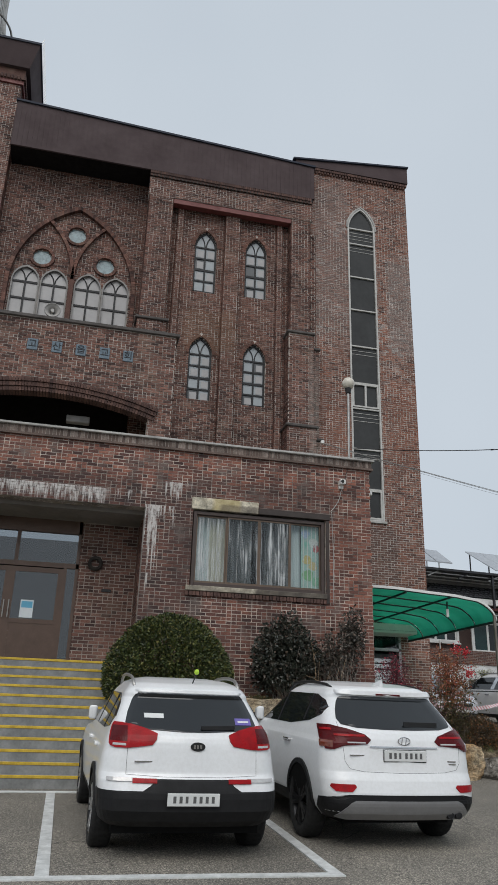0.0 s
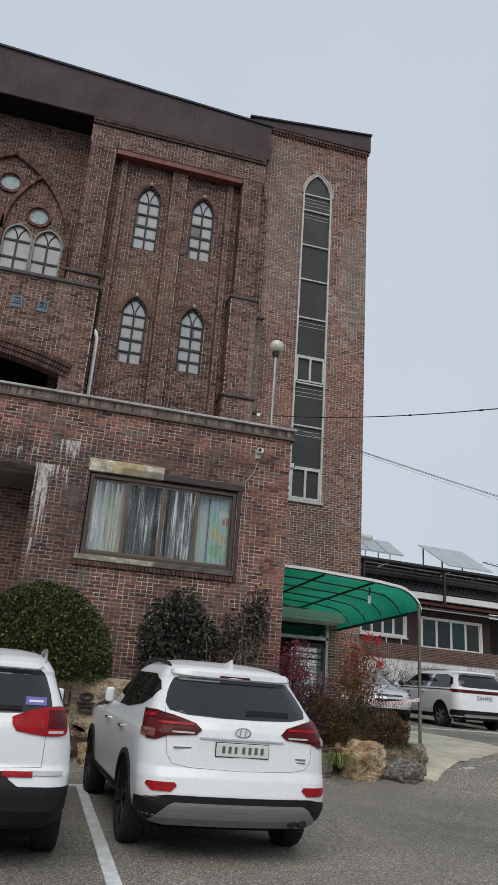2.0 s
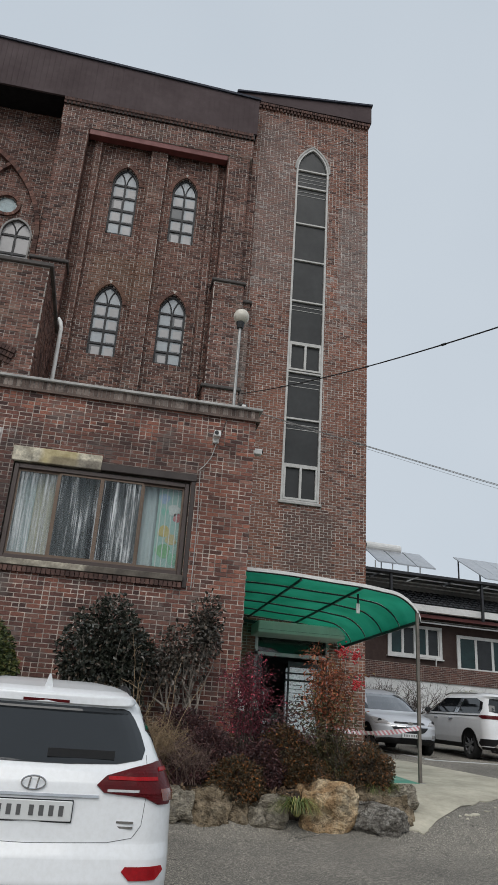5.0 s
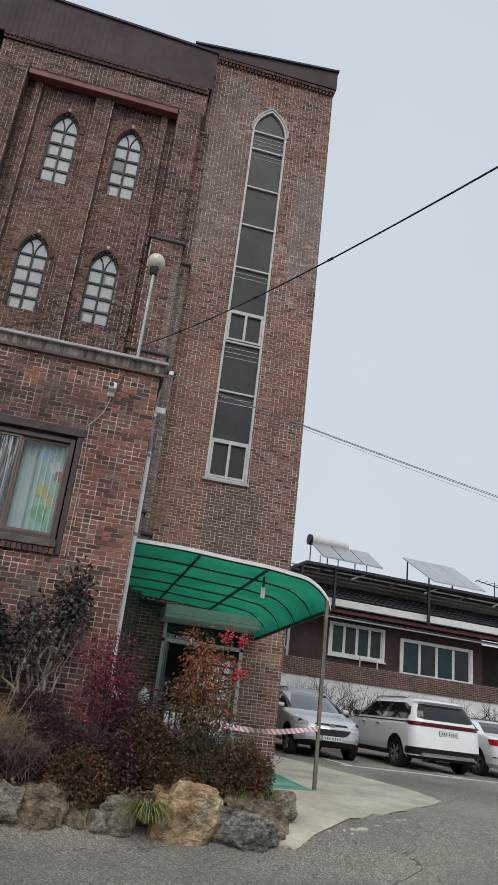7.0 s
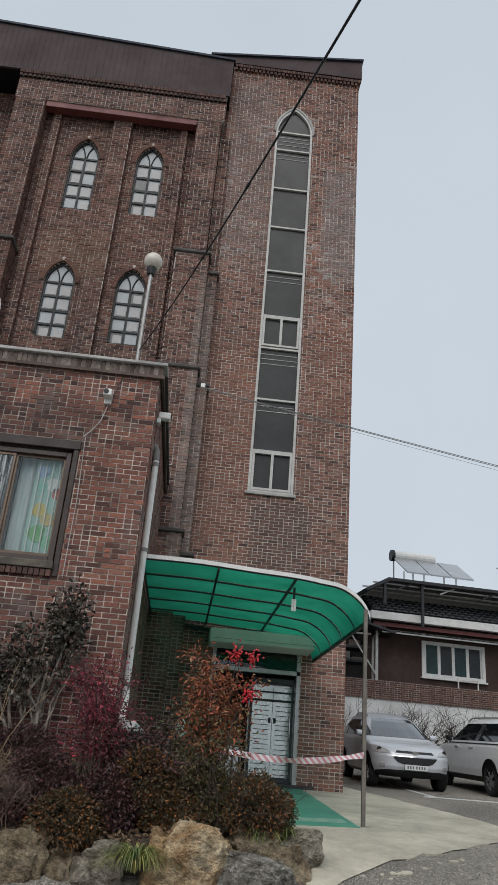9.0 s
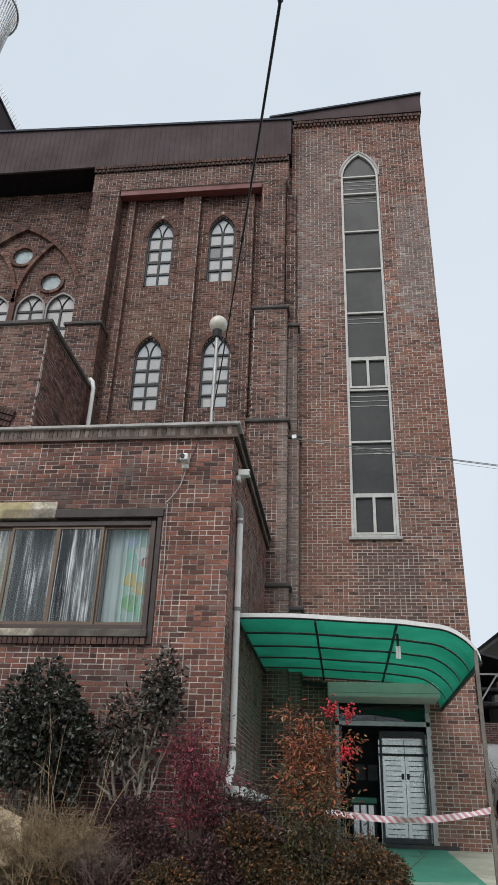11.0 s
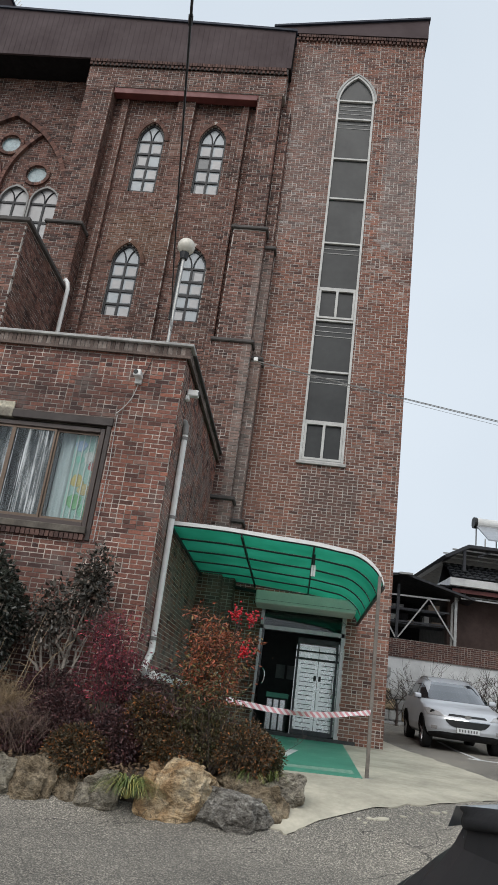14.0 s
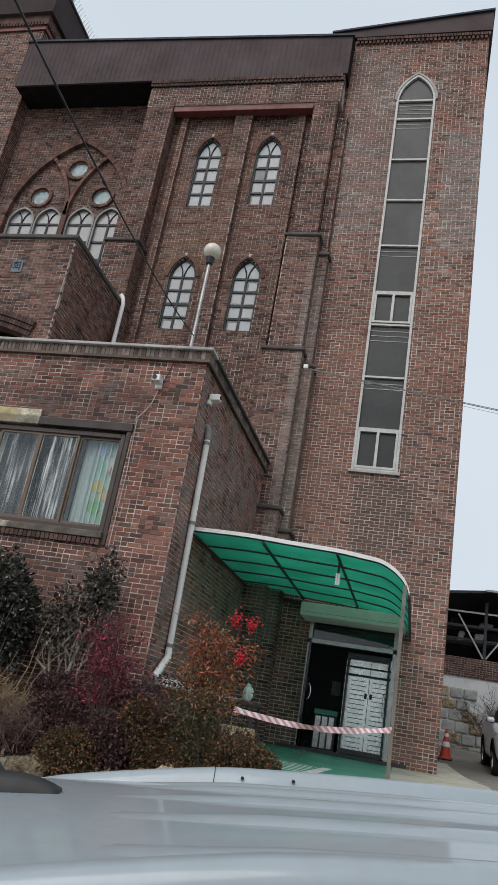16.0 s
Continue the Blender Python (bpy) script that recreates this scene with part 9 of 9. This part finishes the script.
rs = random.Random(77)
pts = []
for _ in range(5200):
    x, y = rs.uniform(1.4, 8.1), rs.uniform(13.3, 14.8)
    pts.append(((x, y, bed_z(x, y) + rs.uniform(0.0, 0.07)), (rs.gauss(0, 1), rs.gauss(0, 1), 0.4)))
V, F = leaf_cloud(pts, 0.05, rs, 0.6)
litter = bpy.data.meshes.new("leaf_litter")
litter.from_pydata([tuple(v) for v in V], [], F)
litter.materials.append(L_LITTER)
tagged(new("leaf_litter", litter), "brown dry leaves strewn over the bed", "leaves", kind="stuff")

# ---------------------------------------------------------------- house behind the upper car park
HY = 33.0
ASKEW = pose(14, HY, 0, 0, 0, 6) @ pose(-14, -HY, 0)
M_TILE = plain("black_roof_tile", (0.035, 0.036, 0.04), 0.45, var=0.35, scale=3)
M_HBRICK = rand_mat("house_brick", ((0.0, (0.075, 0.040, 0.036)), (0.5, (0.12, 0.060, 0.050)), (1.0, (0.165, 0.082, 0.064))), grime=0.3)
M_HWALL = plain("brown_house_wall", (0.07, 0.043, 0.036), 0.9, var=0.25, scale=1.5)
tagged(link("retaining_wall", boxes((9.5, 40, HY - 0.25, HY + 0.1, 2.0, 4.68)), M_WHITEWALL), "whitewashed retaining wall below the house terrace", "wall", "", "structure").matrix_world = ASKEW
blocks = thing("block_wall", "pale stone block wall against the retaining wall", "block wall", kind="structure")
r_ = random.Random(5)
for i in range(6):
    for k in range(8 if i < 4 else 4):
        x = 9.6 + k * 0.46 + (0.23 if i % 2 else 0)
        if x > 12.6:
            continue
        bm = bevelled(boxes((x + 0.012, x + 0.448, HY - 0.62 - r_.uniform(0, 0.05), HY - 0.26, 2.15 + i * 0.36 + 0.012, 2.15 + (i + 1) * 0.36 - 0.012)), 0.05, 2)
        part("stone_block", bm, M_ST_CREAM if (i + k) % 3 == 0 else M_COPING, blocks)
brick_wall("wall_terrace", "x", HY - 0.3, -1, 9.5, 40, 4.68, 5.32, (), 0.2, M_HBRICK, M_MORTAR_PORCH, "dark red brick terrace parapet").matrix_world = ASKEW
tagged(link("terrace_slab", boxes((9.5, 40, HY - 0.09, HY + 9, 4.6, 4.78)), M_CONC), "concrete terrace slab", "terrace", "", "structure").matrix_world = ASKEW

M_HGLASS = plain("dark_house_glass", (0.03, 0.032, 0.034), 0.15, var=0.3, scale=2, bumps=0, spec=0.3)
house = thing("house", "low brown brick house with white windows and black tiled eaves", "house", ASKEW @ pose(0, 0, 4.78))


def hpart(name, specs, mat, parent=None, label=""):
    return part(name, boxes(*[(a, b, c, d, e - 4.78, f - 4.78) for a, b, c, d, e, f in specs]), mat, parent or house, label)


WY = HY + 0.6
for spec in ((13.85, 15.98, WY, WY + 0.3, 4.78, 7.6), (15.98, 18.57, WY, WY + 0.3, 4.78, 5.72), (15.98, 18.57, WY, WY + 0.3, 7.05, 7.6), (18.57, 19.30, WY, WY + 0.3, 4.78, 7.6), (19.30, 22.9, WY, WY + 0.3, 4.78, 5.34), (19.30, 22.9, WY, WY + 0.3, 6.84, 7.6), (22.9, 23.4, WY, WY + 0.3, 4.78, 7.6)):
    hpart("wall", (spec,), M_HWALL)
hpart("wall", ((13.85, 14.15, WY + 0.3, 41, 4.78, 7.6), (23.1, 23.4, WY + 0.3, 41, 4.78, 7.6), (14.15, 23.1, WY + 2.5, WY + 2.7, 4.78, 7.6)), M_INSIDE)
for x0, x1, z0, z1, n in ((15.98, 18.57, 5.72, 7.05, 4), (19.30, 22.9, 5.34, 6.84, 4)):
    w = new("window")
    w.parent = house
    e = 0.13
    hw = hpart("window_frame", ((x0, x1, WY - 0.06, WY + 0.1, z0, z0 + e), (x0, x1, WY - 0.06, WY + 0.1, z1 - e, z1), (x0, x0 + e, WY - 0.06, WY + 0.1, z0 + e, z1 - e), (x1 - e, x1, WY - 0.06, WY + 0.1, z0 + e, z1 - e)), M_WHITEPVC, w)
    for k in range(n):
        a, b = x0 + e + (x1 - x0 - 2 * e) * k / n, x0 + e + (x1 - x0 - 2 * e) * (k + 1) / n
        for q in (a, b - 0.06):
            hpart("sash", ((q, q + 0.06, WY - 0.02, WY + 0.04, z0 + e, z1 - e),), M_WHITEPVC, w)
        hpart("pane", ((a + 0.05, b - 0.05, WY, WY + 0.008, z0 + e, z1 - e),), M_HGLASS if k % 2 else plain("green_grey_glass", (0.02, 0.05, 0.05), 0.15, var=0.4, scale=2, bumps=0, spec=0.3), w)
    hpart("sill", ((x0 - 0.05, x1 + 0.05, WY - 0.12, WY, z0 - 0.06, z0 - 0.002),), M_WHITEPVC, w)
# eaves: steel trellis, red board, white band, black tiles
hpart("eave_board", ((13.75, 30, HY - 0.25, HY - 0.2, 7.28, 7.42),), M_RED, None, "dark red eave board")
hpart("eave_band", ((13.75, 30, HY - 0.45, HY - 0.2, 7.50, 7.78), (13.6, 13.75, HY - 0.45, HY + 5, 7.50, 7.78)), M_WHITEPVC, None, "white eave band")
hpart("eave_soffit", ((13.3, 30, HY - 0.2, WY + 0.3, 7.42, 7.5),), M_SOFFIT)
hpart("porch_shade", ((23.4, 30, WY + 2, WY + 2.1, 4.78, 7.5),), M_INSIDE)
bm = bmesh.new()
for k in range(52):
    x = 14.2 + k * 0.29
    bar(bm, (x, HY - 0.5, 7.02 - 4.78), (x + 0.12, HY + 0.2, 7.22 - 4.78), 0.03, 0.05)
part("trellis_bar", bm, M_STEEL, house, "pale steel bars under the eaves")["kind"] = "stuff"
hpart("trellis_rail", ((14.0, 29.5, HY - 0.52, HY - 0.46, 7.0, 7.05), (14.0, 29.5, HY + 0.15, HY + 0.2, 7.2, 7.25)), M_STEEL)
rows, cols = 5, 60
tv, tf = [], []
for i in range(rows):
    for k in range(cols):
        x, y, z = 13.7 + k * 0.27, HY - 0.48 + i * 0.30, 7.80 + i * 0.155 - 4.78
        b = len(tv)
        n = 6
        for e in (0, 1):
            for q in range(n + 1):
                a = math.pi * q / n
                tv.append((x + 0.135 - 0.125 * math.cos(a), y + e * 0.34, z + 0.07 * math.sin(a) + e * 0.155 + (0.03 if e == 0 else 0)))
        for q in range(n):
            tf.append((b + q, b + q + 1, b + n + 1 + q + 1, b + n + 1 + q))
        tf.append(tuple(range(b, b + n + 1)))
me = bpy.data.meshes.new("roof_tile")
me.from_pydata(tv, [], tf)
me.materials.append(M_TILE)
o = new("roof_tile", me)
o.parent = house
o["kind"] = "stuff"
o["label"] = "rows of curved black roof tiles"
bm = bmesh.new()
prism(bm, ((13.6, 7.78 - 4.78), (30, 7.78 - 4.78), (30, 8.62 - 4.78), (13.8, 8.62 - 4.78)), HY + 1.1, HY + 1.2)
part("roof_back", bm, M_TILE, house)
bm = bmesh.new()
vs = [bm.verts.new(p) for p in ((13.6, HY - 0.46, 7.79 - 4.78), (30, HY - 0.46, 7.79 - 4.78), (30, HY + 1.15, 8.6 - 4.78), (13.8, HY + 1.15, 8.6 - 4.78))]
bm.faces.new(vs)
part("roof_bed", bm, M_TILE, house)
# steel roof on posts over the tiles
upper = thing("steel_roof", "dark steel canopy roof on thin posts above the house", "roof", ASKEW)
bm = bmesh.new()
prism(bm, ((13.3, 8.38), (14.15, 8.86), (30, 8.92), (30, 9.02), (14.1, 8.97), (13.2, 8.46)), HY - 0.9, HY + 7)
part("roof_sheet", bm, M_DARKSTEEL, upper)
for x in (14.0, 15.47, 19.80, 24.0):
    part("post", boxes((x - 0.05, x + 0.05, HY - 0.8, HY - 0.7, 7.3 if x > 14.1 else 8.0, 8.88)), M_DARKSTEEL, upper)
for z, y in ((8.80, HY - 0.6), (8.66, HY + 0.2), (8.9, HY + 0.6), (8.72, HY - 0.2)):
    part("purlin", bar(bmesh.new(), (13.6, y, z), (29.5, y, z - 0.05), 0.06, 0.05), M_STEEL, upper)
for k in range(8):
    x = 14.5 + k * 1.7
    part("brace", bar(bmesh.new(), (x, HY - 0.7, 8.6), (x + 0.6, HY - 0.7, 8.87), 0.05, 0.05), M_STEEL if k % 2 else M_DARKSTEEL, upper)
# solar water heater and panels
heater = thing("solar_water_heater", "silver solar water heater tank above tilted collector panels", "solar heater", ASKEW @ pose(0.5, 0, 8.98))
part("tank", tube(bmesh.new(), ((14.25, HY + 0.4, 1.22), (15.98, HY + 0.4, 1.22)), 0.21, 18), M_WHITEPVC, heater)
part("tank_end", tube(bmesh.new(), ((14.18, HY + 0.4, 1.22), (14.30, HY + 0.4, 1.22)), 0.22, 18), M_BLACK, heater)
# collector glass, its pale grey holding the sky's reflection as base colour
M_SOLAR = plain("sky_lit_solar_glass", (0.40, 0.42, 0.45), 0.15, 0.1, var=0.15, bumps=0)
for k in range(3):
    x = 14.25 + k * 0.92
    bm = bmesh.new()
    vs = [bm.verts.new(p) for p in ((x, HY + 0.35, 1.15), (x + 0.86, HY + 0.35, 1.15), (x + 1.0, HY - 0.75, 0.34), (x + 0.14, HY - 0.75, 0.34))]
    f = bm.faces.new(vs)
    ex = bmesh.ops.extrude_face_region(bm, geom=[f])
    for v in ex["geom"]:
        if isinstance(v, bmesh.types.BMVert):
            v.co.z -= 0.06
    bmesh.ops.recalc_face_normals(bm, faces=list(bm.faces))
    part("collector", bm, M_SOLAR, heater)
for x in (14.3, 15.1, 16.4):
    part("leg", bar(bmesh.new(), (x, HY - 0.65, 0.0), (x, HY - 0.65, 0.36), 0.04, 0.04), M_STEEL, heater)
    part("leg", bar(bmesh.new(), (x, HY + 0.4, 0.0), (x, HY + 0.4, 1.02), 0.04, 0.04), M_STEEL, heater)
panels = thing("solar_array", "tilted grey solar panel array on the steel roof", "solar panel", ASKEW @ pose(0, 0, 9.1))
for k in range(3):
    x = 19.3 + k * 0.86
    bm = bmesh.new()
    vs = [bm.verts.new(p) for p in ((x, HY + 0.6, 1.22), (x + 0.84, HY + 0.6, 1.22), (x + 0.84 + 0.65, HY - 0.9, 0.06), (x + 0.65, HY - 0.9, 0.06))]
    f = bm.faces.new(vs)
    ex = bmesh.ops.extrude_face_region(bm, geom=[f])
    for v in ex["geom"]:
        if isinstance(v, bmesh.types.BMVert):
            v.co.z -= 0.05
    bmesh.ops.recalc_face_normals(bm, faces=list(bm.faces))
    part("panel", bm, M_SOLAR, panels)
for x in (19.5, 20.6, 21.8):
    part("leg", bar(bmesh.new(), (x, HY + 0.5, -0.13), (x, HY + 0.5, 1.08), 0.05, 0.05), M_DARKSTEEL, panels)
aerial = thing("roof_aerial", "dark television aerial on the roof edge", "aerial", pose(23.6, HY + 1, 9.1))
part("mast", tube(bmesh.new(), ((0, 0, -0.13), (0, 0, 0.75)), 0.025, 6), M_DARKSTEEL, aerial)
part("boom", tube(bmesh.new(), ((-0.9, 0, 0.72), (0.6, 0.2, 0.55)), 0.02, 6), M_DARKSTEEL, aerial)
for k in range(5):
    part("element", tube(bmesh.new(), ((-0.8 + k * 0.3, -0.25, 0.72 - k * 0.03), (-0.8 + k * 0.3, 0.25, 0.72 - k * 0.03)), 0.012, 5), M_DARKSTEEL, aerial)

# steel lean-to at the house's end
shed = thing("lean_to", "dark open steel lean-to with diagonal braces and stored clutter", "shed", pose(0, 0, 4.78))
SY = HY - 0.05
for x in (10.4, 11.85, 13.97):
    part("post", boxes((x - 0.05, x + 0.05, SY, SY + 0.1, 0.54, 2.60 if x < 13 else 2.42)), M_DARKSTEEL if x < 13 else M_STEEL, shed)
for a, b in (((11.9, SY, 0.65), (12.97, SY, 2.18)), ((12.97, SY, 2.18), (13.95, SY, 0.75)), ((11.8, SY, 0.65), (10.9, SY, 2.1))):
    part("brace", bar(bmesh.new(), a, b, 0.05, 0.05), M_STEEL, shed)
for z in (1.25, 1.72, 2.2):
    part("rail", bar(bmesh.new(), (10.2, SY + 0.05, z), (13.75, SY + 0.05, z), 0.05, 0.06), M_DARKSTEEL if z < 2 else M_STEEL, shed)
bm = bmesh.new()
prism(bm, ((10.0, 2.62), (12.0, 2.86), (14.55, 2.18), (14.55, 2.26), (12.0, 2.95), (10.0, 2.72)), HY - 0.6, HY + 5)
part("roof_sheet", bm, M_DARKSTEEL, shed)
part("back_wall", boxes((10.0, 13.8, HY + 4.5, HY + 4.6, 0.0, 3.0)), M_SOFFIT, shed)
part("ledge_edge", boxes((11.75, 12.25, HY - 0.75, HY - 0.6, 2.86, 2.93)), M_STEEL, shed)
r_ = random.Random(8)
for k in range(16):
    x, z, w, h = r_.uniform(10.3, 13.4), r_.choice((0.0, 1.3, 1.8)), r_.uniform(0.15, 0.5), r_.uniform(0.12, 0.4)
    part("stored_box", bevelled(boxes((x, x + w, HY + 0.8, HY + 1.3, z, z + h)), 0.02, 1), r_.choice((M_COPING, M_DARKSTEEL, M_GREYPIPE, M_SOFFIT, M_ALU)), shed)
for z in (1.28, 1.78):
    part("shelf", boxes((10.2, 13.7, HY + 0.6, HY + 1.5, z - 0.04, z)), M_DARKSTEEL, shed)
pipe3 = thing("downpipe", "pale grey drainpipe at the house corner", "downpipe", kind="structure")
part("pipe", tube(bmesh.new(), ((14.35, HY + 0.3, 7.35), (14.0, HY + 0.2, 7.0), (13.86, HY + 0.1, 6.85), (13.86, HY + 0.1, 4.8)), 0.05, 10), M_COPING, pipe3)
bench = thing("terrace_rail", "white metal balcony bracket on the terrace", "railing", ASKEW @ pose(17.3, HY + 0.3, 5.42))
for x in (0, 0.8):
    part("leg", boxes((x, x + 0.04, 0, 0.04, -0.6, 0.28)), M_WHITEPVC, bench)
part("rail", boxes((0.0, 0.84, -0.004, 0.044, 0.28, 0.33)), M_WHITEPVC, bench)

# bare shrubs in front of the retaining wall
def bare_tree(x, y, z, h, spread, seed, label):
    rs = random.Random(seed)
    t = thing("bare_tree", label, "tree", pose(x, y, z), group="bare trees by the retaining wall")
    bm = bmesh.new()
    part("trunk", tube(bmesh.new(), ((0, 0, -0.05), (0.02, 0, h * 0.2), (0.0, 0, h * 0.36)), 0.05, 7, r_end=0.035), M_TWIGDARK, t)

    def grow(p, d, L, r, lev):
        q = p + d * L
        m = p.lerp(q, 0.5) + Vector((rs.gauss(0, 0.06), rs.gauss(0, 0.06), rs.gauss(0, 0.03))) * L
        tube(bm, (p, m, q), r, 4, r_end=r * 0.6)
        if lev:
            for _ in range(3):
                e = (d + Vector((rs.gauss(0, 0.55), rs.gauss(0, 0.45), rs.gauss(0.1, 0.35)))).normalized()
                grow(q if rs.random() < 0.6 else m, e, L * rs.uniform(0.6, 0.85), r * 0.6, lev - 1)
    for k in range(5):
        a = k * math.tau / 5 + rs.random()
        grow(Vector((0, 0, h * (0.12 + 0.05 * k))), Vector((math.cos(a) * spread, math.sin(a) * spread * 0.6, 0.75)).normalized(), h * 0.32, 0.02, 3)
    part("branch", bm, M_TWIGDARK, t)["kind"] = "stuff"


for k, (x, h) in enumerate(((12.6, 2.4), (15.1, 2.3), (16.0, 2.0), (17.0, 2.2), (18.2, 2.0), (20.6, 2.1), (21.8, 2.0), (13.6, 2.0), (14.4, 2.2), (15.5, 2.1), (16.5, 2.3), (19.6, 2.0), (21.2, 2.2), (22.6, 2.1), (11.8, 1.9))):
    bare_tree(x, HY - 1.1 - 0.3 * (k % 3), ground_z(x, HY - 1.2), h, 0.7, 90 + k, "small leafless tree before the whitewashed wall")
grass_tuft(18.5, HY - 1.0, 3.9, 0.9, 90, 36, "spiky dark green plant by the retaining wall")
plant_pot = tagged(link("plant_mound", boxes((18.1, 18.9, HY - 1.3, HY - 0.3, 2.3, 3.95)), M_ST_GREY), "rough stone plinth under the spiky plant", "plinth")

# small things beside the tower
cone = thing("traffic_cone", "orange traffic cone with pale bands by the tower", "traffic cone", pose(10.49, 25.7, ground_z(10.49, 25.7) + 0.02))
part("base", bevelled(boxes((-0.18, 0.18, -0.18, 0.18, 0, 0.04)), 0.01, 1), plain("orange_base", (0.45, 0.06, 0.03), 0.6), cone)
for a, b, mt in ((0.04, 0.28, None), (0.28, 0.40, 1), (0.40, 0.52, None), (0.52, 0.60, 1), (0.60, 0.70, None)):
    part("band" if mt else "cone_body", tube(bmesh.new(), ((0, 0, a), (0, 0, b)), 0.145 - 0.16 * a, 16, r_end=0.145 - 0.16 * b), M_WHITEPVC if mt else plain("orange_plastic", (0.55, 0.06, 0.03), 0.5), cone)
box_ = thing("cardboard_box", "small cream cardboard box on the ledge by the side wall", "box", pose(7.0, 17.3, ground_z(7.0, 17.3) + 0.022))
part("carton", bevelled(boxes((-0.24, 0.24, -0.2, 0.2, 0, 0.42)), 0.006, 1), plain("cream_card", (0.50, 0.42, 0.28), 0.85), box_)
part("label", boxes((-0.1, -0.04, -0.206, -0.2, 0.22, 0.27)), M_INK, box_)
shelf = thing("wall_shelf", "dark wooden stand by the side wall", "stand", pose(6.75, 17.9, ground_z(6.75, 17.9) + 0.03))
part("top", boxes((-0.45, 0.4, -0.3, 0.3, 0.72, 0.78)), M_FRAME, shelf)
for sx in (-0.42, 0.34):
    for sy in (-0.27, 0.24):
        part("leg", boxes((sx, sx + 0.05, sy, sy + 0.05, -0.02, 0.72)), M_FRAME, shelf)
bag = bmesh.new()
bmesh.ops.create_icosphere(bag, subdivisions=3, radius=1.0)
for v in bag.verts:
    v.co *= 1 + 0.25 * noise.noise(v.co * 2.2) + 0.1 * noise.noise(v.co * 6)
    v.co = Vector((v.co.x * 0.16, v.co.y * 0.13, max(v.co.z, -0.8) * 0.24 + 0.19))
ob = link("plastic_bag", bag, plain("pale_green_bag", (0.50, 0.62, 0.56), 0.35, var=0.2), smooth=True)
ob.matrix_world = pose(6.98, 17.75, ground_z(6.75, 17.9) + 0.81) @ Matrix.Diagonal((0.55, 0.5, 0.65, 1))
tagged(ob, "pale crumpled plastic bag on the stand", "plastic bag")
